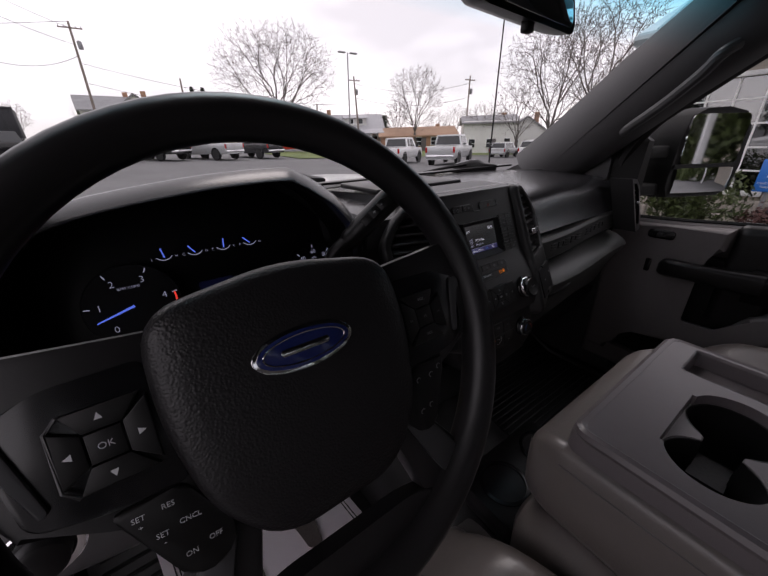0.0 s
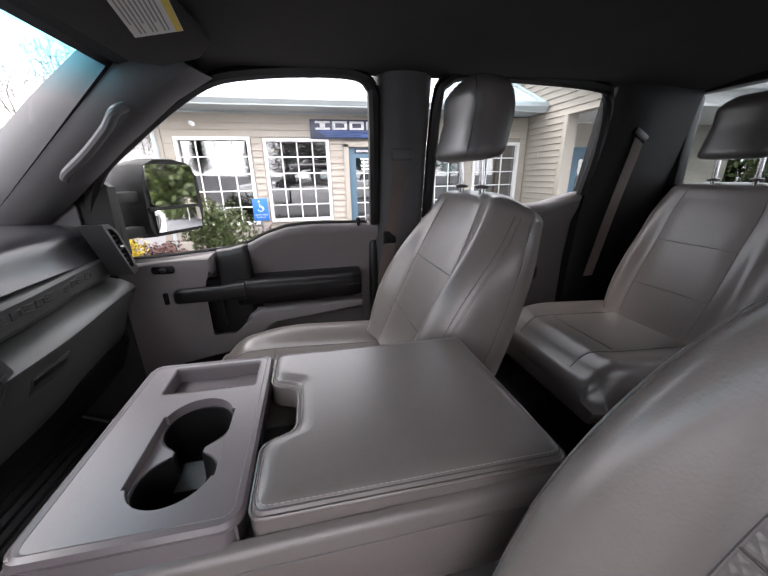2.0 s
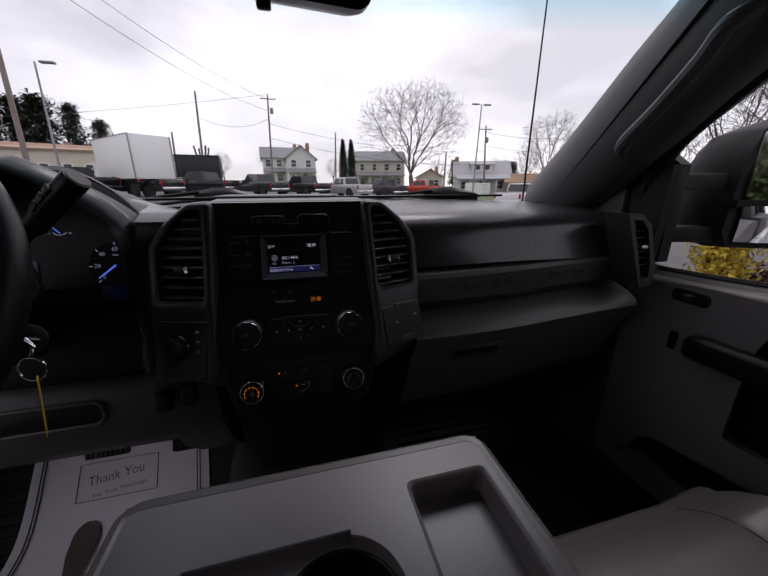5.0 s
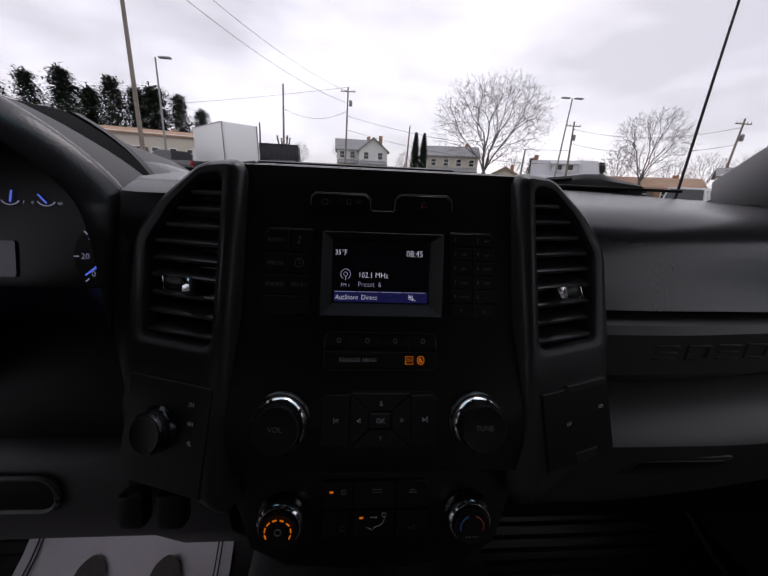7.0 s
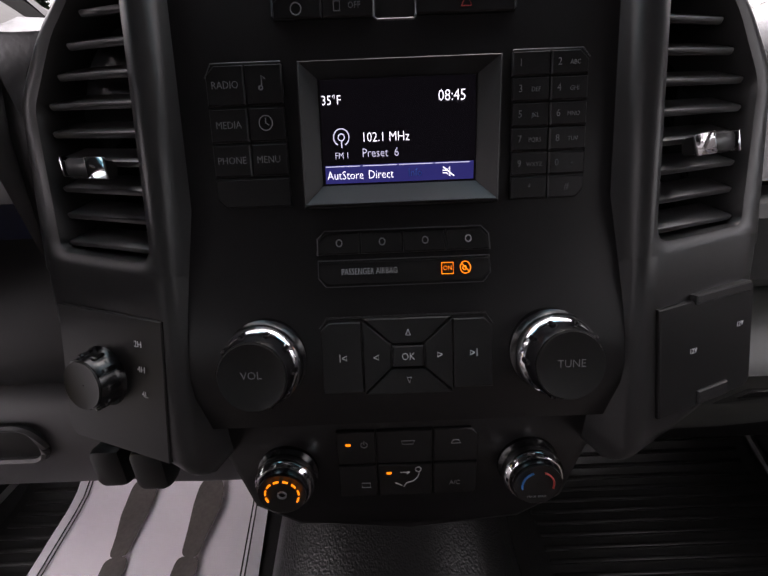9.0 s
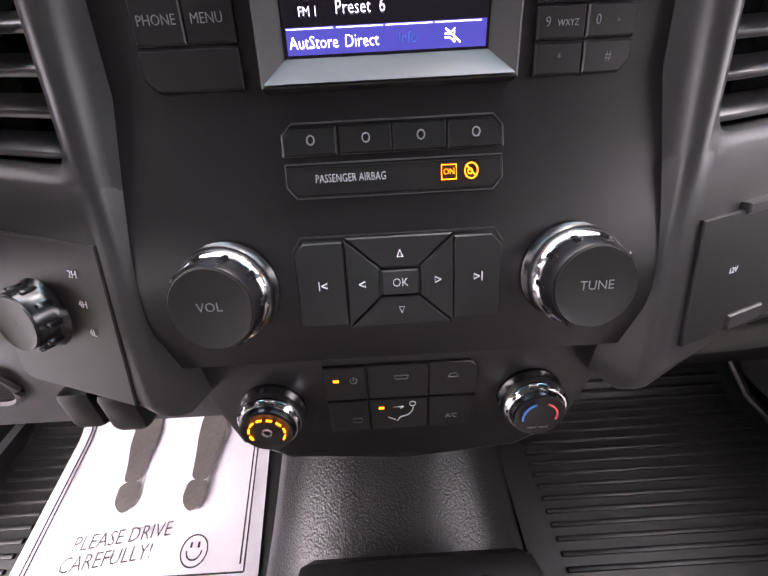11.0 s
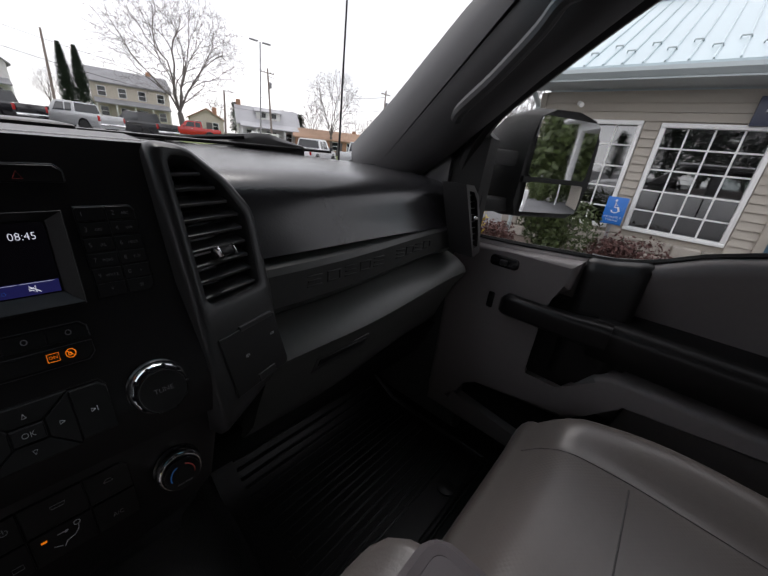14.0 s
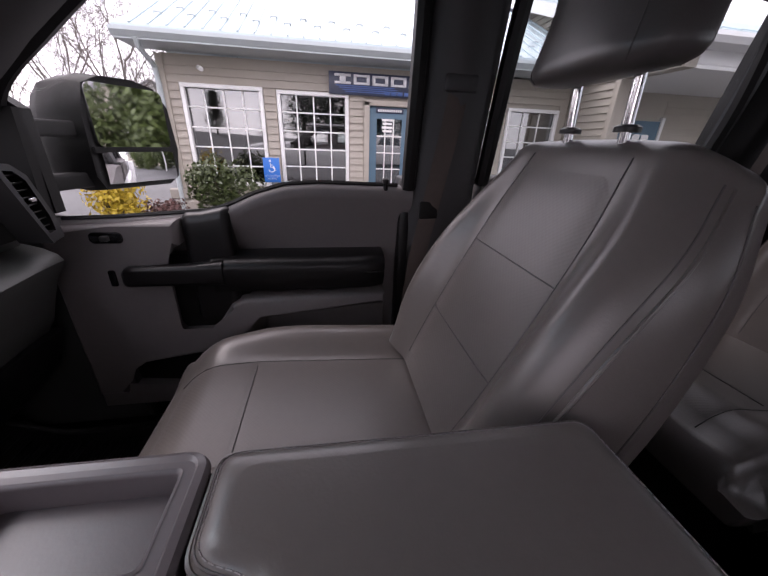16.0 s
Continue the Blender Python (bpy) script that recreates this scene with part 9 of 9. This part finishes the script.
    part("rim", turned([(r * 0.62, 0.08), (r * 0.60, 0.115), (r * 0.40, 0.09), (0.06, 0.10), (0.005, 0.11)], m, 12), M["rim"], w, "alloy rim")


def pickup(name, label, paint, m, kind="pickup"):
    """A crew cab pickup (or van, or wagon) along local y, nose to +y, on local z = 0; set with m."""
    v = thing(name, label, "truck" if kind == "pickup" else "car", (0, 0, 0), "parked vehicles")
    W = 0.98
    def section(y, half, zs):
        return [(x * half, y, z) for x, z in zs]
    low = lambda zt: [(-0.9, 0.42), (-1.0, 0.62), (-1.0, zt - 0.12), (-0.96, zt), (0.96, zt), (1.0, zt - 0.12), (1.0, 0.62), (0.9, 0.42)]
    nose = [(-2.95, 0.95, 1.18), (-2.9, 1.0, 1.22), (-0.9, 1.0, 1.22), (0.7, 1.0, 1.20), (1.15, 1.0, 1.18), (2.4, 0.99, 1.13), (2.8, 0.95, 1.06), (2.95, 0.85, 0.95)]
    if kind == "wagon":
        nose = [(-2.4, 0.93, 1.05), (-2.3, 0.98, 1.1), (0.6, 1.0, 1.08), (1.1, 1.0, 1.05), (2.2, 0.97, 0.98), (2.4, 0.85, 0.85)]
    body = part("body", loft([section(y, W * f, low(z)) for y, f, z in nose]), paint, v, "painted body")
    cab = [(-1.05, 1.20, 0.93), (-0.93, 1.86, 0.80), (0.35, 1.90, 0.80), (0.62, 1.85, 0.80), (1.25, 1.18, 0.92)] if kind == "pickup" else [(-2.25, 1.06, 0.92), (-2.0, 1.68, 0.78), (0.1, 1.74, 0.80), (0.35, 1.68, 0.80), (1.05, 1.05, 0.92)]
    base_z = 1.16 if kind == "pickup" else 1.02
    prof = cab
    left = [(-h, y, z) for y, z, h in prof]
    right = [(h, y, z) for y, z, h in prof]
    bm = loft([left, [(-(h - 0.05), y, z + 0.015 * (z > 1.5)) for y, z, h in prof], [((h - 0.05), y, z + 0.015 * (z > 1.5)) for y, z, h in prof], right], closed=True)
    part("cab", bm, paint, body, "painted cab")
    # glass: side windows, windscreen, rear window, each a plate just proud of the cab
    for s in (-1, 1):
        spans = ((-0.84, -0.30), (-0.22, 0.72)) if kind == "pickup" else ((-1.95, -1.15), (-1.08, -0.42), (-0.34, 0.55))
        z0, z1 = (1.27, 1.78) if kind == "pickup" else (1.10, 1.62)
        x_at = lambda z: (0.93 - (z - base_z) / (1.86 - 1.18) * 0.13 + 0.012) if kind == "pickup" else (0.92 - (z - 1.05) / 0.65 * 0.12 + 0.012)
        for a, b in spans:
            b2 = b - 0.30 if b == spans[-1][1] else b
            quad = [(s * x_at(z0), a, z0), (s * x_at(z0), b, z0), (s * x_at(z1), b2, z1), (s * x_at(z1), a + 0.03, z1)]
            inner = [(x - s * 0.03, y, z) for x, y, z in quad]
            part("window", loft([quad, inner]), M["carglass"], body, "dark side glass")
        part("door_handle", rbox(s * (W + 0.01), 0.05 if kind == "pickup" else -0.3, base_z - 0.06, 0.03, 0.16, 0.04, 0.008), M["chrome"], body)
        part("door_mirror", rbox(s * 1.12, 0.85 if kind == "pickup" else 0.7, 1.28 if kind == "pickup" else 1.1, 0.22, 0.10, 0.26, 0.04), M["black_paint"], body)
        part("headlamp", rbox(s * 0.74, nose[-1][0] - 0.06, nose[-1][2] - 0.06, 0.34, 0.12, 0.18, 0.03), M["chrome"], body, "clear headlamp")
        part("tail_lamp", rbox(s * 0.90, nose[0][0] + 0.03, nose[0][2] - 0.18, 0.14, 0.08, 0.34, 0.02), M["lamp_red"], body, "red tail lamp")
        for y in ((-1.75, 1.95) if kind == "pickup" else (-1.45, 1.45)):
            wheel_at(v, s * 0.88, y, 0.41 if kind == "pickup" else 0.35, s)
            part("wheel_arch", turned([(0.50, -0.02), (0.50, 0.02), (0.43, 0.02), (0.43, -0.02)], Matrix.Translation((s * (W - 0.005), y, 0.43)) @ Matrix.Rotation(radians(90), 4, "Y"), 24), M["black_paint"], body)
    for a, b, off in ((prof[4], prof[3], 0.02), (prof[0], prof[1], -0.02)):
        p = [(-(a[2] - 0.10), a[0] + off * 0.6, a[1] + 0.08), ((a[2] - 0.10), a[0] + off * 0.6, a[1] + 0.08), ((b[2] - 0.08), b[0] + off * 1.4, b[1] - 0.05), (-(b[2] - 0.08), b[0] + off * 1.4, b[1] - 0.05)]
        part("windscreen" if off > 0 else "rear_window", loft([p, [(x, y - off * 1.5, z - 0.01) for x, y, z in p]]), M["carglass"], body, "dark glass")
    if kind == "pickup":
        part("bed_floor", rbox(0, -2.0, 1.215, 1.62, 1.75, 0.02, 0), M["black"], body, "dark open truck bed")
        part("tailgate", rbox(0, -2.965, 0.98, 1.62, 0.04, 0.46, 0.02), paint, body)
    part("grille", rbox(0, nose[-1][0] - 0.02, nose[-1][2] - 0.10, 1.05, 0.10, 0.30, 0.03), M["chrome"], body, "chrome grille")
    part("bumper", rbox(0, nose[-1][0] - 0.02, 0.58, 1.86, 0.20, 0.22, 0.05), M["chrome"] if kind == "pickup" else paint, v, "front bumper")
    part("bumper", rbox(0, nose[0][0] - 0.02, 0.62, 1.80, 0.16, 0.18, 0.04), M["chrome"] if kind == "pickup" else paint, v, "rear bumper")
    v.matrix_basis = m
    return v


def parked(az, dist, turn):
    p = polar(az, dist)
    return Matrix.Translation(p) @ Matrix.Rotation(radians(turn), 4, "Z")


LOT = [
    ("charcoal crew cab pickup parked across the lot", "dark_paint", -5.0, 33, 38, "pickup"),
    ("black crew cab pickup parked across the lot", "black_paint", 1.6, 34, 34, "pickup"),
    ("silver crew cab pickup parked across the lot", "silver_paint", 8.4, 34, 30, "pickup"),
    ("dark grey crew cab pickup parked across the lot", "dark_paint", 14.6, 36, 22, "pickup"),
    ("red utility pickup parked across the road", "red_paint", 20.5, 49, 68, "pickup"),
    ("silver crew cab pickup parked near the lawn", "silver_paint", 45.0, 25.5, -60, "pickup"),
    ("white crew cab pickup parked near the lawn", "white_paint", 37.0, 28.5, -58, "pickup"),
    ("white van parked at the far lot", "white_paint", 57.5, 40, -70, "wagon"),
    ("black crew cab pickup parked in the near row", "black_paint", -20.5, 30, 60, "pickup"),
    ("black crew cab pickup parked in the near row", "black_paint", -27.5, 31, 66, "pickup"),
    ("black crew cab pickup parked in the near row", "dark_paint", -13.0, 33, 60, "pickup"),
    ("white crew cab pickup parked in the near row", "white_paint", -33.5, 36, 75, "pickup"),
    ("white crew cab pickup parked in the near row", "white_paint", -38.5, 37, 75, "pickup"),
    ("dark wagon parked behind the mirror", "dark_paint", 66.0, 30, -70, "wagon"),
    ("silver wagon parked by the trees", "silver_paint", 53.5, 46, -75, "wagon"),
    # unseen, added left of the truck for the office glass to reflect
    ("white crew cab pickup added out of view for window reflections", "white_paint", 250, 12.0, 0, "pickup"),
]
for lab, paint, az, dist, turn, kind in LOT:
    pickup("parked_truck" if kind == "pickup" else "parked_car", lab, M[paint], parked(az, dist, turn), kind)


def box_truck():
    at = polar(-20.7, 30.5)
    t = thing("box_truck", "white box truck parked across the lot", "truck")
    part("box", rbox(0, 0, 2.55, 2.5, 6.2, 2.7, 0.03), M["white"], t, "plain white cargo box")
    for s in (-1, 1):
        for z in (1.22, 3.88):
            part("edge_rail", rbox(s * 1.25, 0, z, 0.05, 6.2, 0.06, 0.01), M["steel"], t)
        part("corner_post", rbox(s * 1.22, -3.11, 2.55, 0.08, 0.06, 2.7, 0.01), M["steel"], t)
        part("tail_lamp", rbox(s * 1.1, -3.13, 1.12, 0.2, 0.05, 0.1, 0.01), M["lamp_red"], t)
        for y in (-2.0, 3.6):
            wheel_at(t, s * 1.0, y, 0.45, s)
    part("roller_door", rbox(0, -3.115, 2.5, 2.2, 0.03, 2.45, 0.005), M["white"], t)
    part("chassis", rbox(0, 0.5, 0.95, 1.0, 7.5, 0.25, 0.02), M["black"], t)
    part("cab", rbox(0, 4.0, 1.6, 2.1, 1.7, 1.9, 0.25), M["white_paint"], t)
    t.matrix_basis = Matrix.Translation(at) @ Matrix.Rotation(radians(41), 4, "Z")


def dump_body():
    at = polar(-13.0, 38)
    t = thing("dump_trailer", "black steel dump trailer with ribbed sides", "trailer")
    part("box", rbox(0, 0, 2.35, 3.7, 2.4, 1.9, 0.03), M["dumpster"], t, "black ribbed steel box")
    for k in range(9):
        part("rib", rbox(-1.75 + 0.4375 * k, -1.23, 2.35, 0.09, 0.08, 1.9, 0.01), M["dumpster"], t)
    part("top_rail", rbox(0, -1.22, 3.30, 3.8, 0.12, 0.12, 0.02), M["dumpster"], t)
    part("chassis", rbox(0, 0, 1.2, 3.6, 1.6, 0.3, 0.02), M["black"], t)
    for s in (-1, 1):
        for y in (-0.9, 0.9):
            wheel_at(t, s * 1.2, y, 0.45, s)
    t.matrix_basis = Matrix.Translation(at) @ Matrix.Rotation(radians(6), 4, "Z")


box_truck()
dump_body()


# ---------- houses across the road ----------
def house(name, label, at, turn, w, d, wall_h, roof_h, wall, roof, cols=4, storeys=2, porch=True, gable_front=False, chimney=0.3, dormer=False):
    h = thing(name, label, "house")
    bm = rbox(0, 0, wall_h / 2, w, d, wall_h, 0)
    part("wall", bm, wall, h, "sided house wall")
    ov = 0.4
    if gable_front:
        sec = [(-w / 2 - ov, wall_h - 0.15), (0, wall_h + roof_h), (w / 2 + ov, wall_h - 0.15), (w / 2 + ov, wall_h - 0.35), (0, wall_h + roof_h - 0.25), (-w / 2 - ov, wall_h - 0.35)]
        part("roof", loft([[(x, y, z) for x, z in sec] for y in (-d / 2 - ov, d / 2 + ov)]), roof, h, "shingle roof")
        part("gable", loft([[(-w / 2, y, wall_h), (0, y, wall_h + roof_h - 0.25), (w / 2, y, wall_h)] for y in (-d / 2 + 0.01, d / 2 - 0.01)]), wall, h)
    else:
        sec = [(-d / 2 - ov, wall_h - 0.15), (0, wall_h + roof_h), (d / 2 + ov, wall_h - 0.15), (d / 2 + ov, wall_h - 0.35), (0, wall_h + roof_h - 0.25), (-d / 2 - ov, wall_h - 0.35)]
        part("roof", loft([[(x, y, z) for y, z in sec] for x in (-w / 2 - ov, w / 2 + ov)]), roof, h, "shingle roof")
        part("gable", loft([[(x, -d / 2, wall_h), (x, 0, wall_h + roof_h - 0.25), (x, d / 2, wall_h)] for x in (-w / 2 + 0.01, w / 2 - 0.01)]), wall, h)
    for st in range(storeys):
        for k in range(cols):
            x = -w / 2 + w * (k + 0.5) / cols
            z = 1.5 + st * 2.7
            if z + 0.7 > wall_h:
                continue
            win = part("window", rbox(x, -d / 2 - 0.03, z, 1.1, 0.08, 1.4, 0.01), M["white"], h, "white framed window")
            part("pane", rbox(x, -d / 2 - 0.075, z, 0.9, 0.02, 1.2, 0), M["carglass"], win)
            part("bar", rbox(x, -d / 2 - 0.09, z, 0.9, 0.02, 0.06, 0), M["white"], win)
    if porch:
        part("porch_roof", loft([[(x, y, z) for y, z in ((-d / 2, 3.3), (-d / 2 - 2.2, 2.6), (-d / 2 - 2.2, 2.45), (-d / 2, 3.1))] for x in (-w * 0.48, w * 0.48)]), roof, h, "sloping porch roof")
        for k in range(5):
            part("porch_post", rbox(-w * 0.46 + w * 0.92 * k / 4, -d / 2 - 2.0, 1.25, 0.16, 0.16, 2.5, 0.02), M["white"], h)
    part("door", rbox(w * 0.06, -d / 2 - 0.04, 1.05, 1.0, 0.08, 2.1, 0.01), M["doordark"], h)
    part("chimney", rbox(w * chimney, 0.3, wall_h + roof_h * 0.8, 0.7, 0.7, roof_h, 0.02), M["brick"], h, "brick chimney")
    if dormer:
        box = part("dormer", loft([[(-1.9, y, 3.9), (1.9, y, 3.9), (1.9, y, 5.15), (-1.9, y, 5.15)] for y in (-2.6, 0.0)]), M["house_white"], h, "white shed dormer")
        part("roof", loft([[(x, y, z) for y, z in ((-2.95, 5.10), (0.0, 5.72), (0.0, 5.60), (-2.95, 4.98))] for x in (-2.2, 2.2)]), roof, box, "shingle roof")
        for x in (-0.85, 0.85):
            win = part("window", rbox(x, -2.62, 4.55, 0.95, 0.06, 0.95, 0.01), M["white"], box, "white framed window")
            part("pane", rbox(x, -2.655, 4.55, 0.78, 0.02, 0.78, 0), M["carglass"], win)
    h.matrix_basis = Matrix.Translation(at) @ Matrix.Rotation(radians(turn), 4, "Z")
    return h


house("house", "white two storey house with grey roof", polar(-1.2, 78), 4, 8.5, 8, 5.4, 2.2, M["house_white"], M["shingle"], 4)
house("house", "white gabled house wing facing the road", polar(1.3, 74), 2, 5.6, 7, 5.2, 2.4, M["house_white"], M["shingle"], 2, gable_front=True)
house("house", "cream two storey house with long porch", polar(14, 76), -10, 10, 8, 5.6, 2.0, M["house_cream"], M["shingle"], 4)
house("house", "white one and a half storey house with dormer", polar(30.3, 68), -24, 9.5, 7, 3.1, 2.7, M["house_white"], M["shingle_pale"], 3, 1, chimney=-0.47, dormer=True)
house("house", "low orange brick house with brown roof", polar(40, 66), -34, 13, 8, 2.6, 1.3, M["brick"], M["shingle_brown"], 5, 1, False)
house("house", "white two storey farmhouse beyond the lot", polar(50.8, 62), -44, 8, 7, 4.6, 1.0, M["house_white"], M["shingle"], 3, 2, False)
house("house", "white gabled house near the trees", polar(56, 66), -50, 6, 7, 3.4, 2.2, M["house_white"], M["shingle"], 2, 1, False, True)
house("house", "small tan garage among the houses", polar(22.2, 78), -18, 5.5, 6, 2.8, 1.6, M["house_cream"], M["shingle_brown"], 2, 1, False, True)
house("house", "long low cream building across the road", polar(-31, 72), 24, 17, 9, 4.2, 0.9, M["house_cream"], M["shingle_brown"], 7, 1, False)
house("house", "white house beyond the mirror", polar(67, 48), -60, 7, 7, 4.8, 2.2, M["house_white"], M["shingle"], 3, 2, False, True)
house("house", "tan gabled house behind the hedge", polar(168, 26), 168, 9, 8, 3.2, 3.0, M["house_cream"], M["shingle"], 3, 1, False, True)


def board_fence():
    # white board fence in front of the small house
    f = thing("board_fence", "white slatted board fence by the road", "fence")
    for k in range(6):
        part("board", rbox(0, 0, 0.25 + 0.3 * k, 3.6, 0.04, 0.24, 0.01), M["white"], f)
    for x in (-1.75, 0, 1.75):
        part("post", rbox(x, 0.05, 0.95, 0.12, 0.12, 1.9, 0.02), M["white"], f)
    f.matrix_basis = Matrix.Translation(polar(30.0, 54)) @ Matrix.Rotation(radians(-24), 4, "Z")


board_fence()


# ---------- poles and wires ----------
def utility_pole(label, at, top, r=0.16, arm=True, wood=True, tilt=0.0, heads=(-1, 1)):
    p = thing("utility_pole" if wood else "lamp_post", label, "pole", at)
    at = Vector(at)
    # the truck stands on a cross slope, so upright things lean to its right
    t = Vector((at.x + tilt + 0.035 * (top - at.z), at.y, top))
    part("pole", tube([at, (at + t) / 2, t], [r, r * 0.85, r * 0.65], 8), M["wood_pole"] if wood else M["steel"], p)
    if arm and wood:
        part("cross_arm", rbox(t.x, t.y, top - 0.6, 2.2, 0.12, 0.12, 0.01), M["wood_pole"], p)
        for q in (-1.0, -0.5, 0.5, 1.0):
            part("insulator", rbox(t.x + q, t.y, top - 0.45, 0.08, 0.08, 0.18, 0.02), M["steel"], p)
        part("transformer", turned([(0.22, 0), (0.24, 0.05), (0.24, 0.75), (0.1, 0.85)], Matrix.Translation((t.x + 0.4, t.y, top - 2.6)), 14), M["steel"], p)
    if not wood:
        for q in heads:
            part("lamp_head", rbox(t.x + q * 0.75, t.y, top, 0.9, 0.35, 0.14, 0.04), M["steel"], p, "flat lamp head")
    return t


def at_top(az, dist, el):
    p = polar(az, dist)
    return p, 1.46 + dist * math.tan(radians(el - 0.8))


for az, dist, el, r, wood, lab in ((29.3, 45, 12.4, 0.10, False, "tall parking lot lamp post with two heads"), (-28.2, 36, 13.9, 0.09, False, "tall lamp post with one head at the lot edge")):
    p, top = at_top(az, dist, el)
    utility_pole(lab, p, top, r, wood=False, heads=(1,) if az < 0 else (-1, 1))
tops = []
for az, dist, el, arm, lab in ((-30.8, 34, 26.5, True, "tall wooden utility pole with cross arm"), (-3.1, 58, 13.6, True, "wooden utility pole with transformer"), (-12.6, 56, 13.2, False, "bare wooden pole beyond the trailer"), (31.0, 62, 9.5, True, "leaning wooden utility pole by the houses"), (6.8, 62, 8.9, False, "slim wooden pole by the evergreens"), (47.5, 64, 9.0, True, "wooden utility pole by the farmhouse"), (24.6, 60, 6.0, False, "short pole by the garage"), (-16.0, 60, 8.0, False, "slim pole behind the trailer")):
    p, top = at_top(az, dist, el)
    tops.append(utility_pole(lab, p, top, 0.17, arm, True, -0.9 if az == 31.0 else 0.0))


def wires():
    w = thing("power_lines", "black overhead power lines along the road", "power lines")
    spans = [(tops[0], tops[1], -0.6), (tops[0], tops[1], -2.2), (tops[1], tops[3], -4.0), (tops[1], tops[3], -6.0), (tops[3], tops[5], -1.0), (tops[3], tops[5], -3.0), (tops[2], tops[1], -3.2)]
    far = tops[0] + Vector((-45, -22, 3))
    spans += [(tops[0], far, -0.6), (tops[0], far, -1.4), (tops[0], far, -2.4), (tops[0], far, -4.0)]
    spans += [(tops[1] + Vector((-70, 4, -6)), tops[1], -6.0)]
    for a, b, dz in spans:
        pts = [a.lerp(b, k / 14) + Vector((0, 0, dz * (1 if a in tops else 0) - 1.2 * (1 - (2 * k / 14 - 1) ** 2))) for k in range(15)]
        part("wire", tube(pts, 0.022, 4), M["black"], w)


wires()


# ---------- siding boards on the office ----------
def siding():
    step = 0.115
    rows = int(2.0 / step)
    for k in range(rows):
        z = 0.62 + step * k
        free = [(-5.17, 1.90)]
        for a, c, z0, z1 in OPEN:
            if z + step > z0 - 0.03 and z < z1 + 0.03:
                nxt = []
                for p, q in free:
                    if a - 0.045 > p:
                        nxt.append((p, min(q, a - 0.045)))
                    if c + 0.045 < q:
                        nxt.append((max(p, c + 0.045), q))
                free = [(p, q) for p, q in nxt if q - p > 0.05]
        for p, q in free:
            ring = [(WX + 0.02, z), (WX - 0.022, z), (WX - 0.018, z + 0.008), (WX + 0.004, z + step + 0.004), (WX + 0.02, z + step + 0.004)]
            part("plank", loft([[(x, y, h) for x, h in ring] for y in (p, q)]), M["siding"], office_thing)
    Y = -5.2
    for k in range(39):
        z = 0.1 + step * k
        x0 = 5.42 if z < 2.5 else max(4.38, 4.28 + (z + 0.02 - 2.8) / 0.37)
        if x0 > 9.2:
            break
        part("plank", loft([[(x, Y + e, z + h) for e, h in ((-0.01, 0), (0.022, 0), (0.018, 0.008), (-0.004, step + 0.004), (-0.01, step + 0.004))] for x in (x0, 6.46 if z < 2.6 else 9.45)]), M["siding"], wing_thing)


siding()


# ---------- own truck's outer body, as far as windows and mirrors show it ----------
def own_body():
    for s, side in ((1, "right"), (-1, "left")):
        spans = [(0.13, -0.74), (-0.76, -1.62)] if s > 0 else [(-0.76, -1.62)]
        for k, (a, b) in enumerate(spans):
            solo(f"door_skin_{side}_{k + 1}", rbox(s * 0.935, (a + b) / 2, 0.92, 0.05, a - b - 0.008, 0.60, 0.02), M["white_paint"], "white painted outer door skin", "door", "structure")
        solo(f"wing_{side}", rbox(s * 0.94, 1.05, 0.93, 0.10, 1.75, 0.52, 0.05), M["white_paint"], "white painted front wing", "wing", "structure")
        solo(f"bed_side_{side}", rbox(s * 0.96, -3.25, 1.08, 0.10, 2.4, 0.60, 0.04), M["white_paint"], "white painted truck bed side", "truck bed", "structure")
    solo("bed_floor", rbox(0, -3.25, 0.85, 1.9, 2.4, 0.06, 0.01), M["black"], "black truck bed floor", "truck bed", "structure")


own_body()
